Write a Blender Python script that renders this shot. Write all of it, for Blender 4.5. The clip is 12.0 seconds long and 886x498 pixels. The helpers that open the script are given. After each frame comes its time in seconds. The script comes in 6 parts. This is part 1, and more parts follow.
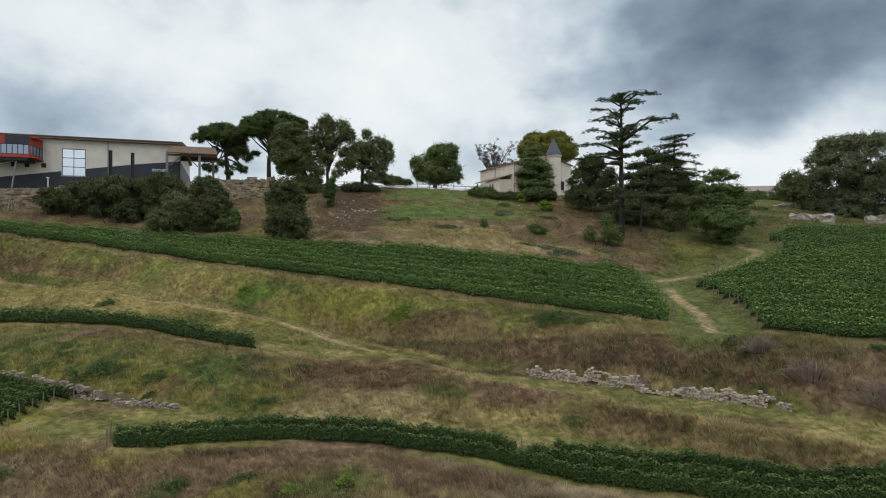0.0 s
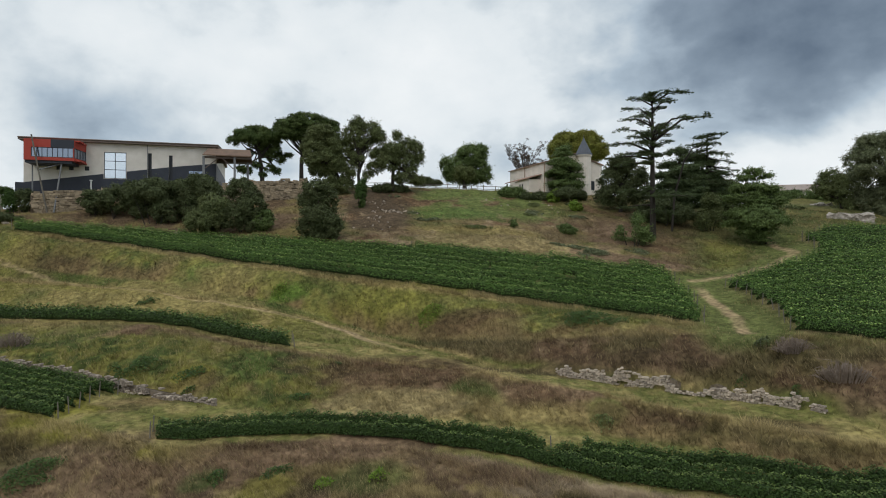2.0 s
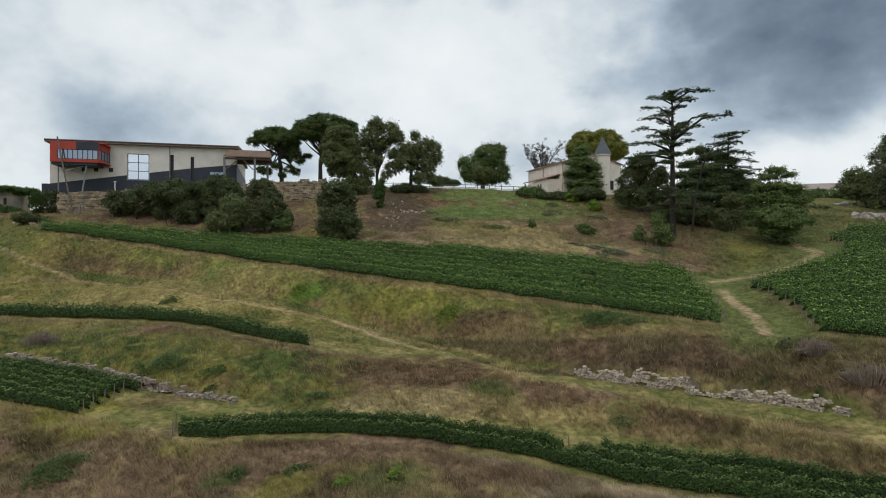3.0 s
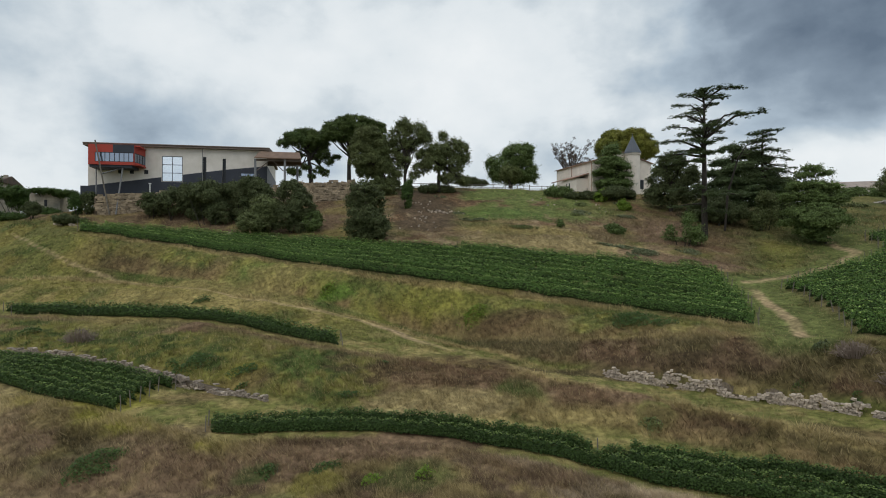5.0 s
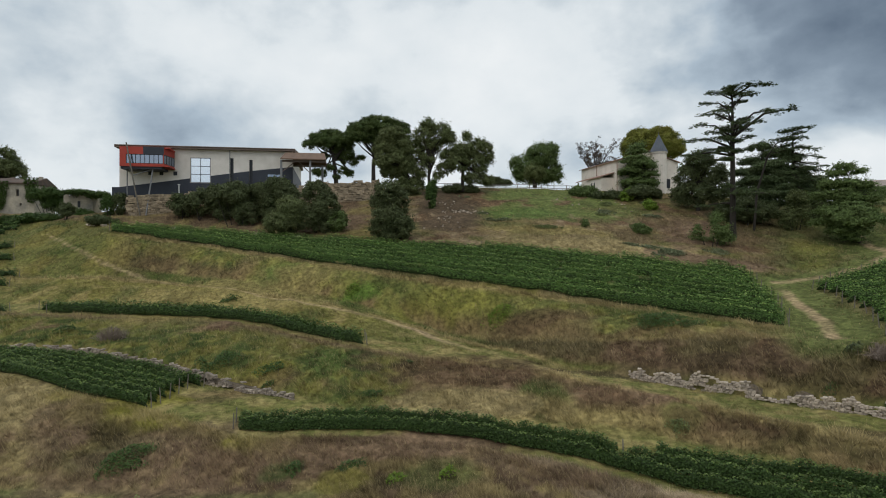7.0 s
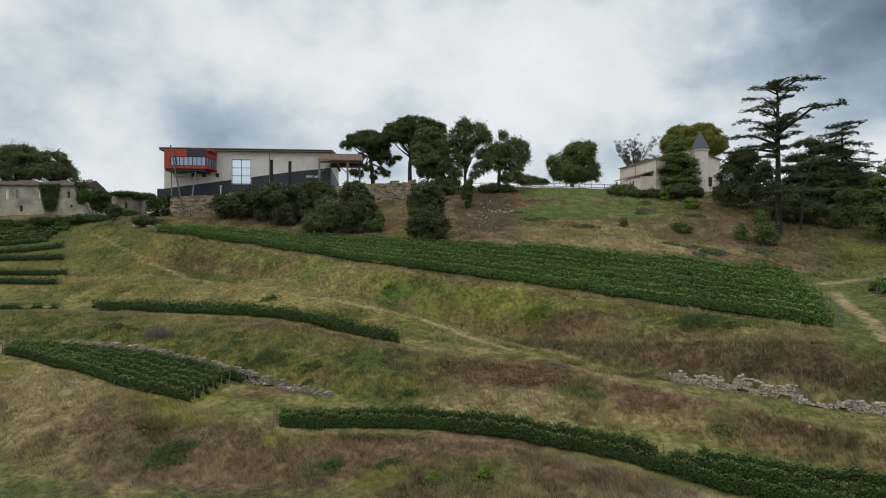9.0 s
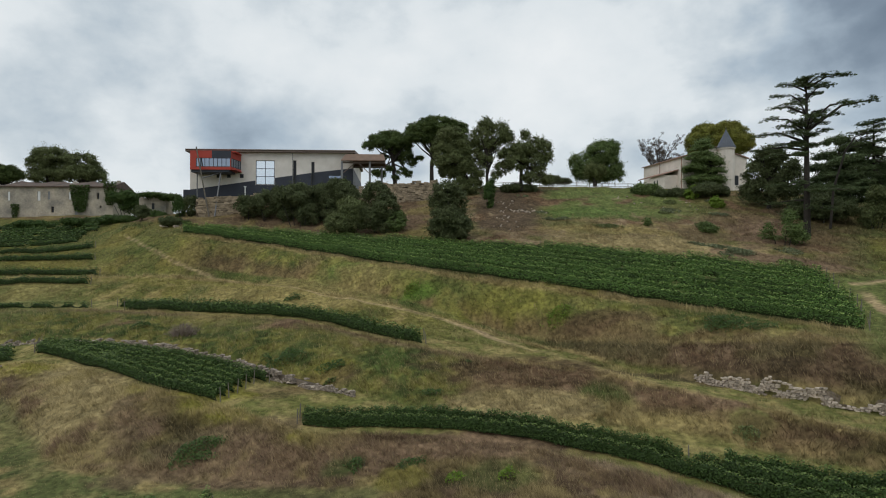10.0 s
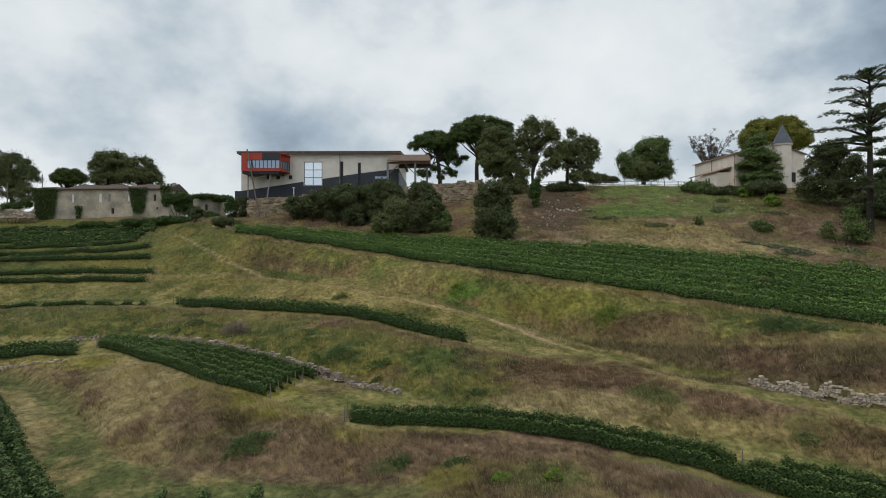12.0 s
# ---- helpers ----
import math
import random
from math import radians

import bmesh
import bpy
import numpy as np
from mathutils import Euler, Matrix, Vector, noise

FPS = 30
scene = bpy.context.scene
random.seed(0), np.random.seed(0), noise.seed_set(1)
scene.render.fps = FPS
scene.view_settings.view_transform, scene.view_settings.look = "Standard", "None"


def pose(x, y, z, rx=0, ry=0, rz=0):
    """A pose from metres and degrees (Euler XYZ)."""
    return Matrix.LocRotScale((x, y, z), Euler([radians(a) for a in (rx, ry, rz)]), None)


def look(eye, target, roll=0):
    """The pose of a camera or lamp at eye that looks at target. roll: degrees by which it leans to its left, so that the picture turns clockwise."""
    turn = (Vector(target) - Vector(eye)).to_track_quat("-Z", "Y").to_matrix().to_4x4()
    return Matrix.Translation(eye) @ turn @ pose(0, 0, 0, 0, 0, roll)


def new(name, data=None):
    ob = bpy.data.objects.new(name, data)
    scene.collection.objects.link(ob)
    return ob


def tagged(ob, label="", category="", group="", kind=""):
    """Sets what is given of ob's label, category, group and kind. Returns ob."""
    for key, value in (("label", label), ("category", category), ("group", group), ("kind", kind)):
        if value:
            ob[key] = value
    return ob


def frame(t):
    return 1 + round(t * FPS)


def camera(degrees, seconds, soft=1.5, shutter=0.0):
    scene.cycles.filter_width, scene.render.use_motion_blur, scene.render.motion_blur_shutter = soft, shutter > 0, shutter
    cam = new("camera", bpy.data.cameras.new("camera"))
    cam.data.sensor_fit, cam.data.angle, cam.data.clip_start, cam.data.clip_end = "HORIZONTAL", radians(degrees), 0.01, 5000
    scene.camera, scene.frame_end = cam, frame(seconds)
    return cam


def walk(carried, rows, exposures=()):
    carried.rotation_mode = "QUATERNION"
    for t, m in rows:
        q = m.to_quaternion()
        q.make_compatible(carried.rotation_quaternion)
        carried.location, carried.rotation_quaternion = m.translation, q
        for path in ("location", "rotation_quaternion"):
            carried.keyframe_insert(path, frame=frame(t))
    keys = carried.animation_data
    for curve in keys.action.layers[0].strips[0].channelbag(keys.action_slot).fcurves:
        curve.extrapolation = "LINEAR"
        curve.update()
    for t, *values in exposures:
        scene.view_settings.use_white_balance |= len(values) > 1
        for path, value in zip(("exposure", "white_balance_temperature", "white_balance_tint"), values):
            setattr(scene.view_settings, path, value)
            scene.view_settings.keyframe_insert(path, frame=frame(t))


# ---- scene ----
# ---------------------------------------------------------------- camera
cam = camera(71.2, 12.0, soft=1.0)
walk(cam, [
    (0, pose(0.17, 0.95, 14.93, 90.38, 0.10, -8.06)),
    (0.5, pose(0.14, 0.75, 14.93, 90.38, 0.10, -7.62)),
    (1, pose(0.11, 0.59, 14.93, 90.38, 0.09, -6.90)),
    (1.5, pose(0.09, 0.46, 14.93, 90.38, 0.09, -6.09)),
    (2, pose(0.08, 0.36, 14.94, 90.38, 0.09, -5.32)),
    (2.5, pose(0.08, 0.30, 14.94, 90.38, 0.08, -4.48)),
    (3, pose(0.09, 0.25, 14.95, 90.38, 0.08, -3.64)),
    (5, pose(0.09, 0.16, 14.96, 90.39, 0.09, -1.07)),
    (5.5, pose(0.09, 0.13, 14.96, 90.39, 0.08, -0.56)),
    (6, pose(0.08, 0.11, 14.97, 90.38, 0.09, -0.00)),
    (6.5, pose(0.08, 0.09, 14.97, 90.38, 0.09, 0.55)),
    (7, pose(0.08, 0.08, 14.97, 90.38, 0.09, 1.14)),
    (9, pose(0.04, 0.06, 14.99, 90.35, 0.11, 4.47)),
    (9.5, pose(0.03, 0.05, 15.00, 90.34, 0.11, 5.46)),
    (10, pose(0.02, 0.04, 15.00, 90.34, 0.11, 6.48)),
    (10.5, pose(0.01, 0.03, 15.00, 90.33, 0.11, 7.51)),
    (11, pose(-0.00, 0.02, 15.00, 90.33, 0.11, 8.55)),
    (11.5, pose(-0.00, 0.01, 15.00, 90.32, 0.11, 9.58)),
    (12, pose(0.00, 0.00, 15.00, 90.32, 0.11, 10.64)),
], exposures=[(0, 0.02), (3, -0.02), (7, -0.05), (12, -0.09)])

# ---------------------------------------------------------------- world and light
EYE_Z = 15.0
SUN_EL, SUN_AZ = 48.0, 200.0


def make_world():
    w = bpy.data.worlds.new("sky")
    scene.world = w
    w.use_nodes = True
    nt = w.node_tree
    nt.nodes.clear()
    N = nt.nodes.new
    out, bg = N("ShaderNodeOutputWorld"), N("ShaderNodeBackground")
    sky = N("ShaderNodeTexSky")
    sky.sky_type, sky.sun_disc = "NISHITA", False
    sky.sun_elevation, sky.sun_rotation = radians(SUN_EL), radians(SUN_AZ)
    blue = N("ShaderNodeVectorMath")
    blue.operation = "SCALE"
    blue.inputs["Scale"].default_value = 0.09
    nt.links.new(sky.outputs[0], blue.inputs[0])
    co = N("ShaderNodeTexCoord")

    def m(op, a, b=None, c=None):
        n = N("ShaderNodeMath")
        n.operation = op
        for i, v in enumerate((a, b, c)):
            if v is None:
                continue
            if isinstance(v, (int, float)):
                n.inputs[i].default_value = v
            else:
                nt.links.new(v, n.inputs[i])
        return n.outputs[0]
    def stretched(vec, scale, shift=(0, 0, 0)):
        mp = N("ShaderNodeMapping")
        mp.inputs["Location"].default_value = shift
        mp.inputs["Scale"].default_value = scale
        nt.links.new(vec, mp.inputs[0])
        return mp.outputs[0]

    def fbm(scale, detail, rough, shift, dist=0.0, flat=2.0, colour=False):
        n = N("ShaderNodeTexNoise")
        n.inputs["Scale"].default_value = scale
        n.inputs["Detail"].default_value = detail
        n.inputs["Roughness"].default_value = rough
        n.inputs["Distortion"].default_value = dist
        nt.links.new(stretched(co.outputs["Generated"], (1, 1, flat), shift), n.inputs["Vector"])
        return n.outputs["Color" if colour else "Fac"]
    big = fbm(2.2, 4, 0.5, (0.3, 1.1, 0.2), 0.3, 1.5)
    mid = fbm(4.6, 6, 0.48, (3.1, 1.7, 0), 0.15, 1.35)
    fine = fbm(12.0, 5, 0.55, (7.7, 2.2, 0), 0.1, 1.5)
    s = m("ADD", m("MULTIPLY", big, 0.44), m("ADD", m("MULTIPLY", mid, 0.54), m("MULTIPLY_ADD", fine, 0.20, -0.08)))
    # wavering direction, so that the cloud masses have ragged borders
    wob = N("ShaderNodeVectorMath")
    wob.operation = "MULTIPLY_ADD"
    wob.inputs[1].default_value = (0.34, 0.34, 0.22)
    nt.links.new(fbm(3.2, 5, 0.55, (1.3, 4.2, 0.4), 0.3, 1.6, True), wob.inputs[0])
    nt.links.new(co.outputs["Generated"], wob.inputs[2])

    def mass(az, el, wide, high, tilt):
        """A cloud bank about a direction: 1 in its middle, 0 outside."""
        az, el = radians(az), radians(el)
        mp = N("ShaderNodeMapping")
        mp.vector_type = "TEXTURE"
        mp.inputs["Location"].default_value = (math.sin(az) + 0.17, math.cos(az) + 0.17, math.tan(el) * 0.95 + 0.08)
        mp.inputs["Rotation"].default_value = (0, radians(-tilt), -az)
        mp.inputs["Scale"].default_value = (wide, 1.2, high)
        nt.links.new(wob.outputs[0], mp.inputs[0])
        ln = N("ShaderNodeVectorMath")
        ln.operation = "LENGTH"
        nt.links.new(mp.outputs[0], ln.inputs[0])
        r = N("ShaderNodeMapRange")
        r.interpolation_type = "SMOOTHSTEP"
        r.inputs[1].default_value, r.inputs[2].default_value = 1.0, 0.25
        nt.links.new(ln.outputs["Value"], r.inputs[0])
        return r.outputs[0]
    for (az, el, wide, high, tilt), k in (((38, 18.5, 0.62, 0.15, 16), -0.19), ((55, 28, 0.7, 0.24, 12), -0.12), ((-24, 12, 0.40, 0.12, 0), -0.08), ((6, 17, 0.30, 0.3, 0), 0.07), ((30, 6.5, 0.42, 0.10, 6), 0.17),
                                          ((-50, 14, 0.5, 0.3, 0), 0.05)):
        s = m("ADD", s, m("MULTIPLY", mass(az, el, wide, high, tilt), k))
    ramp = N("ShaderNodeValToRGB")
    nt.links.new(s, ramp.inputs[0])
    el = ramp.color_ramp.elements
    el[0].position, el[0].color = 0.16, (0.13, 0.175, 0.235, 1)
    el[1].position, el[1].color = 0.70, (0.895, 0.93, 0.945, 1)
    for p, c in ((0.30, (0.245, 0.31, 0.385, 1)), (0.41, (0.43, 0.52, 0.605, 1)), (0.48, (0.60, 0.675, 0.73, 1)), (0.565, (0.79, 0.845, 0.875, 1))):
        e = el.new(p)
        e.color = c
    mix = N("ShaderNodeMix")
    mix.data_type = "RGBA"
    mix.inputs[0].default_value = 0.95
    nt.links.new(blue.outputs[0], mix.inputs[6])
    nt.links.new(ramp.outputs[0], mix.inputs[7])
    # an overcast sky grows brighter towards the zenith
    up = N("ShaderNodeSeparateXYZ")
    nt.links.new(co.outputs["Generated"], up.inputs[0])
    grow = N("ShaderNodeMapRange")
    grow.interpolation_type = "SMOOTHSTEP"
    for i, v in ((1, 0.36), (2, 1.0), (3, 1.0), (4, 1.5)):
        grow.inputs[i].default_value = v
    nt.links.new(up.outputs["Z"], grow.inputs[0])
    lit = N("ShaderNodeVectorMath")
    lit.operation = "SCALE"
    nt.links.new(mix.outputs[2], lit.inputs[0])
    nt.links.new(grow.outputs[0], lit.inputs["Scale"])
    nt.links.new(lit.outputs[0], bg.inputs[0])
    bg.inputs[1].default_value = 1.0
    nt.links.new(bg.outputs[0], out.inputs[0])


make_world()
sun_data = bpy.data.lights.new("sun", "SUN")
sun_data.energy, sun_data.angle, sun_data.color = 0.5, radians(30), (1.0, 0.96, 0.9)
sun = new("sun", sun_data)
sun.matrix_world = look((40 * math.sin(radians(SUN_AZ)), 40 * math.cos(radians(SUN_AZ)), 45), (0, 0, 0))


# ---------------------------------------------------------------- materials
def material(name, base, rough=0.8, metal=0.0, var=None, scale=3.0, amount=0.5, bump=0.0, bump_scale=20.0,
             island=0.0, obj=0.0, attr="", translucent=0.0, fine=0.0, fine_scale=40.0, spec=0.3):
    """Principled surface with two scales of noise, random tint per leaf or piece, and fine relief."""
    mt = bpy.data.materials.new(name)
    mt.use_nodes = True
    nt = mt.node_tree
    N, L = nt.nodes.new, nt.links.new
    p = nt.nodes["Principled BSDF"]
    p.inputs["Roughness"].default_value = rough
    p.inputs["Metallic"].default_value = metal
    p.inputs["Specular IOR Level"].default_value = spec
    co = N("ShaderNodeTexCoord").outputs["Object"]
    if attr:
        a = N("ShaderNodeAttribute")
        a.attribute_name = attr
        col = a.outputs["Color"]
    else:
        c = N("ShaderNodeRGB")
        c.outputs[0].default_value = (*base, 1)
        col = c.outputs[0]

    def mixed(kind, fac, a, b):
        n = N("ShaderNodeMix")
        n.data_type, n.blend_type = "RGBA", kind
        for i, v in ((0, fac), (6, a), (7, b)):
            if isinstance(v, (int, float)):
                n.inputs[i].default_value = v
            elif isinstance(v, tuple):
                n.inputs[i].default_value = (*v, 1)
            else:
                L(v, n.inputs[i])
        return n.outputs[2]

    def noise_fac(s, detail=4):
        n = N("ShaderNodeTexNoise")
        n.inputs["Scale"].default_value, n.inputs["Detail"].default_value = s, detail
        L(co, n.inputs["Vector"])
        r = N("ShaderNodeMapRange")
        r.inputs[1].default_value, r.inputs[2].default_value = 0.32, 0.68
        L(n.outputs["Fac"], r.inputs[0])
        return r.outputs[0]
    if var:
        f = N("ShaderNodeMath")
        f.operation = "MULTIPLY"
        f.inputs[1].default_value = amount
        L(noise_fac(scale), f.inputs[0])
        col = mixed("MIX", f.outputs[0], col, var)
    if fine:
        r = N("ShaderNodeMapRange")
        r.inputs[3].default_value, r.inputs[4].default_value = 1 - fine, 1 + fine
        L(noise_fac(fine_scale, 3), r.inputs[0])
        s = N("ShaderNodeVectorMath")
        s.operation = "SCALE"
        L(col, s.inputs[0]), L(r.outputs[0], s.inputs["Scale"])
        col = s.outputs[0]
    for amt, kind in ((island, "ShaderNodeNewGeometry"), (obj, "ShaderNodeObjectInfo")):
        if not amt:
            continue
        g = N(kind)
        rnd = g.outputs["Random Per Island"] if kind == "ShaderNodeNewGeometry" else g.outputs["Random"]
        r = N("ShaderNodeMapRange")
        r.inputs[3].default_value, r.inputs[4].default_value = 1 - amt, 1 + amt
        L(rnd, r.inputs[0])
        s = N("ShaderNodeVectorMath")
        s.operation = "SCALE"
        L(col, s.inputs[0]), L(r.outputs[0], s.inputs["Scale"])
        col = s.outputs[0]
    L(col, p.inputs["Base Color"])
    if bump:
        n = N("ShaderNodeTexNoise")
        n.inputs["Scale"].default_value, n.inputs["Detail"].default_value = bump_scale, 5
        L(co, n.inputs["Vector"])
        b = N("ShaderNodeBump")
        b.inputs["Strength"].default_value, b.inputs["Distance"].default_value = bump, 0.05
        L(n.outputs["Fac"], b.inputs["Height"])
        L(b.outputs[0], p.inputs["Normal"])
    if translucent:
        t = N("ShaderNodeBsdfTranslucent")
        L(col, t.inputs[0])
        mx = N("ShaderNodeMixShader")
        mx.inputs[0].default_value = translucent
        L(p.outputs[0], mx.inputs[1]), L(t.outputs[0], mx.inputs[2])
        L(mx.outputs[0], nt.nodes["Material Output"].inputs[0])
    return mt


M = dict(
    ground=material("ground_cover", (0.2, 0.18, 0.08), 0.95, attr="cover", var=(0.27, 0.21, 0.095), scale=7.0, amount=0.12, fine=0.40, fine_scale=2.6, bump=1.0, bump_scale=5.0, spec=0.1),
    grass=material("grass", (0.2, 0.18, 0.08), 0.8, attr="cover", island=0.16, translucent=0.12, spec=0.1),
    vine=material("vine_leaves", (0.07, 0.12, 0.02), 0.55, attr="cover", island=0.34, spec=0.2, translucent=0.12),
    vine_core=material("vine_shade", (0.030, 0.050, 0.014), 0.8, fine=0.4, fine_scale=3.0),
    oak=material("oak_leaves", (0.115, 0.140, 0.054), 0.6, var=(0.155, 0.17, 0.07), scale=0.4, amount=0.7, spec=0.12, island=0.42, translucent=0.15),
    greyoak=material("grey_green_leaves", (0.150, 0.168, 0.085), 0.6, var=(0.20, 0.215, 0.12), scale=0.4, amount=0.7, spec=0.12, island=0.45, translucent=0.2),
    bush=material("bush_leaves", (0.085, 0.105, 0.044), 0.6, var=(0.11, 0.125, 0.056), scale=0.5, amount=0.8, spec=0.12, island=0.42, translucent=0.15),
    pine=material("pine_needles", (0.070, 0.105, 0.030), 0.6, var=(0.105, 0.13, 0.04), scale=0.6, amount=0.7, spec=0.12, island=0.42, translucent=0.08),
    cedar=material("cedar_needles", (0.076, 0.108, 0.046), 0.6, var=(0.115, 0.142, 0.06), scale=0.6, amount=0.7, spec=0.12, island=0.42, translucent=0.08),
    leafy=material("fresh_leaves", (0.115, 0.165, 0.052), 0.55, var=(0.155, 0.20, 0.07), scale=0.5, amount=0.7, spec=0.12, island=0.42, translucent=0.2),
    lime=material("yellowing_leaves", (0.185, 0.20, 0.038), 0.6, var=(0.26, 0.235, 0.055), scale=0.5, amount=0.7, spec=0.12, island=0.42, translucent=0.2),
    pale=material("pale_leaves", (0.13, 0.155, 0.055), 0.6, var=(0.17, 0.185, 0.07), scale=0.6, amount=0.7, spec=0.12, island=0.35, translucent=0.2),
    fresh=material("bright_leaves", (0.14, 0.22, 0.03), 0.5, var=(0.19, 0.25, 0.04), scale=0.6, amount=0.7, spec=0.12, island=0.35, translucent=0.25),
    russet=material("russet_leaves", (0.085, 0.078, 0.028), 0.6, var=(0.13, 0.095, 0.04), scale=0.5, amount=0.8, spec=0.12, island=0.35, translucent=0.15),
    ivy=material("ivy_leaves", (0.058, 0.100, 0.026), 0.5, var=(0.085, 0.125, 0.035), scale=0.5, amount=0.7, spec=0.12, island=0.42, translucent=0.15),
    bark=material("bark", (0.034, 0.028, 0.023), 0.9, var=(0.06, 0.05, 0.042), scale=2.0, amount=0.7, bump=0.6, bump_scale=12),
    dryleaf=material("dry_leaves", (0.085, 0.062, 0.045), 0.8, var=(0.12, 0.09, 0.06), scale=0.8, amount=0.7, island=0.3, spec=0.1),
    twig=material("twigs", (0.11, 0.09, 0.085), 0.9, var=(0.07, 0.06, 0.05), scale=2.0),
    stone=material("dry_stone", (0.54, 0.445, 0.355), 0.9, var=(0.26, 0.21, 0.165), scale=3.5, amount=0.8, obj=0.4, fine=0.25, fine_scale=12, bump=0.6, bump_scale=14),
    block=material("limestone_block", (0.42, 0.325, 0.215), 0.9, var=(0.20, 0.16, 0.115), scale=1.3, amount=0.9, obj=0.38, fine=0.2, fine_scale=9, bump=0.5, bump_scale=9),
    joint=material("earth_joint", (0.13, 0.10, 0.07), 0.95, fine=0.3, fine_scale=6),
    render=material("cream_render", (0.77, 0.715, 0.655), 0.85, var=(0.58, 0.53, 0.46), scale=0.7, amount=0.6, fine=0.04, fine_scale=25, bump=0.1, bump_scale=60),
    slate=material("dark_cladding", (0.036, 0.041, 0.055), 0.55, var=(0.052, 0.057, 0.072), scale=0.8, amount=0.6, fine=0.08, fine_scale=20),
    red=material("red_render", (0.44, 0.062, 0.042), 0.6, var=(0.37, 0.06, 0.045), scale=0.9, amount=0.6, fine=0.05, fine_scale=20),
    fascia=material("brown_roof_edge", (0.17, 0.13, 0.11), 0.8, var=(0.24, 0.19, 0.16), scale=1.5, amount=0.7),
    brownroof=material("brown_tile", (0.205, 0.13, 0.09), 0.9, var=(0.14, 0.095, 0.07), scale=1.5, amount=0.8, fine=0.2, fine_scale=8),
    metal=material("grey_steel", (0.20, 0.205, 0.215), 0.5, 0.4, var=(0.27, 0.26, 0.25), scale=2.0, amount=0.6),
    dark=material("dark_frame", (0.025, 0.028, 0.034), 0.5, var=(0.04, 0.042, 0.05), scale=3.0),
    tile=material("clay_tile", (0.34, 0.20, 0.14), 0.9, var=(0.22, 0.155, 0.125), scale=1.2, amount=0.8, obj=0.3, fine=0.2, fine_scale=10),
    palertile=material("faded_tile", (0.36, 0.29, 0.245), 0.9, var=(0.27, 0.225, 0.20), scale=1.0, amount=0.8, fine=0.15, fine_scale=8),
    oldtile=material("weathered_tile", (0.135, 0.092, 0.07), 0.9, var=(0.075, 0.06, 0.052), scale=0.8, amount=0.8, fine=0.25, fine_scale=6),
    plaster=material("pale_plaster", (0.82, 0.735, 0.65), 0.9, var=(0.66, 0.58, 0.50), scale=0.8, amount=0.7, fine=0.06, fine_scale=14),
    oldwall=material("weathered_limestone", (0.50, 0.43, 0.335), 0.95, var=(0.215, 0.20, 0.175), scale=0.42, amount=0.95, fine=0.12, fine_scale=3.0, bump=0.4, bump_scale=6),
    chalk=material("pale_limestone", (0.50, 0.44, 0.38), 0.9, var=(0.24, 0.205, 0.17), scale=2.2, amount=0.8, fine=0.2, fine_scale=5, bump=0.5, bump_scale=5),
    straw_twig=material("bleached_twigs", (0.255, 0.20, 0.16), 0.9, var=(0.17, 0.125, 0.095), scale=3.0, amount=0.8),
    coneslate=material("slate_roof", (0.085, 0.095, 0.115), 0.6, var=(0.12, 0.13, 0.15), scale=2.0, amount=0.7, fine=0.15, fine_scale=9),
    post=material("weathered_post", (0.22, 0.195, 0.16), 0.9, var=(0.09, 0.078, 0.065), scale=4.0, amount=0.7),
    white=material("white_paint", (0.72, 0.72, 0.70), 0.6, var=(0.62, 0.62, 0.60), scale=3.0),
)


def glass_material(name, tint):
    mt = bpy.data.materials.new(name)
    mt.use_nodes = True
    p = mt.node_tree.nodes["Principled BSDF"]
    p.inputs["Roughness"].default_value = 0.04
    p.inputs["Metallic"].default_value = 0.75
    p.inputs["Base Color"].default_value = (*tint, 1)
    return mt


M["glass"] = glass_material("window_glass", (0.80, 0.86, 0.93))
M["tinted"] = glass_material("tinted_glass", (0.26, 0.31, 0.39))


# ---------------------------------------------------------------- mesh helpers
def link_mesh(name, me, parent=None, label=""):
    ob = new(name, me)
    if parent is not None:
        ob.parent = parent
    if label:
        ob["label"] = label
    return ob


def part(name, bm, mat, parent, label=""):
    me = bpy.data.meshes.new(name)
    bm.to_mesh(me)
    bm.free()
    me.materials.append(mat)
    return link_mesh(name, me, parent, label)


def mesh_np(name, verts, faces, mats, cover=None, mat_index=None, smooth=False, normals=None):
    """A mesh from arrays: verts (n,3), faces (m,k)."""
    me = bpy.data.meshes.new(name)
    verts, faces = np.asarray(verts, np.float32), np.asarray(faces, np.int32)
    k = faces.shape[1]
    me.vertices.add(len(verts))
    me.vertices.foreach_set("co", verts.ravel())
    me.loops.add(faces.size)
    me.loops.foreach_set("vertex_index", faces.ravel())
    me.polygons.add(len(faces))
    me.polygons.foreach_set("loop_start", np.arange(0, faces.size, k, dtype=np.int32))
    me.polygons.foreach_set("loop_total", np.full(len(faces), k, np.int32))
    if mat_index is not None:
        me.polygons.foreach_set("material_index", np.asarray(mat_index, np.int32))
    if smooth:
        me.polygons.foreach_set("use_smooth", np.ones(len(faces), bool))
    for mt in mats:
        me.materials.append(mt)
    if cover is not None:
        a = me.attributes.new("cover", "FLOAT_COLOR", "POINT")
        rgba = np.ones((len(verts), 4), np.float32)
        rgba[:, :3] = cover
        a.data.foreach_set("color", rgba.ravel())
    me.update(calc_edges=True)
    if normals is not None:
        a = me.attributes.new("custom_normal", "FLOAT_VECTOR", "POINT")
        a.data.foreach_set("vector", np.asarray(normals, np.float32).ravel())
        me.update()
    return me


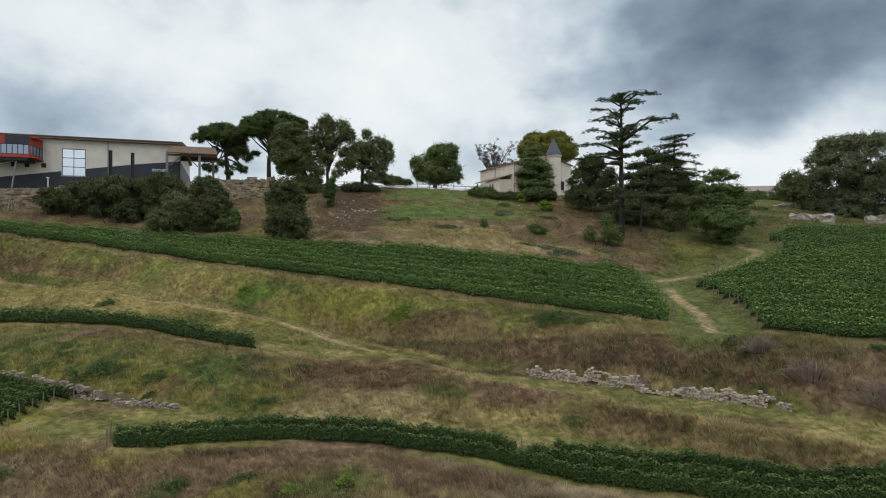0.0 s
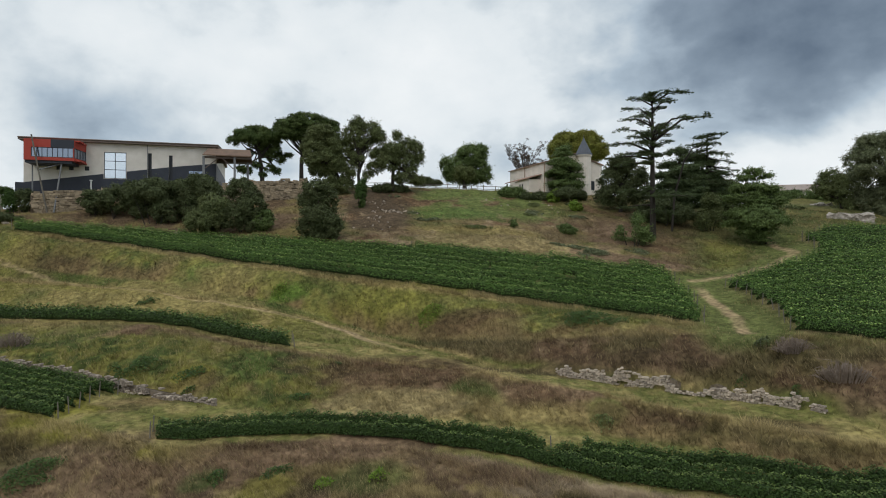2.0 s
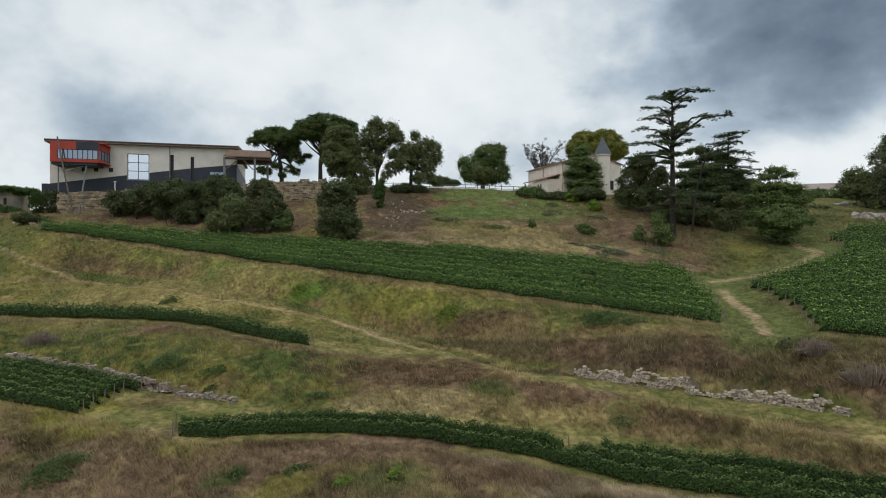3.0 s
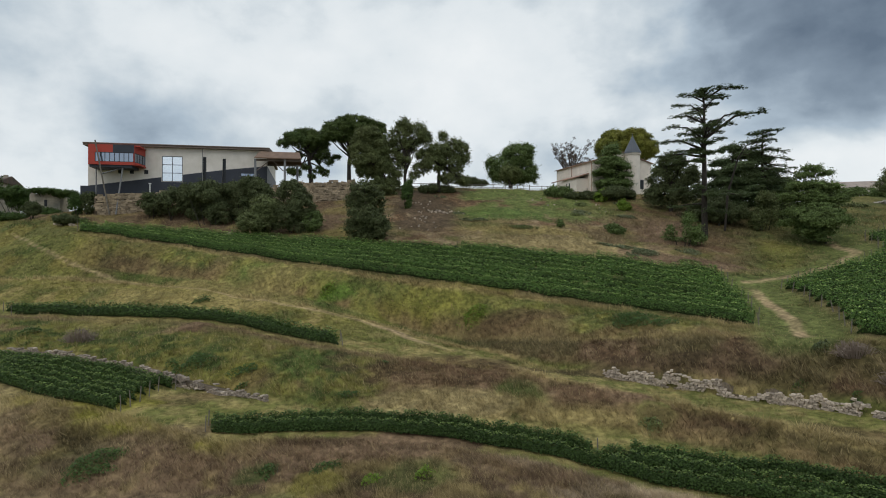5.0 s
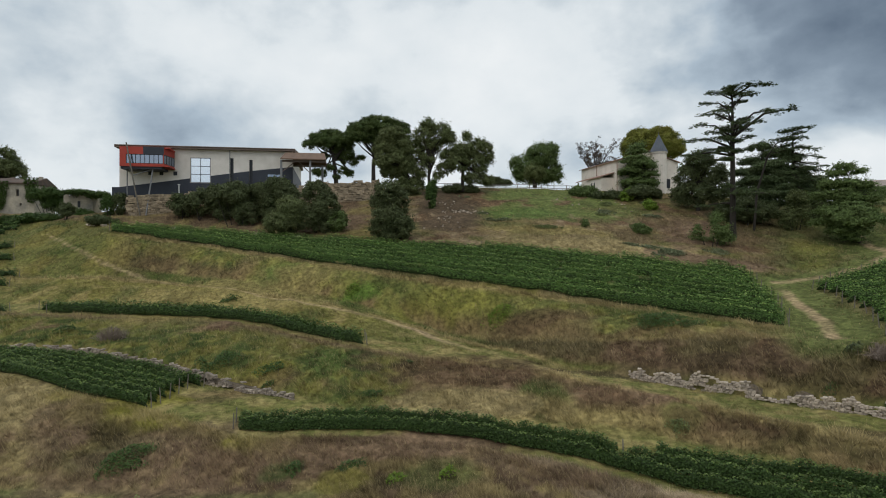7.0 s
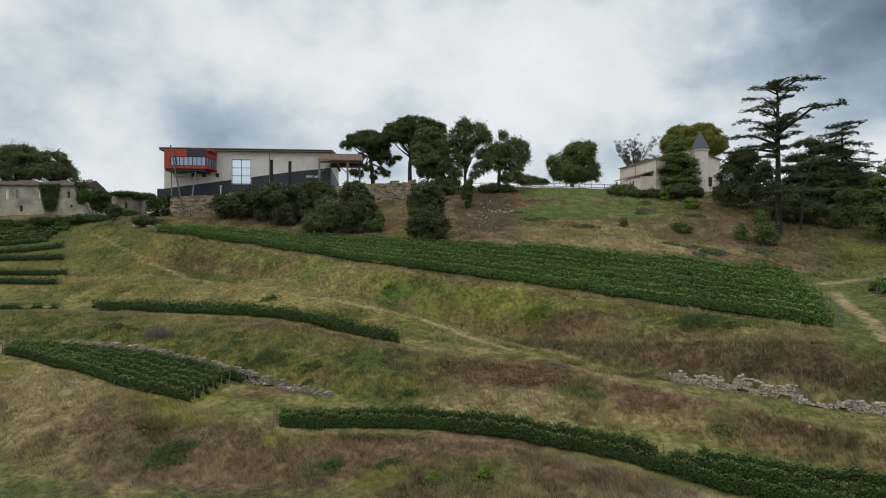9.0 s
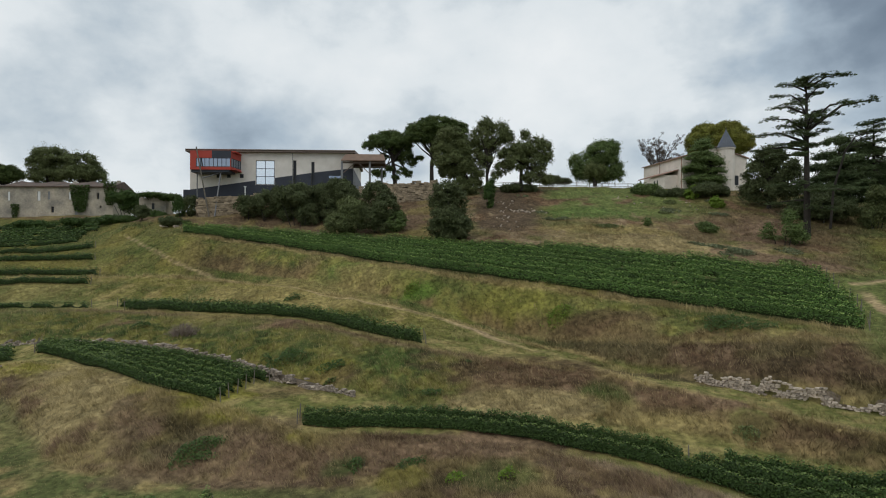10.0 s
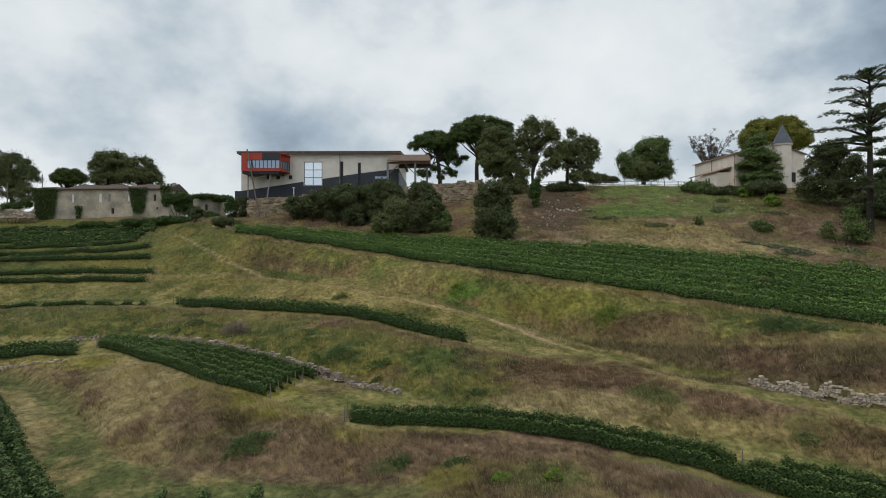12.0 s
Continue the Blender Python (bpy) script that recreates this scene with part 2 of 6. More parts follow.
def box(bm, x0, x1, y0, y1, z0, z1, bevel=0.0):
    vs = bmesh.ops.create_cube(bm, size=1.0, matrix=Matrix.Translation(((x0 + x1) / 2, (y0 + y1) / 2, (z0 + z1) / 2))
                               @ Matrix.Diagonal((x1 - x0, y1 - y0, z1 - z0, 1)))["verts"]
    if bevel:
        es = list({e for v in vs for e in v.link_edges})
        bmesh.ops.bevel(bm, geom=es, offset=bevel, segments=1, affect="EDGES")
    return vs


def boxes(*dims, bevel=0.0):
    bm = bmesh.new()
    for d in dims:
        box(bm, *d, bevel=bevel)
    return bm


def tube(bm, pts, radii, sides=7):
    """A tapered tube through points."""
    rings = []
    for i, p in enumerate(pts):
        a = Vector(pts[min(i + 1, len(pts) - 1)]) - Vector(pts[max(i - 1, 0)])
        a = a.normalized() if a.length > 1e-6 else Vector((0, 0, 1))
        s = a.cross(Vector((0.3, 1, 0.1))).normalized()
        t = a.cross(s)
        rings.append([bm.verts.new(Vector(p) + radii[i] * (s * math.cos(q) + t * math.sin(q)))
                      for q in (2 * math.pi * j / sides for j in range(sides))])
    for r0, r1 in zip(rings, rings[1:]):
        for j in range(sides):
            bm.faces.new((r0[j], r0[(j + 1) % sides], r1[(j + 1) % sides], r1[j]))
    bm.faces.new(rings[0][::-1])
    bm.faces.new(rings[-1])


def leaf_quads(rng, centers, size, flat=0.0, aspect=1.0):
    """One leaf-like quad at each centre, turned at random; flat=1 lies level."""
    n = len(centers)
    a = rng.normal(size=(n, 3))
    a[:, 2] *= 1 - flat
    a /= np.linalg.norm(a, axis=1, keepdims=True) + 1e-9
    b = rng.normal(size=(n, 3))
    b[:, 2] *= 1 - flat
    b -= a * (a * b).sum(1, keepdims=True)
    b /= np.linalg.norm(b, axis=1, keepdims=True) + 1e-9
    s = (size * rng.uniform(0.6, 1.35, n))[:, None]
    u, v = a * s * 0.5, b * s * 0.5 * aspect
    c = centers
    # a kite: two tips and two shoulders
    verts = np.stack([c - u, c - 0.15 * u + 0.8 * v, c + u, c - 0.15 * u - 0.8 * v], 1).reshape(-1, 3)
    return verts, np.arange(4 * n).reshape(-1, 4)


def leaf_tris(rng, centers, size, flat=0.0, aspect=1.0, outward=None, loose=0.55):
    """Small three-cornered leaves, for crowns that stay far off. outward: the way each leaf's face turns, roughly."""
    if outward is None:
        V, _ = leaf_quads(rng, centers, size, flat, aspect)
        V = V.reshape(-1, 4, 3)[:, [0, 1, 2]]
        V[:, 1] += (V[:, 1] - V[:, 0]) * 0.25
    else:
        n = len(centers)
        w = outward + rng.normal(0, loose, (n, 3)) + np.array((0, 0, 0.25))
        w /= np.linalg.norm(w, axis=1, keepdims=True) + 1e-9
        a = rng.normal(size=(n, 3))
        a -= w * (a * w).sum(1, keepdims=True)
        a /= np.linalg.norm(a, axis=1, keepdims=True) + 1e-9
        b = np.cross(w, a)
        s = (size * rng.uniform(0.6, 1.35, n))[:, None]
        V = np.stack([centers - a * s * 0.5, centers + a * s * 0.5, centers + b * s * 0.75 * aspect], 1)
    return V.reshape(-1, 3), np.arange(len(V) * 3).reshape(-1, 3)


# ---------------------------------------------------------------- terrain
# Terrace lines seen from the valley: bearing in degrees, distance and height over the eye at each bearing.
BEARING = [-46.2, -38.7, -33.6, -30.0, -20.2, -9.5, 0.8, 11.2, 20.8, 29.4, 37.4, 43.7]
LINES = (
    ("valley", [14.0] * 12, [-13.4] * 12),
    ("track", [38.0, 34.0, 32.5, 31.0, 29.0, 27.5, 26.5, 26.0, 24.4, 24.8, 24.8, 26.3],
     [-12.5, -12.5, -12.4, -12.3, -12.1, -11.8, -11.5, -11.3, -11.1, -11.1, -11.1, -11.1]),
    ("bank_foot", [67.6, 40.6, 38.0, 36.0, 33.2, 31.4, 30.4, 29.4, 27.2, 27.9, 27.9, 29.9],
     [-10.66, -12.01, -12.06, -12.02, -12.01, -11.24, -11.0, -10.8, -10.74, -10.89, -10.89, -10.89]),
    ("first_edge", [68.0, 61.2, 50.5, 46.0, 36.5, 35.5, 33.5, 31.8, 29.3, 29.6, 29.6, 31.8],
     [-9.71, -8.99, -9.35, -9.6, -10.17, -10.46, -10.5, -10.62, -10.8, -10.86, -10.86, -10.86]),
    ("first_back", [75.0, 68.6, 62.4, 58.0, 46.6, 39.5, 37.6, 36.5, 35.5, 34.4, 34.0, 34.7],
     [-8.48, -8.3, -8.0, -8.21, -9.42, -9.87, -9.79, -10.08, -10.13, -10.25, -10.28, -10.25]),
    ("low_wall_top", [75.3, 68.8, 62.7, 58.2, 46.8, 40.0, 38.0, 36.8, 35.8, 34.8, 34.3, 35.0],
     [-8.06, -7.94, -7.55, -7.63, -8.74, -9.69, -9.79, -10.03, -10.1, -10.24, -10.27, -10.26]),
    ("second_edge", [88.5, 79.3, 72.8, 67.8, 57.8, 48.7, 46.0, 41.8, 38.5, 36.7, 36.1, 36.9],
     [-6.4, -6.03, -6.14, -6.15, -6.0, -7.2, -7.91, -8.32, -8.56, -9.07, -9.13, -9.51]),
    ("second_back", [95.9, 85.0, 78.2, 73.1, 61.9, 52.7, 49.0, 44.3, 42.3, 41.3, 39.0, 39.4],
     [-5.86, -5.43, -5.41, -5.37, -5.42, -6.85, -7.8, -8.51, -8.74, -9.02, -8.7, -9.12]),
    ("path_edge", [105.8, 95.2, 86.9, 81.6, 67.9, 57.8, 53.0, 45.9, 43.1, 42.2, 39.7, 40.2],
     [-3.32, -2.86, -2.87, -2.97, -3.69, -5.22, -7.66, -8.52, -8.77, -9.05, -8.67, -9.03]),
    ("wall_top", [108.2, 97.5, 89.1, 83.2, 69.5, 59.3, 54.0, 46.4, 43.8, 42.8, 40.3, 40.8],
     [-2.92, -2.54, -2.57, -2.89, -3.65, -5.2, -7.61, -8.2, -7.74, -8.18, -7.76, -8.71]),
    ("brown_edge", [110.7, 99.7, 91.2, 85.3, 71.5, 60.8, 55.5, 49.9, 48.1, 47.6, 45.3, 45.5],
     [-1.67, -1.39, -1.4, -1.64, -3.04, -4.78, -7.62, -7.08, -6.13, -5.77, -5.67, -5.82]),
    ("vine_edge", [123.0, 109.9, 99.9, 92.2, 77.1, 64.9, 59.0, 56.1, 54.6, 51.6, 48.2, 49.2],
     [0.06, 0.68, 1.91, 2.84, 0.53, -1.77, -2.82, -4.28, -5.23, -5.85, -5.76, -5.93]),
    ("vine_back", [141.4, 126.9, 106.4, 95.4, 86.2, 77.1, 72.0, 70.3, 70.6, 72.3, 94.1, 103.3],
     [4.8, 5.08, 4.09, 3.59, 2.3, 1.23, 0.77, -0.27, -1.65, -2.43, 2.97, 3.04]),
    ("hill_mid", [150.0, 133.7, 112.9, 99.6, 91.3, 87.2, 84.0, 81.5, 81.3, 86.0, 98.7, 110.7],
     [6.98, 6.43, 5.29, 4.95, 3.92, 4.92, 4.81, 3.48, 1.58, 1.21, 4.14, 4.17]),
    ("hill_top", [157.4, 138.3, 121.6, 110.2, 98.4, 101.4, 101.0, 100.9, 100.6, 105.6, 131.9, 141.4],
     [7.91, 7.43, 6.31, 6.24, 9.01, 10.56, 10.76, 10.1, 8.81, 6.95, 10.26, 8.68]),)
NAMES = [n for n, _, _ in LINES]
STEP = 0.25
AZ = np.arange(-80, 80 + STEP / 2, STEP)


def smooth_table(values):
    t = np.interp(AZ, BEARING, values)
    k = np.exp(-0.5 * (np.arange(-14, 15) * STEP / 1.3) ** 2)
    return np.convolve(np.pad(t, 14, mode="edge"), k / k.sum(), "valid")


TR = np.array([smooth_table(d) for _, d, _ in LINES])
TZ = np.array([smooth_table(h) for _, _, h in LINES]) + EYE_Z
# the plateau behind the crest and the far country
RISE = np.interp(AZ, [-40, -30, 34, 38], [0.1, 0.9, 0.9, 0.2])
TOP = TZ[-1] - EYE_Z
TZ = np.vstack([TZ, TZ[-1] - 0.12, TZ[-1] - 0.1 + RISE * TOP * 28 / TR[-1], TZ[-1] + RISE * TOP * 28 / TR[-1] + 2.0, TZ[-1] * 0 + 36])
TR = np.vstack([TR, TR[-1] + 2, TR[-1] + 30, TR[-1] * 0 + 500, TR[-1] * 0 + 3000])
for i in range(1, len(TR)):
    TR[i] = np.maximum(TR[i], TR[i - 1] + 0.15)


# banks that swell: steep at the foot, rounded towards the lip
BULGE = {NAMES.index(n): b for n, b in (("bank_foot", 0.5), ("low_wall_top", 0.55), ("second_back", 0.5), ("wall_top", 0.75), ("brown_edge", 0.5))}


def hash01(i, j):
    h = np.sin(i * 127.1 + j * 311.7) * 43758.5453
    return h - np.floor(h)


def vnoise(x, y):
    i, j = np.floor(x), np.floor(y)
    f, g = x - i, y - j
    f, g = f * f * (3 - 2 * f), g * g * (3 - 2 * g)
    return ((hash01(i, j) * (1 - f) + hash01(i + 1, j) * f) * (1 - g)
            + (hash01(i, j + 1) * (1 - f) + hash01(i + 1, j + 1) * f) * g)


def fbm(x, y, scale, octaves=4):
    x, y = np.asarray(x, float) / scale, np.asarray(y, float) / scale
    v, a, t = 0, 1.0, 0
    for o in range(octaves):
        v, t = v + a * vnoise(x * 2 ** o + 17.3 * o, y * 2 ** o + 9.1 * o), t + a
        a *= 0.5
    return v / t


def at_bearing(line, az):
    i = NAMES.index(line)
    return np.interp(az, AZ, TR[i]), np.interp(az, AZ, TZ[i])


def raw_height(az, r):
    c = np.clip((az - AZ[0]) / STEP, 0, len(AZ) - 1.001)
    i = c.astype(int)
    w = c - i
    z = np.full(r.shape, TZ[0][0])
    for k in range(len(TR) - 1):
        r0, r1 = (TR[q][i] * (1 - w) + TR[q][i + 1] * w for q in (k, k + 1))
        z0, z1 = (TZ[q][i] * (1 - w) + TZ[q][i + 1] * w for q in (k, k + 1))
        s = (r - r0) / np.maximum(r1 - r0, 1e-3)
        t = np.clip(s, 0, 1)
        z = np.where(s >= 0, z0 + (z1 - z0) * (t + BULGE.get(k, 0.0) * t * (1 - t)), z)
    return z


def height(x, y):
    x, y = np.asarray(x, float), np.asarray(y, float)
    az, r = np.degrees(np.arctan2(x, y)), np.hypot(x, y)
    z = (raw_height(az, r - 0.35) + 2 * raw_height(az, r) + raw_height(az, r + 0.35)) / 4
    z = z + (0.5 * (fbm(x, y, 6.0, 3) - 0.5) + 0.28 * (fbm(x + 31, y - 12, 1.9, 3) - 0.5)) * np.clip((r - 20) / 10, 0, 1) * np.clip((400 - r) / 200, 0, 1)
    away = np.clip((np.abs(az) - 62) / 50, 0, 1)
    away = away * away * (3 - 2 * away)
    return z * (1 - away) + (1.5 + 0.01 * r) * away


def spot(az, r, sink=0.0):
    x, y = r * math.sin(radians(az)), r * math.cos(radians(az))
    return Vector((x, y, float(height(np.array([x]), np.array([y]))[0]) - sink))


STRAW, GREEN, BROWN, DIRT, LUSH, RUST = (np.array(c) for c in (
    (0.385, 0.290, 0.140), (0.138, 0.142, 0.044), (0.144, 0.085, 0.055), (0.43, 0.31, 0.195), (0.080, 0.116, 0.030), (0.225, 0.145, 0.098)))
GOLD = np.array((0.265, 0.232, 0.066))

# footpaths, as bearing and distance
PATHS = (
    ("hill_path", 0.32, [(-33.6, 102.4), (-32.3, 93.4), (-30.3, 87), (-28.5, 82.4), (-26.2, 77.7), (-24.9, 75), (-20.4, 68.2), (-15.6, 62.8), (-10.6, 58.2),
                         (-6.5, 56), (-3.4, 54), (-0.7, 52), (2.9, 50), (6, 46.4), (11.2, 42.3), (20.8, 39.2), (29.4, 37.4), (37.4, 36.8), (44, 37.4)]),
    ("valley_track", 0.75, [(-46.5, 66), (-44.1, 59.6), (-42.0, 53.5), (-41.1, 47.9), (-39.9, 40.4), (-37.5, 36.4), (-32.3, 34.4), (-22.2, 31.6), (-14, 30.0)]),
    ("track_up", 0.5, [(31.5, 47.5), (30.5, 54), (28.3, 62), (27.2, 68)]),
    ("track_round", 0.55, [(27.2, 68), (30.5, 71.5), (33.5, 75.5), (34.8, 80), (33.6, 85), (32.6, 90)]),
)


# stands of one kind of plant: bearing, distance, half width in degrees, half depth, kind, share
UPPER_PATCHES = (
    (-8.5, 61.5, 2.1, 0.9, "fresh", 0.80), (-16.3, 69.0, 3.6, 1.7, "lush", 0.60), (2.4, 58.2, 7.8, 2.4, "gold", 0.50),
    (8.3, 53.5, 5.8, 1.4, "brown", 0.60), (18.1, 54.0, 4.0, 2.4, "lush", 0.70), (-19.9, 65.0, 9.8, 5.2, "goldstraw", 0.65),
    (37.4, 46.0, 3.3, 3.2, "green", 0.50), (39.9, 41.9, 3.1, 1.8, "rust", 0.60), (20.2, 44.4, 13.5, 1.2, "dark", 0.6),
    (-41.0, 84.0, 5.5, 11.0, "green", 0.60), (-38.5, 91.1, 4.3, 5.0, "goldstraw", 0.40), (-23.7, 70.3, 5.4, 3.9, "goldstraw", 0.60), (-24.5, 82.0, 5.0, 4.0, "brown", 0.35))
MIDDLE_PATCHES = (
    (-11.3, 46.0, 3.3, 2.7, "lush", 0.65), (-17.0, 46.0, 2.4, 1.7, "gold", 0.60), (0.8, 44.2, 9.3, 3.5, "brown", 0.70),
    (-19.4, 44.5, 6.0, 1.7, "brown", 0.45), (2.1, 38.8, 8.5, 2.0, "straw", 0.75), (13.3, 38.8, 2.7, 1.2, "brown", 0.60),
    (20.1, 37.3, 1.8, 0.9, "fresh", 0.85), (26.0, 37.0, 2.8, 1.3, "dark", 0.70), (33.9, 37.1, 3.8, 1.4, "brown", 0.60),
    (40.1, 36.5, 2.7, 2.2, "goldstraw", 0.60), (-25.7, 59.1, 3.4, 3.4, "green", 0.40), (15.0, 37.0, 8.0, 1.2, "goldstraw", 0.4))
LOWER_PATCHES = (
    (-28.4, 45.2, 4.6, 3.2, "gold", 0.95), (-5.1, 33.8, 15.0, 1.6, "rust", 0.80), (-1.5, 30.6, 3.9, 1.4, "green", 0.60),
    (11.3, 30.2, 3.7, 1.4, "rust", 0.80), (21.0, 29.0, 11.0, 1.4, "pale", 0.90), (-29.2, 38.5, 3.8, 1.2, "lush", 0.70),
    (-15.5, 33.2, 2.0, 0.6, "lush", 0.60), (-34.8, 47.0, 1.8, 4.6, "straw", 0.60), (-10.0, 31.0, 2.5, 1.2, "gold", 0.50),
    (-37.0, 49.8, 3.8, 9.0, "straw", 0.80), (-27.0, 37.6, 9.0, 2.4, "rust", 0.60), (-22.0, 34.6, 6.0, 1.6, "rust", 0.70), (-32.3, 44.2, 3.2, 4.4, "rust", 0.55), (-44.6, 50.9, 1.6, 9.1, "straw", 0.55))
HILL_PATCHES = (
    (12.0, 74.6, 11.0, 3.4, "straw", 0.95), (9.0, 79.5, 7.0, 2.2, "goldstraw", 0.6), (6.0, 86.2, 5.2, 3.2, "turf", 0.80), (20.8, 83.6, 3.4, 6.6, "pinkbrown", 0.60), (14.5, 90.0, 4.0, 3.0, "green", 0.6),
    (29.8, 80.5, 2.8, 5.8, "gold", 0.22), (0.3, 84.9, 2.6, 6.5, "earth", 0.70), (-7.5, 79.7, 3.1, 3.1, "gold", 0.30), (22.0, 73.5, 6.0, 2.0, "pinkbrown", 0.7))
PATCH_COLOUR = {"fresh": (0.105, 0.180, 0.032), "lush": (0.066, 0.110, 0.028), "gold": (0.270, 0.245, 0.052), "brown": (0.124, 0.075, 0.047),
                "dark": (0.098, 0.062, 0.043), "goldstraw": (0.335, 0.265, 0.110), "green": (0.120, 0.138, 0.045), "straw": (0.37, 0.285, 0.15),
                "rust": (0.205, 0.132, 0.092), "pale": (0.42, 0.315, 0.23), "turf": (0.112, 0.165, 0.046), "pinkbrown": (0.235, 0.15, 0.112), "earth": (0.115, 0.078, 0.058)}


def path_distance(x, y, rows):
    best = np.full(np.shape(x), 1e9)
    pts = [(r * math.sin(radians(a)), r * math.cos(radians(a))) for a, r in rows]
    for (ax, ay), (bx, by) in zip(pts, pts[1:]):
        dx, dy = bx - ax, by - ay
        t = np.clip(((x - ax) * dx + (y - ay) * dy) / (dx * dx + dy * dy), 0, 1)
        best = np.minimum(best, np.hypot(x - ax - t * dx, y - ay - t * dy))
    return best


def sstep(a, b, v):
    t = np.clip((v - a) / (b - a), 0, 1)
    return t * t * (3 - 2 * t)


def cover(x, y):
    """The plants' own colour on the ground, and how tall they grow there."""
    az, r = np.degrees(np.arctan2(x, y)), np.hypot(x, y)
    n1, n2, n3 = fbm(x, y, 9.0), fbm(x + 90, y - 40, 3.2), fbm(x - 33, y + 71, 0.9, 3)
    wav = 0.9 * (n2 - 0.5) + 0.5 * (n3 - 0.5)
    R = {n: np.interp(az, AZ, TR[i]) for i, n in enumerate(NAMES)}

    def mix(a, b, w):
        return np.broadcast_to(a, (*x.shape, 3)) * (1 - w[..., None]) + b * w[..., None]

    def between(a, b, soft=0.3):
        return sstep(-soft, soft, r + 0.5 * wav - R[a]) * (1 - sstep(-soft, soft, r + 0.5 * wav - R[b]))

    def along(a, b):
        return (r + 0.6 * wav - R[a]) / np.maximum(R[b] - R[a], 0.5)
    n4 = fbm(x + 7, y + 55, 5.0, 3)
    green = mix(GREEN * 1.08, LUSH * 0.85, sstep(0.42, 0.58, 0.55 * n2 + 0.45 * n4))
    meadow = mix(green, STRAW * 0.95, sstep(0.45, 0.58, 0.45 * n1 + 0.40 * n4 + 0.15 * n3))
    weeds = mix(mix(mix(BROWN, RUST, sstep(0.42, 0.62, n3)), STRAW * 0.75, sstep(0.48, 0.62, n2) * 0.7), green * 1.1, sstep(0.44, 0.56, 0.5 * n1 + 0.5 * n2) * 0.9)
    lawn = mix(GREEN * 1.35, STRAW * 0.85, sstep(0.35, 0.7, n3) * 0.7)
    left, right = 1 - sstep(-6, 4, az), sstep(3, 9, az)
    col, tall = meadow, 0.07 + 0.30 * n2 * (0.4 + 1.2 * n3)

    # the low bank: rust weeds and straw, golden lip on the knoll
    w, s = between("track", "first_edge"), along("bank_foot", "first_edge")
    c = mix(mix(RUST * 0.85, STRAW * 0.85, sstep(0.42, 0.62, n3)), green, sstep(0.50, 0.58, 0.45 * n1 + 0.55 * n2))
    c = mix(c, BROWN * 1.2, sstep(0.45, 0.6, n2) * 0.6)
    c = mix(c, mix(np.array((0.36, 0.26, 0.185)), RUST, sstep(0.5, 0.65, n3)), sstep(0.1, 0.6, s) * sstep(-2, 8, az) * 0.85)
    c = c * (0.7 + 0.22 * sstep(0, 9, az))[..., None]
    c = mix(c, mix(STRAW * 0.95, RUST, sstep(0.45, 0.6, n3)), sstep(-31, -36, az) * sstep(0.30, 0.45, n2) * 0.85)
    c = mix(c, mix(np.array((0.30, 0.27, 0.055)), STRAW * 0.9, sstep(0.45, 0.62, n3) * 0.7), sstep(0.55, 0.85, s + 0.25 * wav) * sstep(-13, -20, az) * 0.9)
    col, tall = mix(col, c, w), tall + 0.14 * w * n3
    # lowest terrace
    w = between("first_edge", "first_back")
    col, tall = mix(col, lawn, w * 0.9), tall * (1 - 0.6 * w)
    # bank up to the second lip
    w, s = between("low_wall_top", "second_edge"), along("low_wall_top", "second_edge")
    c = mix(weeds, mix(green, GOLD * 0.8, sstep(0.42, 0.6, n3) * 0.7), left * sstep(0.28, 0.42, n2))
    c = mix(c, STRAW * 0.92, (1 - sstep(0.25, 0.5, s)) * (1 - left) * sstep(0.3, 0.5, n3) * 0.9)
    c = mix(c, RUST * 0.8, np.exp(-((s - 0.93) / 0.10) ** 2) * (1 - right) * 0.85)
    c = mix(c, STRAW * 1.05, sstep(0.74, 0.95, s) * right * sstep(0.25, 0.45, n2))
    col, tall = mix(col, c, w), tall + 0.08 * w * n3
    # second terrace
    w = between("second_edge", "second_back")
    col, tall = mix(col, lawn, w * 0.9), tall * (1 - 0.5 * w)
    # straw bank under the hill path; lawn strip farther along
    w, s = between("second_back", "path_edge"), along("second_back", "path_edge")
    c = mix(mix(GOLD * 0.85, STRAW * 0.8, sstep(0.4, 0.65, n3) * 0.7), green, sstep(0.42, 0.58, 0.5 * n1 + 0.5 * n2) * 0.75)
    c = mix(c, STRAW * 0.95, sstep(0.78, 0.97, s) * sstep(0.3, 0.45, n2) * 0.85)
    c = mix(c, lawn, sstep(-7, -3, az))
    col = mix(col, c, w)
    # brown scrub over the upper wall
    w, s = between("wall_top", "brown_edge", 0.4), along("wall_top", "brown_edge")
    c = mix(mix(weeds * 0.9, mix(BROWN * 0.95, RUST * 0.85, sstep(0.45, 0.6, n3)), np.full_like(s, 0.6)), STRAW * 0.8, sstep(0.80, 0.98, s) * 0.8)
    c = mix(green, c, sstep(0, 7, az))
    col, tall = mix(col, c, w), tall + 0.22 * w * sstep(0, 7, az) * n3
    # bank under the vines
    w, s = between("brown_edge", "vine_edge"), along("brown_edge", "vine_edge")
    c = mix(mix(green * 1.2, GOLD * 0.85, sstep(0.42, 0.6, n3) * 0.7), BROWN * 1.2, (1 - sstep(0.15, 0.5, s)) * sstep(0.38, 0.5, n2) * 0.7)
    c = mix(c, STRAW * 0.95, sstep(0.82, 0.97, s) * sstep(0.3, 0.45, n2) * 0.8)
    c = mix(c, STRAW * 0.72, sstep(0.5, 0.58, 0.6 * n4 + 0.4 * n1) * 0.6)
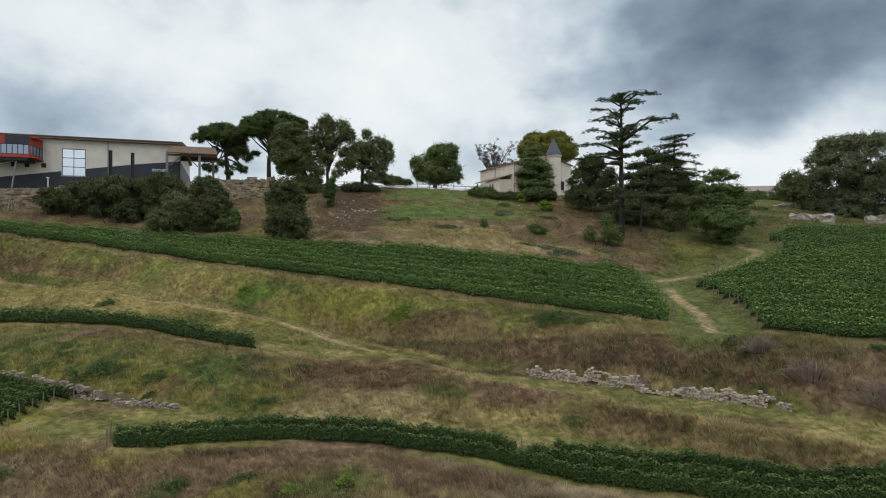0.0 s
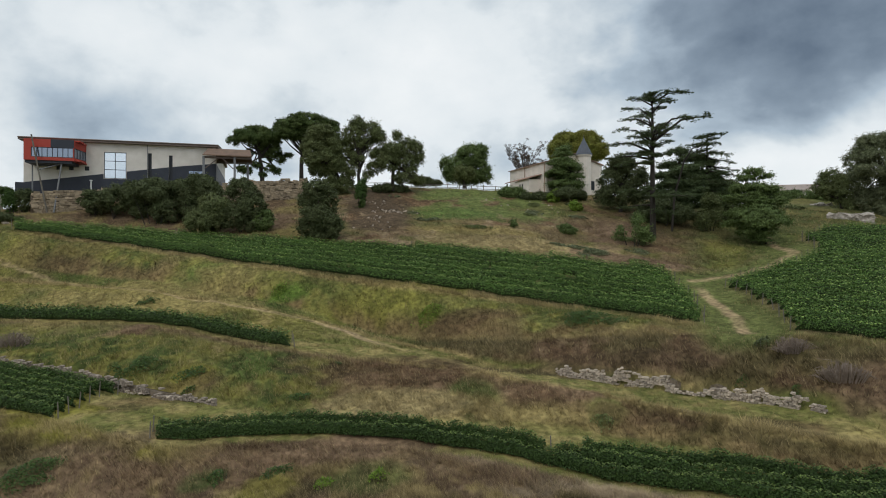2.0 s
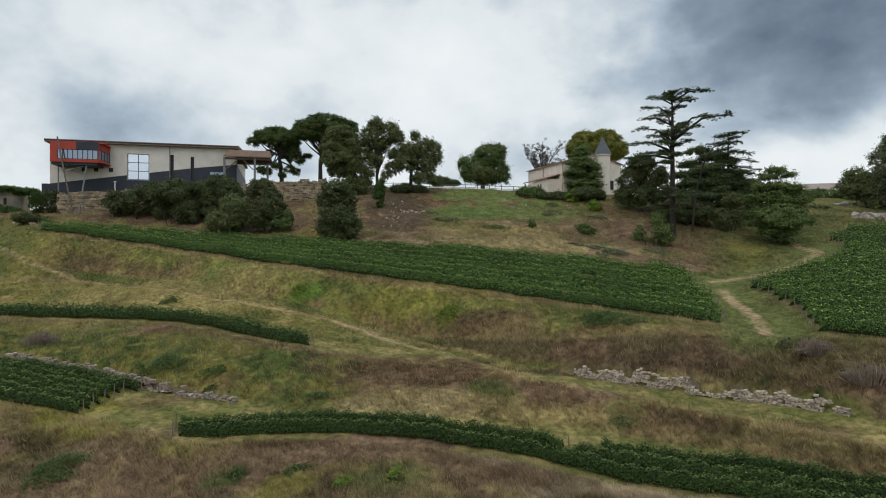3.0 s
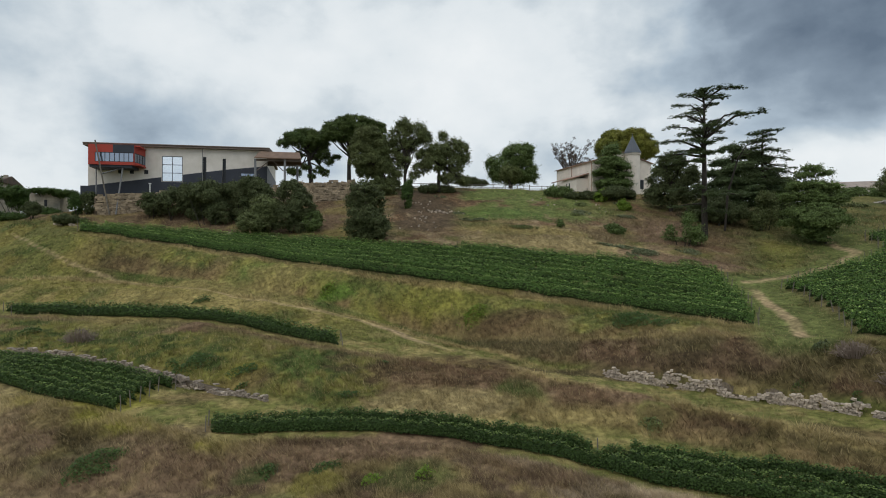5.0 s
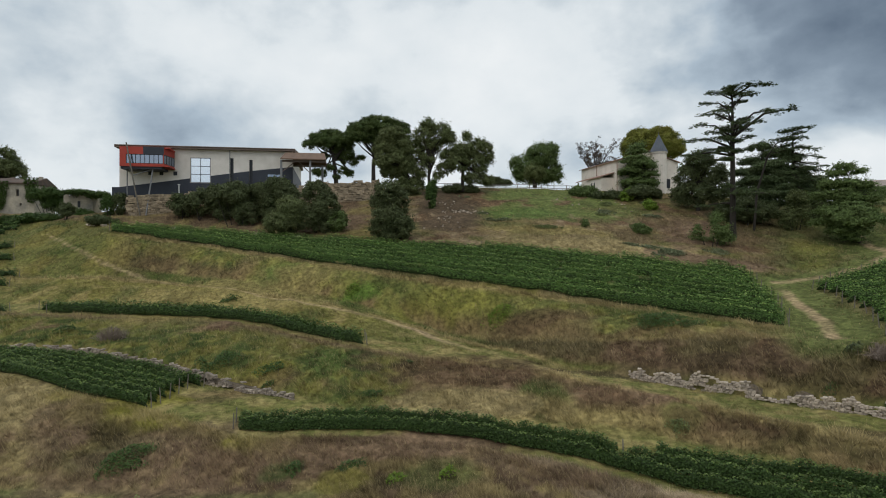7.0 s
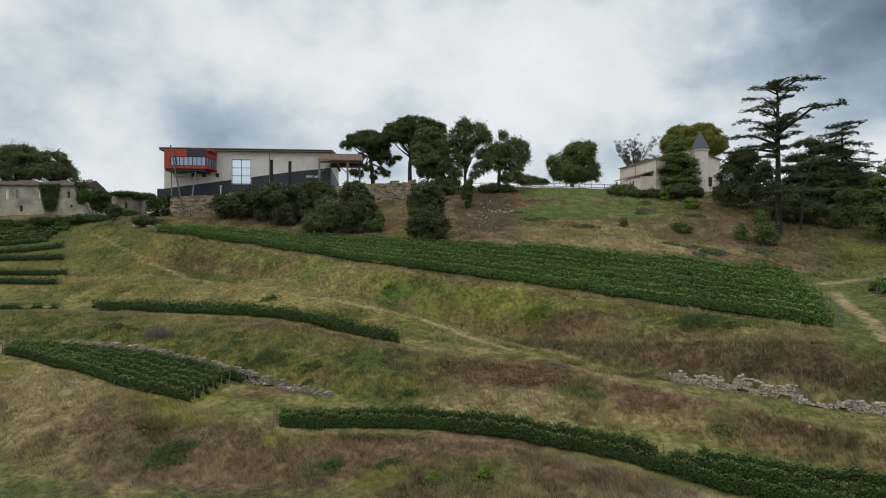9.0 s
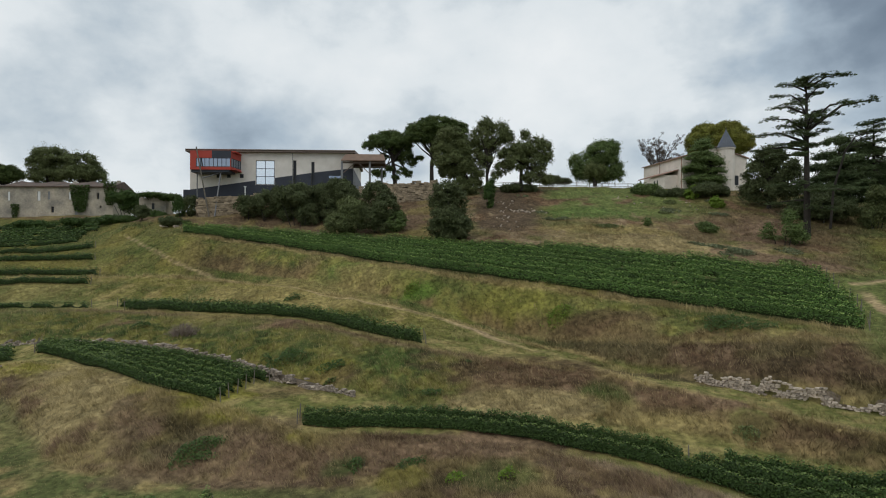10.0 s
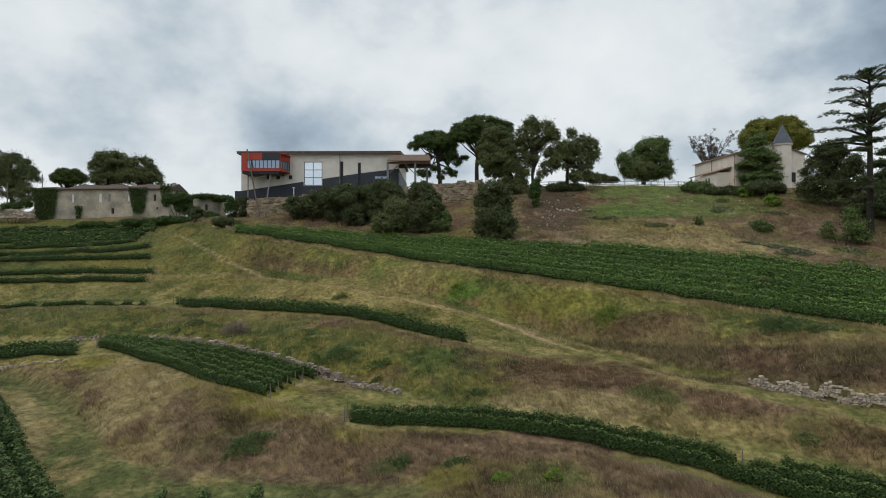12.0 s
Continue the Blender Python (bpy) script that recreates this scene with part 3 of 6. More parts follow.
    c = mix(c, BROWN * 1.2, sstep(0.54, 0.62, 0.5 * n2 + 0.5 * n4) * 0.35)
    col = mix(col, c, w)
    # ground under the vines
    w = between("vine_edge", "vine_back")
    col = mix(col, mix(GREEN * 0.9, DIRT * 0.5, n3), w * 0.85)
    # hillside: dry weeds, a green lawn under the house, bare earth below the oaks
    w = sstep(0, 1.2, r + wav - R["vine_back"]) * (1 - sstep(-2, 3, r - R["hill_top"]))
    hill = mix(mix(BROWN * 1.25, np.array((0.27, 0.20, 0.135)), sstep(0.40, 0.60, 0.5 * n2 + 0.5 * n3)), GREEN * 0.95, sstep(0.44, 0.56, 0.5 * n1 + 0.5 * n2) * 0.85)
    step = np.abs(((r + 1.6 * wav - R["vine_back"]) / np.maximum(R["hill_top"] - R["vine_back"], 1) * 5.0) % 1.0 - 0.5)
    hill = mix(hill, STRAW * 0.72, sstep(0.34, 0.46, step) * sstep(0.36, 0.52, n2) * 0.8)
    hill = mix(hill, BROWN * 0.85, (1 - sstep(0.06, 0.2, step)) * sstep(0.40, 0.54, n4) * 0.7)
    hill = mix(hill, np.array((0.22, 0.135, 0.10)), sstep(0.52, 0.62, n2) * 0.6 * sstep(4, 12, az))
    hill = mix(hill, mix(GREEN, LUSH, sstep(0.45, 0.6, n2)), sstep(25, 29, az) * 0.75)
    hill = mix(hill, mix(np.array((0.15, 0.098, 0.070)), STRAW * 0.7, sstep(0.5, 0.65, n2)), sstep(-4, -10, az) * 0.85)
    col = mix(col, hill, w)
    s = (r - R["hill_mid"]) / np.maximum(R["hill_top"] - R["hill_mid"], 1)
    turf = w * sstep(0.12, 0.25, s + 0.3 * wav) * sstep(1, 4, az) * (1 - sstep(14, 17, az)) * sstep(0.34, 0.46, n2)
    col = mix(col, np.array((0.125, 0.170, 0.048)), turf * 0.85)
    bare = w * sstep(-4.5, -2.5, az) * (1 - sstep(1, 3.5, az)) * sstep(0.36, 0.5, n2) * sstep(-0.6, -0.1, s)
    col = mix(col, np.array((0.105, 0.072, 0.054)), bare)
    tall = tall * (1 - 0.8 * bare) * (1 - 0.5 * turf)
    w = sstep(-4, 3, r - R["hill_top"])
    col = mix(col, GREEN * 0.9, w * 0.9)
    # the terraces to the west are greener
    w = sstep(-24, -32, az) * sstep(0, 3, r - R["path_edge"]) * (1 - sstep(-3, 0, r - R["hill_mid"]))
    col = mix(col, mix(green * 0.95, GOLD * 0.75, sstep(0.44, 0.60, n4)), w * 0.9)
    for line, a0, a1 in (("first_back", -42, -15), ("path_edge", 14.5, 39)):
        tall = tall * (1 - 0.4 * np.exp(-((r - R[line] + 0.6) / 0.6) ** 4) * (az > a0) * (az < a1))
    w = between("track", "bank_foot", 1.0) * sstep(-18, -26, az)
    col = mix(col, mix(np.broadcast_to(np.array((0.110, 0.128, 0.046)), col.shape), STRAW * 0.75, sstep(0.46, 0.60, 0.6 * n2 + 0.4 * n3) * 0.9), w)
    tall = tall * (1 - 0.7 * w)
    lead = n2 - 0.5
    for a, q, wa, wq, kind, share in (*UPPER_PATCHES, *MIDDLE_PATCHES, *LOWER_PATCHES, *HILL_PATCHES):
        d = np.hypot((az - a) / wa, (r - q) / wq) + 1.0 * lead + 0.9 * (n3 - 0.5)
        w = min(0.97, 1.25 * share) * (1 - sstep(0.60, 1.15, d))
        col = mix(col, np.array(PATCH_COLOUR[kind]) * (0.75 + 0.5 * n3)[..., None], w)
    # feathery straw along the lips of the banks
    for line, a0, a1, k in (("path_edge", -36, 2, 0.85), ("second_edge", -2, 46, 0.95), ("vine_edge", -28, 28, 0.8), ("brown_edge", 2, 46, 0.45), ("first_edge", -40, -20, 0.5),
                            ("second_edge", -46, -6, 0.4)):
        w = k * np.exp(-((r - R[line] + 0.15) / 0.42) ** 2) * sstep(a0 - 1, a0 + 1, az) * (1 - sstep(a1 - 1, a1 + 1, az)) * sstep(0.30, 0.48, n2)
        col = mix(col, STRAW * 1.02, w)
        tall = tall + 0.30 * w
    for line, a0, a1, tone, k in (("second_edge", -3, 46, BROWN * 1.05, 0.62), ("path_edge", -36, -6, GOLD, 0.5), ("vine_edge", -26, 27, GREEN * 1.05, 0.45), ("first_edge", -17, 14, RUST * 0.95, 0.5)):
        d = R[line] - r + 0.5 * wav
        w = k * sstep(0.35, 0.8, d) * (1 - sstep(1.5, 3.2, d)) * sstep(a0 - 2, a0 + 2, az) * (1 - sstep(a1 - 2, a1 + 2, az)) * sstep(0.30, 0.50, 0.5 * n2 + 0.5 * n4)
        col = mix(col, tone * (0.8 + 0.4 * n3)[..., None], w)
    for name, half, rows in PATHS:
        d = path_distance(x, y, rows)
        if name == "valley_track":
            w = 1 - sstep(0.6, 1.7, d / half + 0.8 * lead)
            col = mix(col, np.array((0.105, 0.122, 0.045)) * (0.8 + 0.4 * n3)[..., None], w * 0.65)
            tall = tall * (1 - 0.7 * w)
            continue
        track = name != "hill_path"
        if not track:
            d = d * (1 + 0.9 * sstep(-8, -16, az)) * (1 - 0.4 * np.exp(-((az + 2.5) / 4.0) ** 2))
        verge = 1 - sstep(half, half * (6.0 if track else 2.0), d)
        tall = tall * (1 - 0.7 * verge)
        if track:
            col = mix(col, np.array((0.125, 0.150, 0.048)) * (0.8 + 0.4 * n3)[..., None], (1 - sstep(half * 4.0, half * 8.0, d + wav)) * 0.9)
        else:
            col = mix(col, STRAW * 0.8, (1 - sstep(half * 1.0, half * 2.0, d)) * 0.3 * sstep(-24, -18, az))
        bare_bit = 0.65 + 0.35 * sstep(0.35, 0.6, fbm(x, y, 1.6, 3)) if track else 0.10 + 0.9 * np.exp(-((az + 3.2) / 3.2) ** 2) + 0.55 * sstep(-6, -12, az)
        rut = 1 - sstep(half * 0.6, half * 1.2, d + 0.3 * (n3 - 0.5))
        col = mix(col, DIRT, rut * bare_bit)
        tall = tall * (1 - rut)
    return np.clip(col * np.array((0.91, 0.91, 0.80)) * (0.50 + 0.76 * n3)[..., None], 0.01, 0.9), np.clip(tall, 0.0, 1.0)


def build_ground():
    az = np.concatenate([np.arange(-180, -56, 4.0), np.arange(-56, 54, 0.29), np.arange(54, 180, 4.0)])
    rad = np.concatenate([[0.01, 6], np.arange(14, 26, 1.0), np.arange(26, 66, 0.27), np.arange(66, 120, 0.45),
                          np.arange(120, 170, 1.2), np.geomspace(172, 3500, 24)])
    A, Rr = np.meshgrid(np.radians(az), rad)
    x, y = Rr * np.sin(A), Rr * np.cos(A)
    z = height(x, y)
    col, tall = cover(x, y)
    near = (Rr > 26) & (Rr < 120) & (np.abs(A) < 0.98)
    z = z + near * (fbm(x, y, 0.7, 3) - 0.5) * (0.08 + 0.5 * tall)
    nr, na = x.shape
    idx = np.arange(nr * na).reshape(nr, na)
    nxt = np.roll(idx, -1, axis=1)
    f = np.stack([idx[:-1], idx[1:], nxt[1:], nxt[:-1]], -1).reshape(-1, 4)[:, ::-1]
    me = mesh_np("ground", np.stack([x, y, z], -1).reshape(-1, 3), f, [M["ground"]], cover=col.reshape(-1, 3), smooth=True)
    tagged(link_mesh("ground", me), "terraced hillside of dry grass, weeds and footpaths", "ground", kind="structure")


build_ground()


def build_grass():
    rng = np.random.default_rng(5)
    n = 345000
    az = rng.uniform(-50, 48, n)
    r = 26.0 + (112 - 26.0) * rng.uniform(0, 1, n) ** 1.65
    x, y = r * np.sin(np.radians(az)), r * np.cos(np.radians(az))
    # tufts stand in drifts
    x, y = x + 0.5 * (vnoise(x * 1.7, y * 1.7) - 0.5), y + 0.5 * (vnoise(x * 1.7 + 40, y * 1.7) - 0.5)
    col, tall = cover(x, y)
    tall = np.where(tall > 0.015, np.maximum(tall, 0.075), tall)
    keep = (tall > 0.06) & (rng.uniform(size=n) < 0.25 + 1.5 * tall)
    x, y, r, col, tall = x[keep], y[keep], r[keep], col[keep], tall[keep]
    z = height(x, y)
    n = len(x)
    verts, cols, norms = [], [], []
    wind = 2 * np.pi * fbm(x, y, 2.5, 2)
    for j in range(3):
        a = rng.uniform(0, 2 * np.pi, n)
        h = tall * rng.uniform(0.35, 1.25, n)
        w = (0.005 + 0.00042 * r) * rng.uniform(0.6, 1.3, n)
        lean = tall * rng.uniform(0.2, 1.3, n)
        ox, oy = rng.normal(0, 0.09, n), rng.normal(0, 0.09, n)
        la = wind + rng.normal(0, 1.1, n)
        bx, by = x + ox, y + oy
        v = np.stack([np.stack([bx - w * np.cos(a), by - w * np.sin(a), z - 0.05], 1),
                      np.stack([bx + w * np.cos(a), by + w * np.sin(a), z - 0.05], 1),
                      np.stack([bx + lean * np.cos(la), by + lean * np.sin(la), z + h], 1)], 1)
        # each blade turns its face to the valley
        g = np.cross(v[:, 1] - v[:, 0], v[:, 2] - v[:, 0])
        away = g[:, 0] * x + g[:, 1] * y > 0
        v[away] = v[away][:, [1, 0, 2]]
        verts.append(v.reshape(-1, 3))
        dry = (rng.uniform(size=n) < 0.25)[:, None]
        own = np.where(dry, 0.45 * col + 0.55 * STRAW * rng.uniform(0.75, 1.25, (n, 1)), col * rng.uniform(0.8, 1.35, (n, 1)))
        # every blade is darker at its foot and paler at its tip
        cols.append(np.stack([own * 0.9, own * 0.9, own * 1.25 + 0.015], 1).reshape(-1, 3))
        up = rng.normal(0, 0.28, (n, 3)) + np.array((0, -0.15, 1.0))
        up /= np.linalg.norm(up, axis=1, keepdims=True)
        norms.append(np.repeat(up, 3, axis=0))
    verts = np.concatenate(verts)
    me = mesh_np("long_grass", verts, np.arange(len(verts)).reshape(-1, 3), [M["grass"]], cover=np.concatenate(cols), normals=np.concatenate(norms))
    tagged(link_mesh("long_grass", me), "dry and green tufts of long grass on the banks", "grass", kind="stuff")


build_grass()


# ---------------------------------------------------------------- vines
def thing(name, loc, label, category, group="", rz=0.0):
    ob = new(name)
    ob.matrix_world = Matrix.Translation(loc) @ Matrix.Rotation(rz, 4, "Z")
    return tagged(ob, label, category, group)


post_me = None


def vine_post():
    global post_me
    if post_me is None:
        bm = bmesh.new()
        tube(bm, [(0, 0, -0.2), (0.01, 0, 0.5), (0.0, 0.01, 0.98)], [0.038, 0.036, 0.032], 6)
        post_me = bpy.data.meshes.new("post")
        bm.to_mesh(post_me)
        bm.free()
        post_me.materials.append(M["post"])
    return post_me


def vine_row(rng, pts, group, density=170, high=1.2, wide=0.2, leaf=0.15, posts=True, label="", gaps=0.0, tone=1.0, lump=0.26, low=0.15):
    """A trellised row of vines along points on the ground (n,2)."""
    pts = np.asarray(pts, float)
    seg = np.hypot(*np.diff(pts, axis=0).T)
    s = np.concatenate([[0], np.cumsum(seg)])
    length = s[-1]
    if length < 1.5:
        return
    m = max(int(length / 0.6), 3)
    q = np.linspace(0, length, m)
    cx, cy = np.interp(q, s, pts[:, 0]), np.interp(q, s, pts[:, 1])
    cz = height(cx, cy)
    tx, ty = np.gradient(cx), np.gradient(cy)
    tl = np.hypot(tx, ty)
    nx, ny = -ty / tl, tx / tl
    base = Vector((cx[0], cy[0], cz[0]))
    ob = thing("vine_row", base, label or "trellised row of green vines on a terrace", "vines", group)
    # added wavy core that closes gaps, coloured dark for the shade within the row
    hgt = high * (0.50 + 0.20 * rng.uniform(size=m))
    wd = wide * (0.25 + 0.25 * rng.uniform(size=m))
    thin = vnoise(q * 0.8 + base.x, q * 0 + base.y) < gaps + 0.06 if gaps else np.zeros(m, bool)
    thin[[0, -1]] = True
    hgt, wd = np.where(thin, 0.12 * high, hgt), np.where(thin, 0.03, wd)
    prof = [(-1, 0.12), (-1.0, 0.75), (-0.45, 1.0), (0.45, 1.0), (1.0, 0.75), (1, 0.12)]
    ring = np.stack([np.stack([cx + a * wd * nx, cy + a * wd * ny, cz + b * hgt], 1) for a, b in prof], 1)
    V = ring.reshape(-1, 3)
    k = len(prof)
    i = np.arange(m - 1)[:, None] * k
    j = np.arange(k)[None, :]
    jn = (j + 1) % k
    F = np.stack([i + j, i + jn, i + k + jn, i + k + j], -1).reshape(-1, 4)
    n = int(length * density)
    t = rng.uniform(0, length, n)
    if gaps:
        t = t[vnoise(t * 0.8 + base.x, t * 0 + base.y) > gaps]
        n = len(t)
    a = rng.uniform(0, math.pi, n)
    # every plant is a plume of its own, some taller, some thin
    plant = np.floor(t / 1.05 + base.x)
    vigour = hash01(plant, plant * 0 + base.y)
    plump = 0.97 - lump + lump * np.abs(np.sin((t / 1.05 + base.x) * math.pi)) ** 0.55 + 0.8 * lump * (vigour - 0.5)
    off = np.cos(a) * wide * plump * rng.uniform(0.7, 1.25, n)
    up = low + (high * plump - low) * np.sin(a) ** 0.35 * rng.uniform(0.02, 1.04, n) ** 0.55
    whip = rng.uniform(size=n) < 0.025
    up = np.where(whip, up + rng.uniform(0.0, 0.25, n), up)
    c = np.stack([np.interp(t, q, cx) + off * np.interp(t, q, nx), np.interp(t, q, cy) + off * np.interp(t, q, ny),
                  np.interp(t, q, cz) + up], 1)
    face = np.stack([np.cos(a) * np.interp(t, q, nx), np.cos(a) * np.interp(t, q, ny), np.sin(a) * 1.2], 1)
    LV, LF = leaf_tris(rng, c, leaf, outward=face, loose=0.5)
    # top leaves are coloured paler than the rest, imitating light from the sky
    lit_top = (up > 0.88 * high * plump) & (rng.uniform(size=n) < 0.9)
    shade_tone = np.array((0.052, 0.092, 0.021)) * (0.85 + 0.4 * vnoise(t * 0.25 + base.x, t * 0 + base.y))[:, None]
    tint = tone * np.repeat(np.where(lit_top[:, None], np.array((0.140, 0.196, 0.050)) * rng.uniform(0.7, 1.2, (n, 1)), shade_tone), 3, axis=0)
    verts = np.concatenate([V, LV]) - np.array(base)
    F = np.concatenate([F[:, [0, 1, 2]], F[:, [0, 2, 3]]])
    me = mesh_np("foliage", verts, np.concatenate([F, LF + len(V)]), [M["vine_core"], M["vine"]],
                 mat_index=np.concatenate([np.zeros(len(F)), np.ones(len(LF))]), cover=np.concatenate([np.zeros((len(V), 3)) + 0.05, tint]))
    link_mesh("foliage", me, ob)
    if posts:
        for e in (0, m - 1):
            p = link_mesh("post", vine_post(), ob, "weathered wooden end post" if e == 0 else "")
            d = -0.35 if e == 0 else 0.35
            p.location = (cx[e] + d * ty[e] * 0 + d * tx[e] / tl[e] - base.x, cy[e] + d * ty[e] / tl[e] - base.y, cz[e] - base.z)
            p.rotation_euler = (rng.normal(0, 0.06), rng.normal(0, 0.06), rng.uniform(0, 6))
    return ob


def arc_row(rng, line, offset, az0, az1, group, **kw):
    """A row that follows a terrace line at a fixed offset behind it."""
    a = np.linspace(az0, az1, max(int(abs(az1 - az0) / 0.7), 3))
    r = at_bearing(line, a)[0] + offset
    return vine_row(rng, np.stack([r * np.sin(np.radians(a)), r * np.cos(np.radians(a))], 1), group, **kw)


def build_vines():
    rng = np.random.default_rng(11)
    # big parcel under the hill
    k = 0
    while True:
        off = 0.9 + 1.7 * k
        a = np.arange(-30, 29.01, 0.25)
        r = at_bearing("vine_edge", a)[0] + off
        end = np.interp(off, [0, 9, 19], [28.6, 26.8, 24.6])
        ok = (r < at_bearing("vine_back", a)[0] - 0.4) & (a < end) & (a > -29.4)
        if ok.sum() < 6:
            break
        a, r = a[ok], r[ok]
        vine_row(rng, np.stack([r * np.sin(np.radians(a)), r * np.cos(np.radians(a))], 1)[::3], "rows of the large vineyard",
                 density=330 - 8.0 * k, high=1.22, leaf=0.125, wide=0.14, lump=0.12, label="long trellised row of vines in the vineyard below the hill", gaps=0.04, tone=1.85)
        k += 1
    # parcel across the track
    for k in range(30):
        off = 0.8 + 1.7 * k
        a = np.arange(28, 52.01, 0.4)
        r = at_bearing("vine_edge", a)[0] + off
        lo = np.interp(r, [48, 55, 66, 69, 74, 80, 94], [35, 33.5, 29.8, 31.2, 35, 36.6, 34.6])
        ok = (a > lo) & (r < at_bearing("vine_back", a)[0])
        if ok.sum() < 5:
            continue
        a, r = a[ok], r[ok]
        vine_row(rng, np.stack([r * np.sin(np.radians(a)), r * np.cos(np.radians(a))], 1)[::2], "rows of the vineyard across the track",
                 density=260 - 5 * k, leaf=0.13, wide=0.15, lump=0.14, label="trellised row of vines beside the dirt track", tone=1.8)
    # nearest terrace: two rows with gaps, a third farther along
    for off, a0, a1 in ((0.95, -19.2, 50), (2.15, -19.0, 14.6), (2.15, 15.6, 50), (3.35, 18.0, 50)):
        arc_row(rng, "first_edge", off, a0, a1, "rows of the lowest terrace", posts=a0 < 0, density=720, leaf=0.105, high=0.92, wide=0.2, tone=0.82, gaps=0.04, lump=0.24, low=0.04,
                label="dense leafy row of vines on the lowest terrace")
    # second terrace strip
    for off, a0, a1 in ((0.9, -33.5, -8.4), (2.2, -34, -8.6), (1.0, -50, -36.2)):
        arc_row(rng, "second_edge", off, a0, a1, "rows of the second terrace", density=230 if a0 > -40 else 90, high=1.2 if a0 > -40 else 0.8, gaps=0.0 if a0 > -40 else 0.3, leaf=0.14, lump=0.2,
                label="row of vines on the narrow second terrace")
    # small parcel in front of the low wall
    for k in range(6):
        f = k / 5
        a = np.arange(-39.7 + 0.5 * f, -26.0 + 3.6 * f, 0.3)
        front = at_bearing("first_edge", a)[0] + np.interp(a, [-40, -34, -26], [3.2, 1.2, 0.5])
        back = at_bearing("first_back", a)[0] - np.interp(a, [-40, -30, -22], [2.2, 3.2, 2.2])
        r = front + (back - front) * f
        vine_row(rng, np.stack([r * np.sin(np.radians(a)), r * np.cos(np.radians(a))], 1)[::2], "rows of the small parcel",
                 density=420, leaf=0.12, high=0.95, wide=0.14, lump=0.18, label="row of vines in the small parcel by the stone wall")
    for off in (0.9, 2.2, 3.5):
        arc_row(rng, "first_edge", off, -50, -41.2, "rows of the small parcel", density=140, high=0.9, posts=False, label="row of vines in the small parcel by the stone wall")
    # far left terraces
    for line, off, a0, a1 in (("path_edge", -4.5, -50, -36.5), ("path_edge", 1.0, -50, -36), ("brown_edge", 1.5, -50, -36), ("brown_edge", 6.0, -50, -35.5)):
        for d in (0, ):
            arc_row(rng, line, off + d, a0 , a1 + rng.uniform(-1.5, 0.5), "rows of the upper terraces", density=170, high=1.15, wide=0.3, label="row of vines on a narrow upper terrace")
    for k in range(9):
        arc_row(rng, "vine_edge", 2 + 1.7 * k, -50, -36.4 + 0.22 * k + rng.uniform(-0.8, 0.4), "rows below the ruined farmhouse", density=90, leaf=0.22, high=0.85, gaps=0.2, posts=False,
                label="row of vines below the ruined farmhouse")
    # parcel on the valley floor
    for k in range(12):
        p0, p1 = np.array((-20.6 - 0.80 * k, 22.9 - 0.62 * k)), np.array((-48.6 - 0.80 * k, 44.6 - 0.62 * k))
        t = np.linspace(0, 1, 30)[:, None]
        vine_row(rng, p0 + (p1 - p0) * t, "rows on the valley floor", density=330, leaf=0.16, high=1.35, wide=0.48, tone=0.8, lump=0.34,
                 label="row of vines on the valley floor along the grass track")
    for x, y in ((-18.6, 26.6), (-16.4, 26.8), (-13.8, 26.9)):
        t = np.linspace(0, 1, 8)[:, None]
        vine_row(rng, np.array((x, y)) + np.array((x * -0.1, -8.0)) * t, "rows on the valley floor", density=420, leaf=0.13, high=1.7,
                 label="short row of vines at the valley track")


build_vines()


# ---------------------------------------------------------------- trees
def blob_points(rng, n, centre, radii, shell=0.45):
    d = rng.normal(size=(n, 3))
    d /= np.linalg.norm(d, axis=1, keepdims=True)
    return np.asarray(centre) + d * np.asarray(radii) * (rng.uniform(shell ** 3, 1.05, n) ** (1 / 3))[:, None]


def foliage(rng, blobs, per_blob, leaf, mat, name="crown", parent=None, label="", flat=0.0, aspect=1.0):
    c = np.concatenate([blob_points(rng, per_blob, p, r) for p, r in blobs])
    V, F = leaf_tris(rng, c, leaf, flat, aspect)
    me = mesh_np(name, V, F, [mat])
    return link_mesh(name, me, parent, label)


def limbs(bm, rng, base, top, r0, targets):
    """A trunk and limbs to the given places."""
    base, top = Vector(base), Vector(top)
    mid = base.lerp(top, 0.5) + Vector((rng.normal(0, 0.15), rng.normal(0, 0.15), 0))
    tube(bm, [base - Vector((0, 0, 0.5)), base + Vector((0, 0, 0.15)), mid, top], [r0 * 1.35, r0 * 1.1, r0 * 0.85, r0 * 0.6], 9)
    for t in targets:
        t = Vector(t)
        f = rng.uniform(0.55, 1.0)
        s = base.lerp(top, f)
        m = s.lerp(t, 0.5) + Vector((rng.normal(0, 0.25), rng.normal(0, 0.25), rng.normal(0.1, 0.25)))
        tube(bm, [s, m, t], [r0 * 0.45, r0 * 0.28, r0 * 0.1], 6)


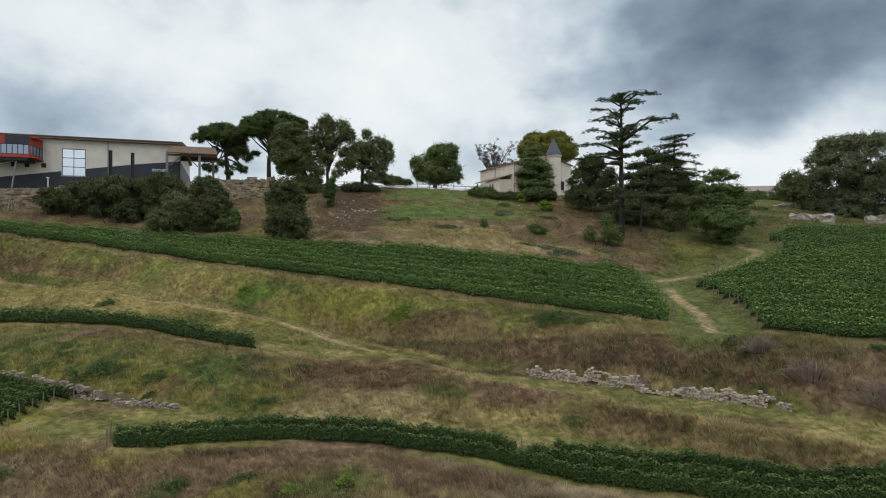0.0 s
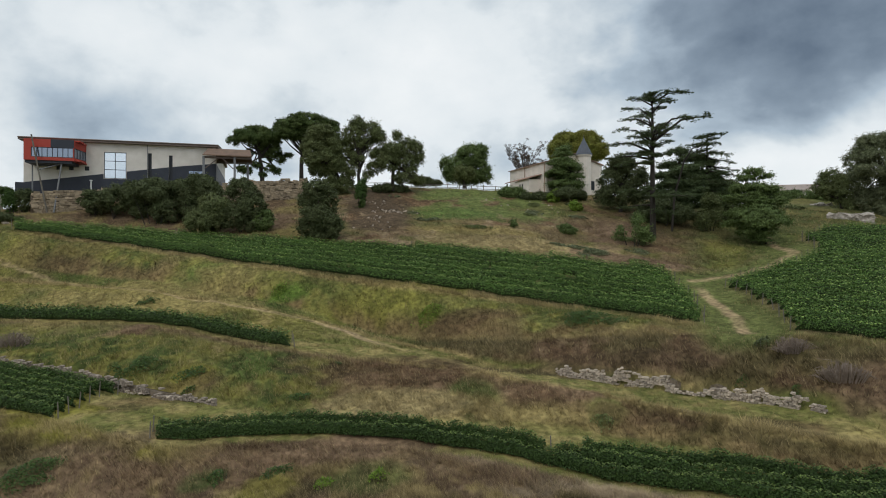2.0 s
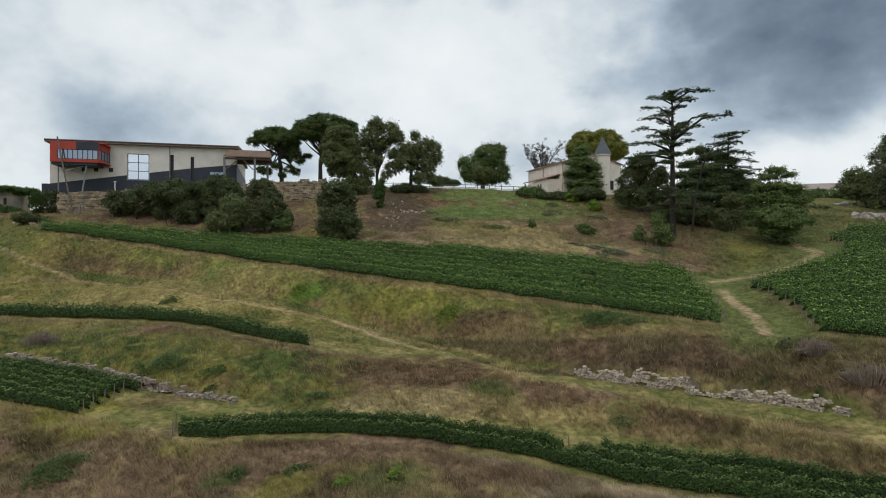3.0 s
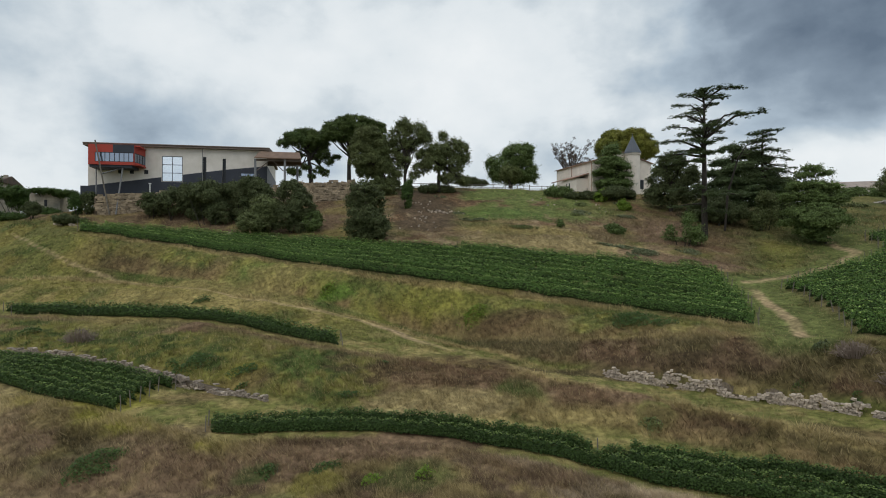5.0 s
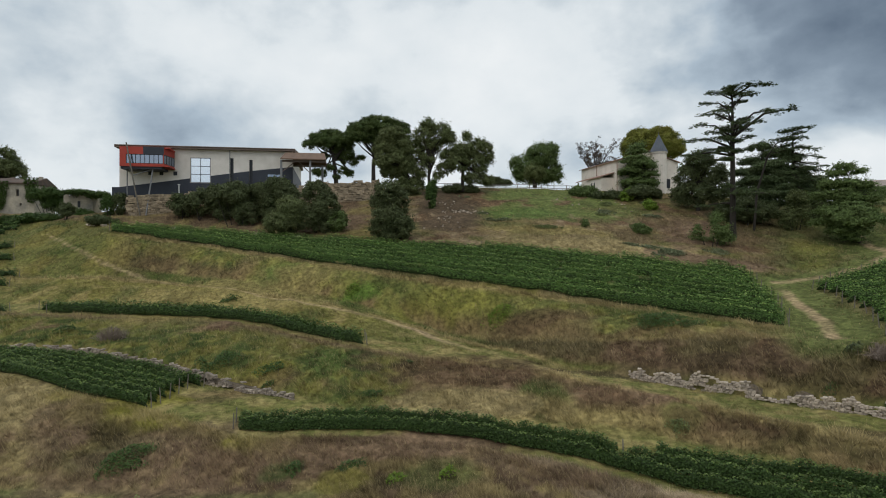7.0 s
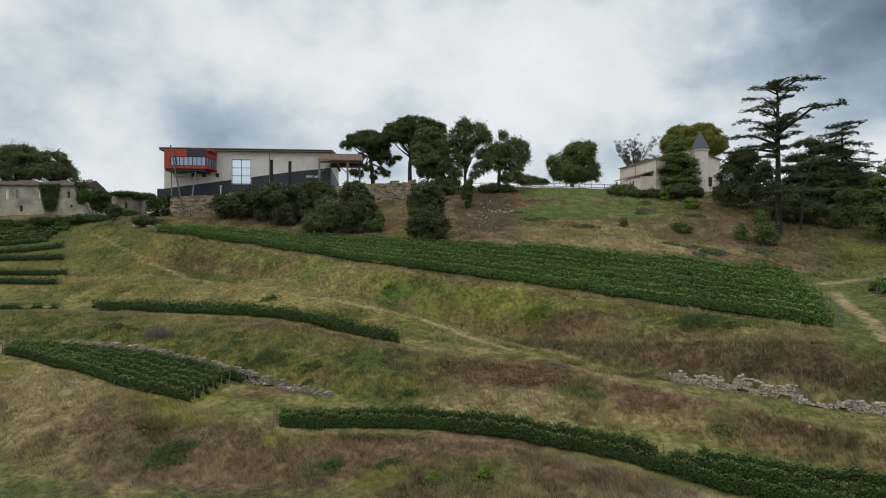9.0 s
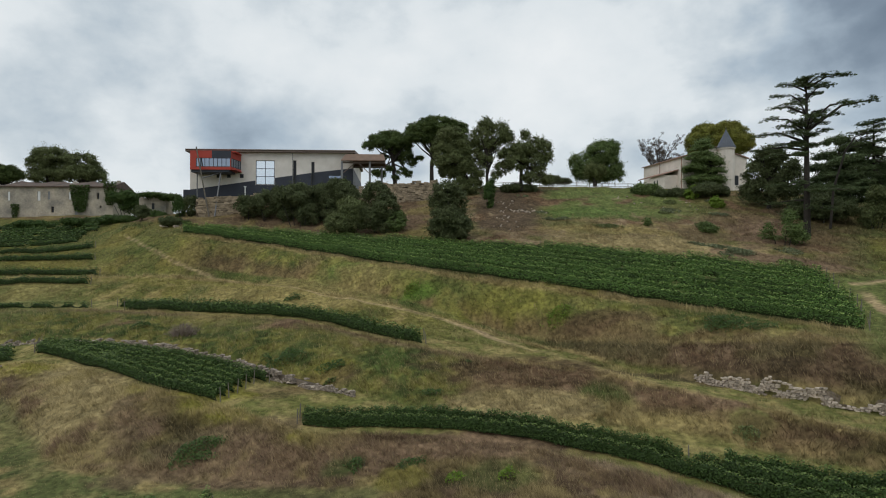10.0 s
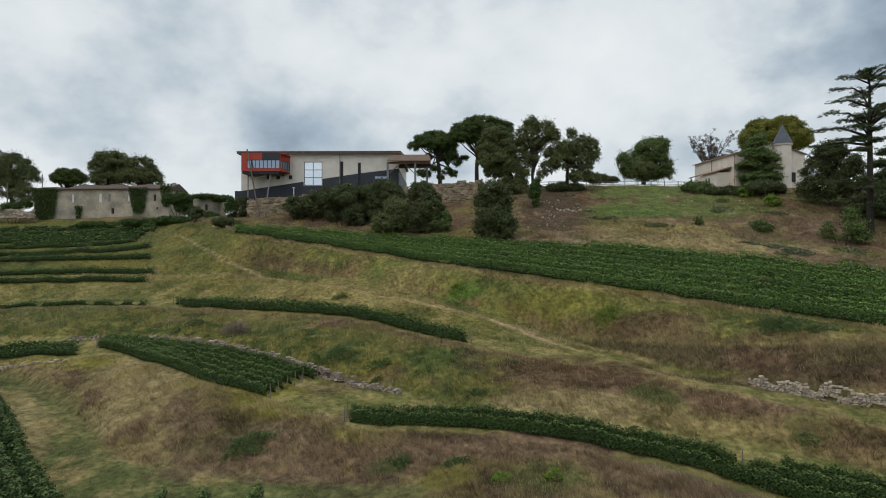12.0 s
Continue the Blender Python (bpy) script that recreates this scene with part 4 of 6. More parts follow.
def cedar(az, r, high, label, seed, boughs, trunk=0.45, z=None, lean=0.0, hang=0.0, dense=1.0):
    """A cedar: a straight trunk and level boughs with flat pads of needles. boughs: height on the trunk, reach, height of the tip."""
    rng = np.random.default_rng(seed)
    at = spot(az, r)
    if z is not None:
        at.z = z
    ob = thing("cedar", at, label, "tree", rz=-radians(az))
    bm = bmesh.new()
    tube(bm, [(0, 0, -0.6), (0, 0, 0.3), (lean * 0.3, 0, high * 0.4), (lean * 0.7, 0.1, high * 0.75), (lean, 0, high * 0.97)],
         [trunk * 1.3, trunk, trunk * 0.75, trunk * 0.5, trunk * 0.15], 9)
    pads = []
    for h0, reach, h1 in boughs:
        for k in range(3):
            q = abs(reach) * (1.0 if k == 0 else rng.uniform(0.45, 0.85))
            a = rng.normal(0, 0.22) if k == 0 else rng.choice((-1, 1)) * rng.uniform(0.7, 1.5)
            way = Vector((math.copysign(math.cos(a), reach), math.sin(a), 0))
            st = Vector((lean * h0 / high, 0, h0))
            end = st + way * q + Vector((0, 0, (h1 - h0) * q / abs(reach)))
            # boughs rise steeply from the trunk and level out
            mid = st.lerp(end, 0.5) + Vector((rng.normal(0, 0.15), rng.normal(0, 0.15), 0.30 * (h1 - h0) + 0.05 * q))
            tube(bm, [st, mid, end], [0.05 + 0.022 * q, 0.03 + 0.014 * q, 0.015], 6)
            side = Vector((-way.y, way.x, 0))
            # plates of needles on side twigs, thickest towards the tip
            for _ in range(int((3.0 + 1.9 * q) * dense)):
                f = 1.04 - 0.66 * rng.uniform() ** 1.4
                c = st.lerp(mid, f / 0.5) if f < 0.5 else mid.lerp(end, (f - 0.5) / 0.5)
                wide = 0.20 + 0.30 * q * (1.15 - f)
                p = c + side * rng.normal(0, 0.75 * wide) + way * rng.normal(0, 0.12) + Vector((0, 0, 0.06 + rng.normal(0, 0.10)))
                if (p - c).length > 0.25:
                    tube(bm, [c, p], [0.022, 0.008], 4)
                s = rng.uniform(0.22, 0.55)
                pads.append((tuple(p), (s * 1.25, s, rng.uniform(0.06, 0.13))))
                for _ in range(3):
                    g = rng.uniform(0, 2 * math.pi)
                    w = p + Vector((math.cos(g) * s * 1.2, math.sin(g) * s, -0.05 - rng.uniform(0, 0.12)))
                    pads.append((tuple(w), (s * 0.40, s * 0.40, 0.07)))
                if rng.uniform() < 0.12 + hang:
                    pads.append((tuple(p - Vector((0, 0, 0.2 + 0.4 * hang))), (s * 0.4, s * 0.4, 0.18 + 0.35 * hang)))
    part("trunk", bm, M["bark"], ob)
    foliage(rng, pads, 26, 0.19, M["cedar"], parent=ob, flat=0.6, aspect=0.5)
    return ob


def bare_tree(az, r, high, spread, label, seed, z):
    rng = np.random.default_rng(seed)
    at = spot(az, r)
    at.z = z
    ob = thing("bare_tree", at, label, "tree")
    bm = bmesh.new()
    tube(bm, [(0, 0, -0.5), (0, 0, high * 0.4), (0.2, 0, high * 0.6)], [0.3, 0.24, 0.18], 7)
    tips = []
    for _ in range(26):
        a, q = rng.uniform(0, 2 * math.pi), rng.uniform(0.2, 1) * spread / 2
        e = Vector((q * math.cos(a), q * math.sin(a), high * rng.uniform(0.65, 1.0) * (1 - 0.1 * q / spread)))
        s = Vector((0, 0, high * rng.uniform(0.3, 0.6)))
        m = s.lerp(e, 0.5) + Vector((0, 0, rng.normal(0.3, 0.3)))
        tube(bm, [s, m, e], [0.11, 0.07, 0.025], 5)
        for _ in range(6):
            f = m.lerp(e, rng.uniform(0, 1))
            t = f + Vector((rng.normal(0, 0.6), rng.normal(0, 0.6), rng.uniform(0.1, 0.9)))
            tube(bm, [f, t], [0.035, 0.012], 4)
            tips.append((tuple(t), (0.35, 0.35, 0.3)))
    part("branches", bm, M["twig"], ob)
    foliage(rng, tips, 34, 0.2, M["dryleaf"], name="dead_leaves", parent=ob)
    return ob


# clump against its lobe, how closely the clumps sit, their squash, how far sprigs reach
STYLE = {"round": (0.26, 1.0, 0.80, 1.0), "open": (0.25, 0.72, 0.80, 1.5), "umbrella": (0.30, 0.95, 0.62, 0.8), "tiers": (0.42, 1.0, 0.30, 1.6),
         }


def lobed(name, az, r, up, lobes, mat, label, seed, leaf=0.215, trunk=0.26, per=1.0, aspect=0.8, style="round"):
    """A tree or bush whose crown is a group of leafy lobes. lobes: across, height, half width, half height from its foot."""
    rng = np.random.default_rng(seed)
    x, y = r * math.sin(radians(az)), r * math.cos(radians(az))
    low = name in ("bush", "hedge", "laurel_bush", "ivy_mound")
    ob = thing(name, (x, y, EYE_Z + up), label, "bush" if low else "tree", rz=-radians(az))
    clump, many, squash, reach = STYLE[style]
    blobs, pts, way, sizes = [], [], [], []
    for cx, cz, rx, rz in lobes:
        ry = 0.85 * rx if name != "hedge" else 1.0
        cy = rng.normal(0, 0.25) * rx
        b0 = clump * min(rx, rz) + 0.16
        skin = 4 * math.pi * ((rx * ry) ** 1.6 / 3 + (rx * rz) ** 1.6 / 3 + (ry * rz) ** 1.6 / 3) ** (1 / 1.6)
        count = int(np.clip(many * 0.62 * skin / (b0 * b0), 8, 150))
        for _ in range(count):
            d = rng.normal(size=3)
            d /= np.linalg.norm(d)
            if d[2] < -0.3 and rng.uniform() < 0.35:
                d[2] = -d[2]
            f = rng.uniform(0.45, 1.0) ** 0.6
            b = b0 * rng.uniform(0.5, 1.35)
            c = np.array((cx + d[0] * f * (rx - 0.45 * b), cy + d[1] * f * (ry - 0.45 * b), cz + d[2] * f * (rz - 0.45 * b)))
            if style == "tiers":
                # boughs sag towards their ends
                c[2] -= 0.12 * abs(c[0] - cx) * abs(d[0])
            wide = b * rng.uniform(0.9, 1.4)
            rad = np.array((wide, wide * rng.uniform(0.7, 1.1), b * squash * rng.uniform(0.8, 1.3)))
            blobs.append((c, rad))
            n = int(per * 12.5 * wide * max(b * 0.62, rad[2]) / (leaf * leaf)) + 4
            w = rng.normal(size=(n, 3)) + 0.55 * d + np.array((0, 0, 0.45))
            w /= np.linalg.norm(w, axis=1, keepdims=True)
            pts.append(c + w * rad * rng.uniform(0.35, 1.08, (n, 1)) ** 0.6)
            way.append(w * 0.9 + 0.35 * d)
            sizes.append(np.full(n, leaf * 1.18))
            # sprigs that break the outline
            for _ in range(3):
                g = d + rng.normal(0, 0.55, 3) + np.array((0, 0, 0.05 if style == "tiers" else 0.3))
                if style == "tiers":
                    g[2] *= 0.25
                g /= np.linalg.norm(g)
                k = int(per * 7) + 2
                q = rng.uniform(0.5, 1.0, (k, 1)) * (b * reach * rng.uniform(0.7, 1.4) + 0.12)
                pts.append(c + g * q + rng.normal(0, 0.09, (k, 3)))
                way.append(np.broadcast_to(g * 0.5, (k, 3)))
                sizes.append(np.full(k, leaf * 0.85))
    top = max(c[1] for c in lobes)
    if low:
        for c, _ in blobs[::max(1, len(blobs) // 4)][:4]:
            sb = bmesh.new()
            tube(sb, [(c[0] * 0.4, c[1] * 0.4, -0.3), (c[0] * 0.7, c[1] * 0.7, c[2] * 0.5), c], [0.06, 0.045, 0.02], 5)
            part("stem", sb, M["bark"], ob)
    else:
        bm = bmesh.new()
        limbs(bm, rng, (0, 0, 0), (lobes[0][0] * 0.45, 0, top * 0.72), trunk, [(c[0], c[1], max(c[2], 0.8)) for c, _ in blobs[::max(6, len(blobs) // 40)]])
        part("trunk", bm, M["bark"], ob)
    V, F = leaf_tris(rng, np.concatenate(pts), np.concatenate(sizes), 0.0, aspect, np.concatenate(way), 0.55)
    link_mesh("leaves" if low else "crown", mesh_np("crown", V, F, [M[mat]]), ob)
    return ob


def weed_patch(az, r, wide, deep, high, mat, label, seed, leaf=0.13):
    """Low weeds that follow the ground: hummocks of small leaves, thinning out towards the border."""
    rng = np.random.default_rng(seed)
    at = spot(az, r)
    ob = thing("weed_patch", at, label, "weeds")
    n = int(wide * deep * 800)
    a, q = rng.uniform(0, 2 * math.pi, n), np.sqrt(rng.uniform(0, 1, n)) * rng.uniform(0.6, 1.1, n)
    u, v = q * np.cos(a) * wide, q * np.sin(a) * deep
    c, k = math.cos(-radians(az)), math.sin(-radians(az))
    x, y = at.x + u * c - v * k, at.y + u * k + v * c
    bump = fbm(x + seed, y, 0.9, 3)
    keep = bump > 0.26 + 0.20 * q
    x, y, bump, q = x[keep], y[keep], bump[keep], q[keep]
    n = len(x)
    h = high * np.clip(1.15 - 0.7 * q ** 2, 0.15, 1) * np.clip((bump - 0.25) * 2.6, 0.15, 1.3) * rng.uniform(0.25, 1.0, n) ** 0.5
    P = np.stack([x, y, height(x, y) + h], 1) - np.array(at)
    V, F = leaf_tris(rng, P, leaf, 0.0, 0.8, np.tile((0.0, -0.3, 0.9), (n, 1)), 0.55)
    link_mesh("leaves", mesh_np("leaves", V, F, [M[mat]]), ob)
    for _ in range(5):
        i = rng.integers(n)
        bm = bmesh.new()
        tube(bm, [(P[i][0], P[i][1], P[i][2] - h[i] - 0.08), tuple(P[i] + np.array((0.04, 0.02, 0.12)))], [0.018, 0.006], 4)
        part("stem", bm, M["twig"], ob)
    return ob


def build_hill_weeds():
    """Grey-green dry weeds in loose stands on the slope below the house."""
    rng = np.random.default_rng(97)
    for k in range(18):
        az, r = rng.uniform(1, 24), rng.uniform(73, 97)
        weed_patch(az, r, rng.uniform(0.8, 2.4), rng.uniform(0.5, 1.4), rng.uniform(0.14, 0.32), ("pale", "greyoak", "greyoak")[k % 3],
                   "low stand of dry grey-green weeds on the slope", 400 + k, leaf=0.18)


build_hill_weeds()


def build_lobed_trees():
    lobed("holm_oak", -4.4, 97.3, 8.5, [(-2.2, 9.9, 2.1, 1.4), (-0.9, 7.7, 1.9, 1.9), (-3.5, 8.0, 1.9, 1.8), (-4.0, 5.9, 1.4, 1.6), (-1.3, 5.5, 2.3, 1.9), (0.4, 3.7, 1.6, 1.9), (-2.6, 4.2, 1.6, 1.2), (1.3, 1.9, 1.2, 1.6), (-0.9, 1.5, 1.8, 1.4)],
          "oak", "dense dark holm oak on the edge of the plateau", 5)
    lobed("holm_oak", -2.2, 97.1, 7.2, [(-0.4, 12.9, 1.2, 1.1), (1.4, 11.9, 1.6, 1.4), (-1.2, 11.0, 1.6, 1.6), (2.7, 10.3, 1.2, 1.1), (0.3, 9.7, 1.8, 1.1), (-2.1, 8.9, 1.2, 1.9), (-0.6, 7.6, 1.2, 1.1), (2.5, 11.2, 1.1, 1.2), (-1.5, 5.8, 1.1, 1.2), (-3.3, 7.2, 0.9, 1.8)],
          "oak", "tall holm oak with an open crown and leaning trunk", 6, per=0.8, style="open")
    lobed("holm_oak", 0.7, 97.0, 10.1, [(0.7, 7.9, 0.7, 0.9), (2.4, 6.7, 1.4, 1.2), (0.2, 5.8, 1.8, 1.2), (3.7, 5.7, 1.1, 1.4), (-2.0, 5.1, 1.6, 1.1), (1.9, 4.3, 2.3, 1.4), (-0.7, 3.7, 2.1, 1.2), (4.2, 4.6, 0.7, 0.9), (-2.9, 3.0, 1.1, 0.9), (-3.8, 1.9, 0.7, 0.7), (2.8, 2.6, 1.2, 0.9), (1.5, 1.4, 1.4, 0.9), (3.7, 1.1, 1.2, 0.7)],
          "oak", "holm oak with an open crown at the plateau edge", 7, per=0.8, style="open")
    lobed("bush", -2.2, 89.0, 6.3, [(0.0, 1.9, 0.7, 1.9), (0.3, 3.1, 0.6, 1.1)],
          "ivy", "ivy wrapped round an oak trunk on the bank", 8)
    lobed("bush", -5.3, 76.3, 1.4, [(-1.2, 6.0, 1.5, 1.4), (-2.2, 4.6, 1.1, 1.5), (0.2, 4.9, 1.2, 1.8), (-1.0, 2.8, 2.3, 1.8), (0.6, 1.8, 1.4, 1.5), (-1.9, 1.5, 1.5, 1.2), (-0.5, 0.8, 1.8, 0.8)],
          "bush", "large grey-green evergreen bush on the slope", 9, style="open")
    lobed("bush", 0.3, 97.8, 9.5, [(-0.4, 0.5, 2.1, 0.7), (2.0, 0.4, 1.4, 0.6)],
          "bush", "low shrubs at the plateau edge", 71)
    lobed("stone_pine", -10.9, 108.9, 12.3, [(-0.9, 8.2, 2.5, 1.2), (-2.8, 7.2, 2.1, 1.2), (0.9, 7.4, 2.1, 1.3), (-1.3, 6.6, 2.9, 1.2), (-4.4, 6.3, 1.3, 0.8), (1.7, 6.4, 1.5, 1.0), (0.6, 5.1, 1.3, 1.2), (-1.8, 4.6, 0.8, 0.6), (2.3, 4.9, 1.0, 0.9), (1.3, 3.9, 0.8, 0.7), (3.0, 3.7, 1.0, 0.8), (4.4, 4.3, 0.7, 0.5), (-0.9, 2.5, 0.9, 0.5), (-2.5, 1.4, 1.0, 0.7), (1.3, 1.9, 0.9, 0.7), (2.3, 1.6, 0.8, 0.6), (0.1, 0.9, 0.7, 0.5), (-3.3, 1.7, 0.8, 0.6)],
          "pine", "stone pine with an umbrella crown and low side branches", 3, trunk=0.33, aspect=0.6, style="umbrella")
    lobed("stone_pine", -7.5, 105.9, 11.1, [(1.0, 10.9, 3.4, 1.2), (-1.9, 10.2, 2.7, 1.2), (4.0, 10.2, 2.5, 1.3), (0.0, 9.8, 4.4, 1.3), (-3.3, 9.2, 1.5, 1.2), (5.2, 8.8, 1.3, 1.9), (2.4, 9.0, 3.2, 1.3), (-1.9, 8.4, 2.5, 1.0), (-3.8, 8.2, 1.0, 0.8), (0.0, 8.2, 1.9, 0.8), (4.3, 7.7, 1.7, 1.5)],
          "pine", "tall stone pine with a domed crown on a bare trunk", 4, trunk=0.36, aspect=0.6, style="umbrella")
    lobed("tree", 7.4, 123.0, 13.2, [(1.2, 6.1, 3.0, 2.1), (-2.0, 3.7, 3.0, 2.7), (2.2, 3.5, 2.8, 2.5), (-0.1, 2.1, 4.4, 1.9), (2.8, 7.0, 1.7, 1.2), (4.0, 2.1, 1.3, 1.8)],
          "leafy", "round-crowned tree on the lawn of the plateau", 10, style="open")
    lobed("tree", 7.3, 118.0, 12.7, [(0.0, 2.4, 1.9, 1.4), (-0.7, 1.8, 1.3, 1.3), (0.8, 1.9, 1.3, 1.3)],
          "pale", "small paler tree in front of the round tree", 11, style="open")
    lobed("bush", 3.2, 120.2, 12.9, [(-0.3, 1.0, 1.2, 1.0), (1.2, 0.8, 1.3, 0.8), (3.0, 0.5, 1.3, 0.5)],
          "bush", "dark clipped shrubs beside the fence", 12)
    lobed("lime_tree", 17.5, 131.1, 13.2, [(-0.5, 8.7, 4.8, 3.0), (-3.9, 8.0, 2.2, 2.5), (3.0, 8.0, 3.0, 3.0), (4.8, 7.3, 2.0, 1.8), (-2.2, 10.4, 2.8, 1.6), (1.7, 10.6, 2.8, 1.5)],
          "lime", "large yellow-green lime tree behind the house", 14)
    lobed("tree", 17.6, 102.8, 9.3, [(-2.2, 7.0, 1.3, 1.2), (-2.6, 5.4, 1.9, 1.0), (-1.6, 4.6, 2.2, 0.9), (-3.2, 3.6, 1.9, 0.9), (-1.0, 3.1, 2.0, 0.9), (-2.2, 1.9, 2.8, 0.9), (-0.2, 1.7, 1.1, 0.9), (-2.0, 0.8, 2.2, 0.7)],
          "leafy", "leafy dark green tree in front of the pale house", 15, style="tiers")
    lobed("bush", 16.7, 97.5, 8.0, [(-0.3, 0.9, 2.6, 0.9), (1.9, 0.6, 1.1, 0.7)],
          "bush", "dark undergrowth below the pale house", 72)
    lobed("evergreen", 21.3, 93.0, 5.7, [(0.2, 7.0, 1.9, 1.3), (-1.4, 5.0, 1.7, 1.9), (1.3, 5.2, 2.3, 1.9), (-0.2, 2.5, 2.7, 1.7), (2.4, 3.1, 1.8, 2.1), (-2.3, 2.4, 1.2, 1.3)],
          "bush", "dense dark evergreen beside the house", 16, style="open")
    lobed("hedge", 14.1, 97.0, 8.2, [(-1.7, 0.35, 1.5, 0.6), (0.4, 0.4, 1.7, 0.65), (2.3, 0.3, 1.2, 0.6)],
          "bush", "clipped dark hedge below the pale house", 73)
    lobed("bush", 11.6, 97.1, 8.5, [(-0.7, 0.8, 1.2, 0.9), (1.0, 0.6, 1.3, 0.9)],
          "leafy", "green shrubs at the corner of the house", 74)
    lobed("bush", 15.6, 96.1, 7.6, [(-0.4, 0.7, 0.7, 0.8), (0.3, 1.2, 0.5, 0.7)],
          "fresh", "bright green broad-leaved plant on the bank", 75, leaf=0.3)
    lobed("bush", 17.4, 92.1, 5.9, [(-0.2, 0.8, 0.6, 0.6), (0.3, 0.5, 0.6, 0.5)],
          "fresh", "bright green broad-leaved plant on the bank", 76, leaf=0.3)
    lobed("cedar", 26.9, 95.9, 4.9, [(-1.4, 9.6, 1.5, 0.6), (0.3, 8.6, 1.8, 0.8), (-2.4, 7.8, 1.7, 0.7), (0.0, 6.6, 2.4, 0.8), (-3.5, 6.2, 1.7, 0.6), (2.1, 7.8, 1.4, 0.8), (-1.4, 4.9, 3.1, 0.8), (2.4, 5.5, 1.5, 0.9), (-2.8, 3.4, 2.8, 0.7), (0.7, 3.1, 2.5, 0.8), (-4.9, 3.9, 1.7, 0.5), (-0.7, 1.8, 2.4, 0.6), (-3.5, 2.0, 1.8, 0.6), (3.8, 3.9, 1.1, 0.9), (-0.7, 5.9, 2.8, 2.8), (0.7, 3.1, 3.2, 2.3), (2.4, 4.3, 2.1, 3.1)],
          "cedar", "dense dark cedar with drooping branches", 20, aspect=0.6, per=1.2, style="tiers")
    lobed("tree", 32.8, 86.9, 1.0, [(-1.4, 9.1, 0.9, 0.5), (-2.2, 8.3, 1.0, 0.5), (-0.3, 8.5, 0.8, 0.5), (-2.8, 7.1, 1.5, 0.6), (-0.8, 6.9, 1.6, 0.7), (1.1, 6.8, 0.7, 0.5), (-3.4, 5.8, 1.6, 0.7), (-0.8, 5.5, 1.9, 0.8), (1.4, 5.3, 1.0, 0.6), (-2.5, 4.0, 2.0, 0.8), (0.0, 3.7, 1.9, 0.8), (-3.4, 2.7, 1.5, 0.6), (-0.7, 2.3, 2.0, 0.8), (1.7, 2.8, 0.9, 0.6), (-0.6, 0.9, 1.5, 0.8), (-2.0, 1.6, 1.2, 0.6), (-1.2, 5.8, 2.2, 2.3), (-0.8, 3.1, 2.6, 2.3)],
          "leafy", "broad leafy tree with layered branches beside the track", 21, trunk=0.14, per=0.8, style="tiers")
    lobed("bush", 22.3, 79.4, 0.7, [(0.9, 2.2, 1.0, 1.5), (1.3, 1.0, 1.2, 0.9), (-1.4, 1.6, 0.6, 0.9), (0.6, 3.4, 0.6, 0.6)],
          "leafy", "thin leafy shrub on the bank under the cedar", 22, per=0.5, style="open")
    lobed("bush", 28.5, 90.6, 2.6, [(0.3, 3.7, 1.2, 1.9), (-0.7, 1.7, 1.0, 1.4), (0.9, 2.1, 0.9, 1.4)],
          "oak", "tangled shrub beside the cedars", 23, per=0.6)
    lobed("evergreen", 30.0, 98.6, 4.5, [(-1.5, 3.9, 2.0, 2.5), (0.2, 4.2, 1.5, 2.0), (-0.5, 1.8, 2.0, 1.8)],
          "bush", "dark evergreen undergrowth between cedar and track", 78, trunk=0.12)
    lobed("evergreen", 25.1, 90.2, 3.4, [(-0.2, 2.4, 2.4, 1.7), (-2.3, 1.9, 1.8, 1.4), (1.9, 1.7, 1.8, 1.3)],
          "bush", "dark evergreen undergrowth below the cedars", 79, trunk=0.12)
    lobed("bush", 16.5, 81.7, 2.3, [(0.0, 0.6, 0.8, 0.6), (0.7, 0.4, 0.6, 0.4)],
          "leafy", "low green shrub on the dry slope", 24)
    lobed("bush", 11.8, 81.8, 3.2, [(0.0, 0.6, 0.4, 0.4)],
          "leafy", "low green shrub on the dry slope", 77)
    lobed("oak", 42.3, 114.9, 4.0, [(-4.4, 12.3, 2.9, 1.6), (-2.0, 12.7, 2.7, 1.4), (-6.5, 10.1, 1.9, 1.7), (-3.6, 8.8, 3.4, 2.6), (0.7, 11.6, 2.9, 2.4), (-0.7, 7.1, 3.6, 2.9), (-2.9, 4.3, 3.3, 2.3), (1.6, 4.5, 2.9, 3.0), (5.0, 7.1, 4.3, 5.2), (-2.2, 1.7, 3.6, 1.7), (-6.5, 6.7, 2.0, 2.6), (2.2, 1.4, 2.9, 1.6), (-5.7, 3.6, 1.7, 2.3)],
          "greyoak", "large spreading oak over the vineyard wall", 25, style="open")
    lobed("oak", 38.1, 114.4, 5.4, [(-1.7, 6.1, 1.6, 1.6), (-2.7, 4.7, 1.4, 1.3), (0.2, 4.3, 1.9, 2.5), (0.6, 1.6, 1.3, 1.6), (-1.4, 3.9, 1.6, 1.4)],
          "oak", "dark oak beside the big spreading oak", 27, style="open")
    lobed("tree", -45.7, 156.4, 7.3, [(0.5, 11.1, 3.6, 2.6), (3.2, 8.8, 2.3, 2.3), (-0.7, 7.4, 2.9, 3.5), (2.4, 5.0, 2.3, 2.8), (-3.3, 9.9, 3.8, 4.7)],
          "oak", "large grey-green tree beside the ruined farmhouse", 30, style="open")
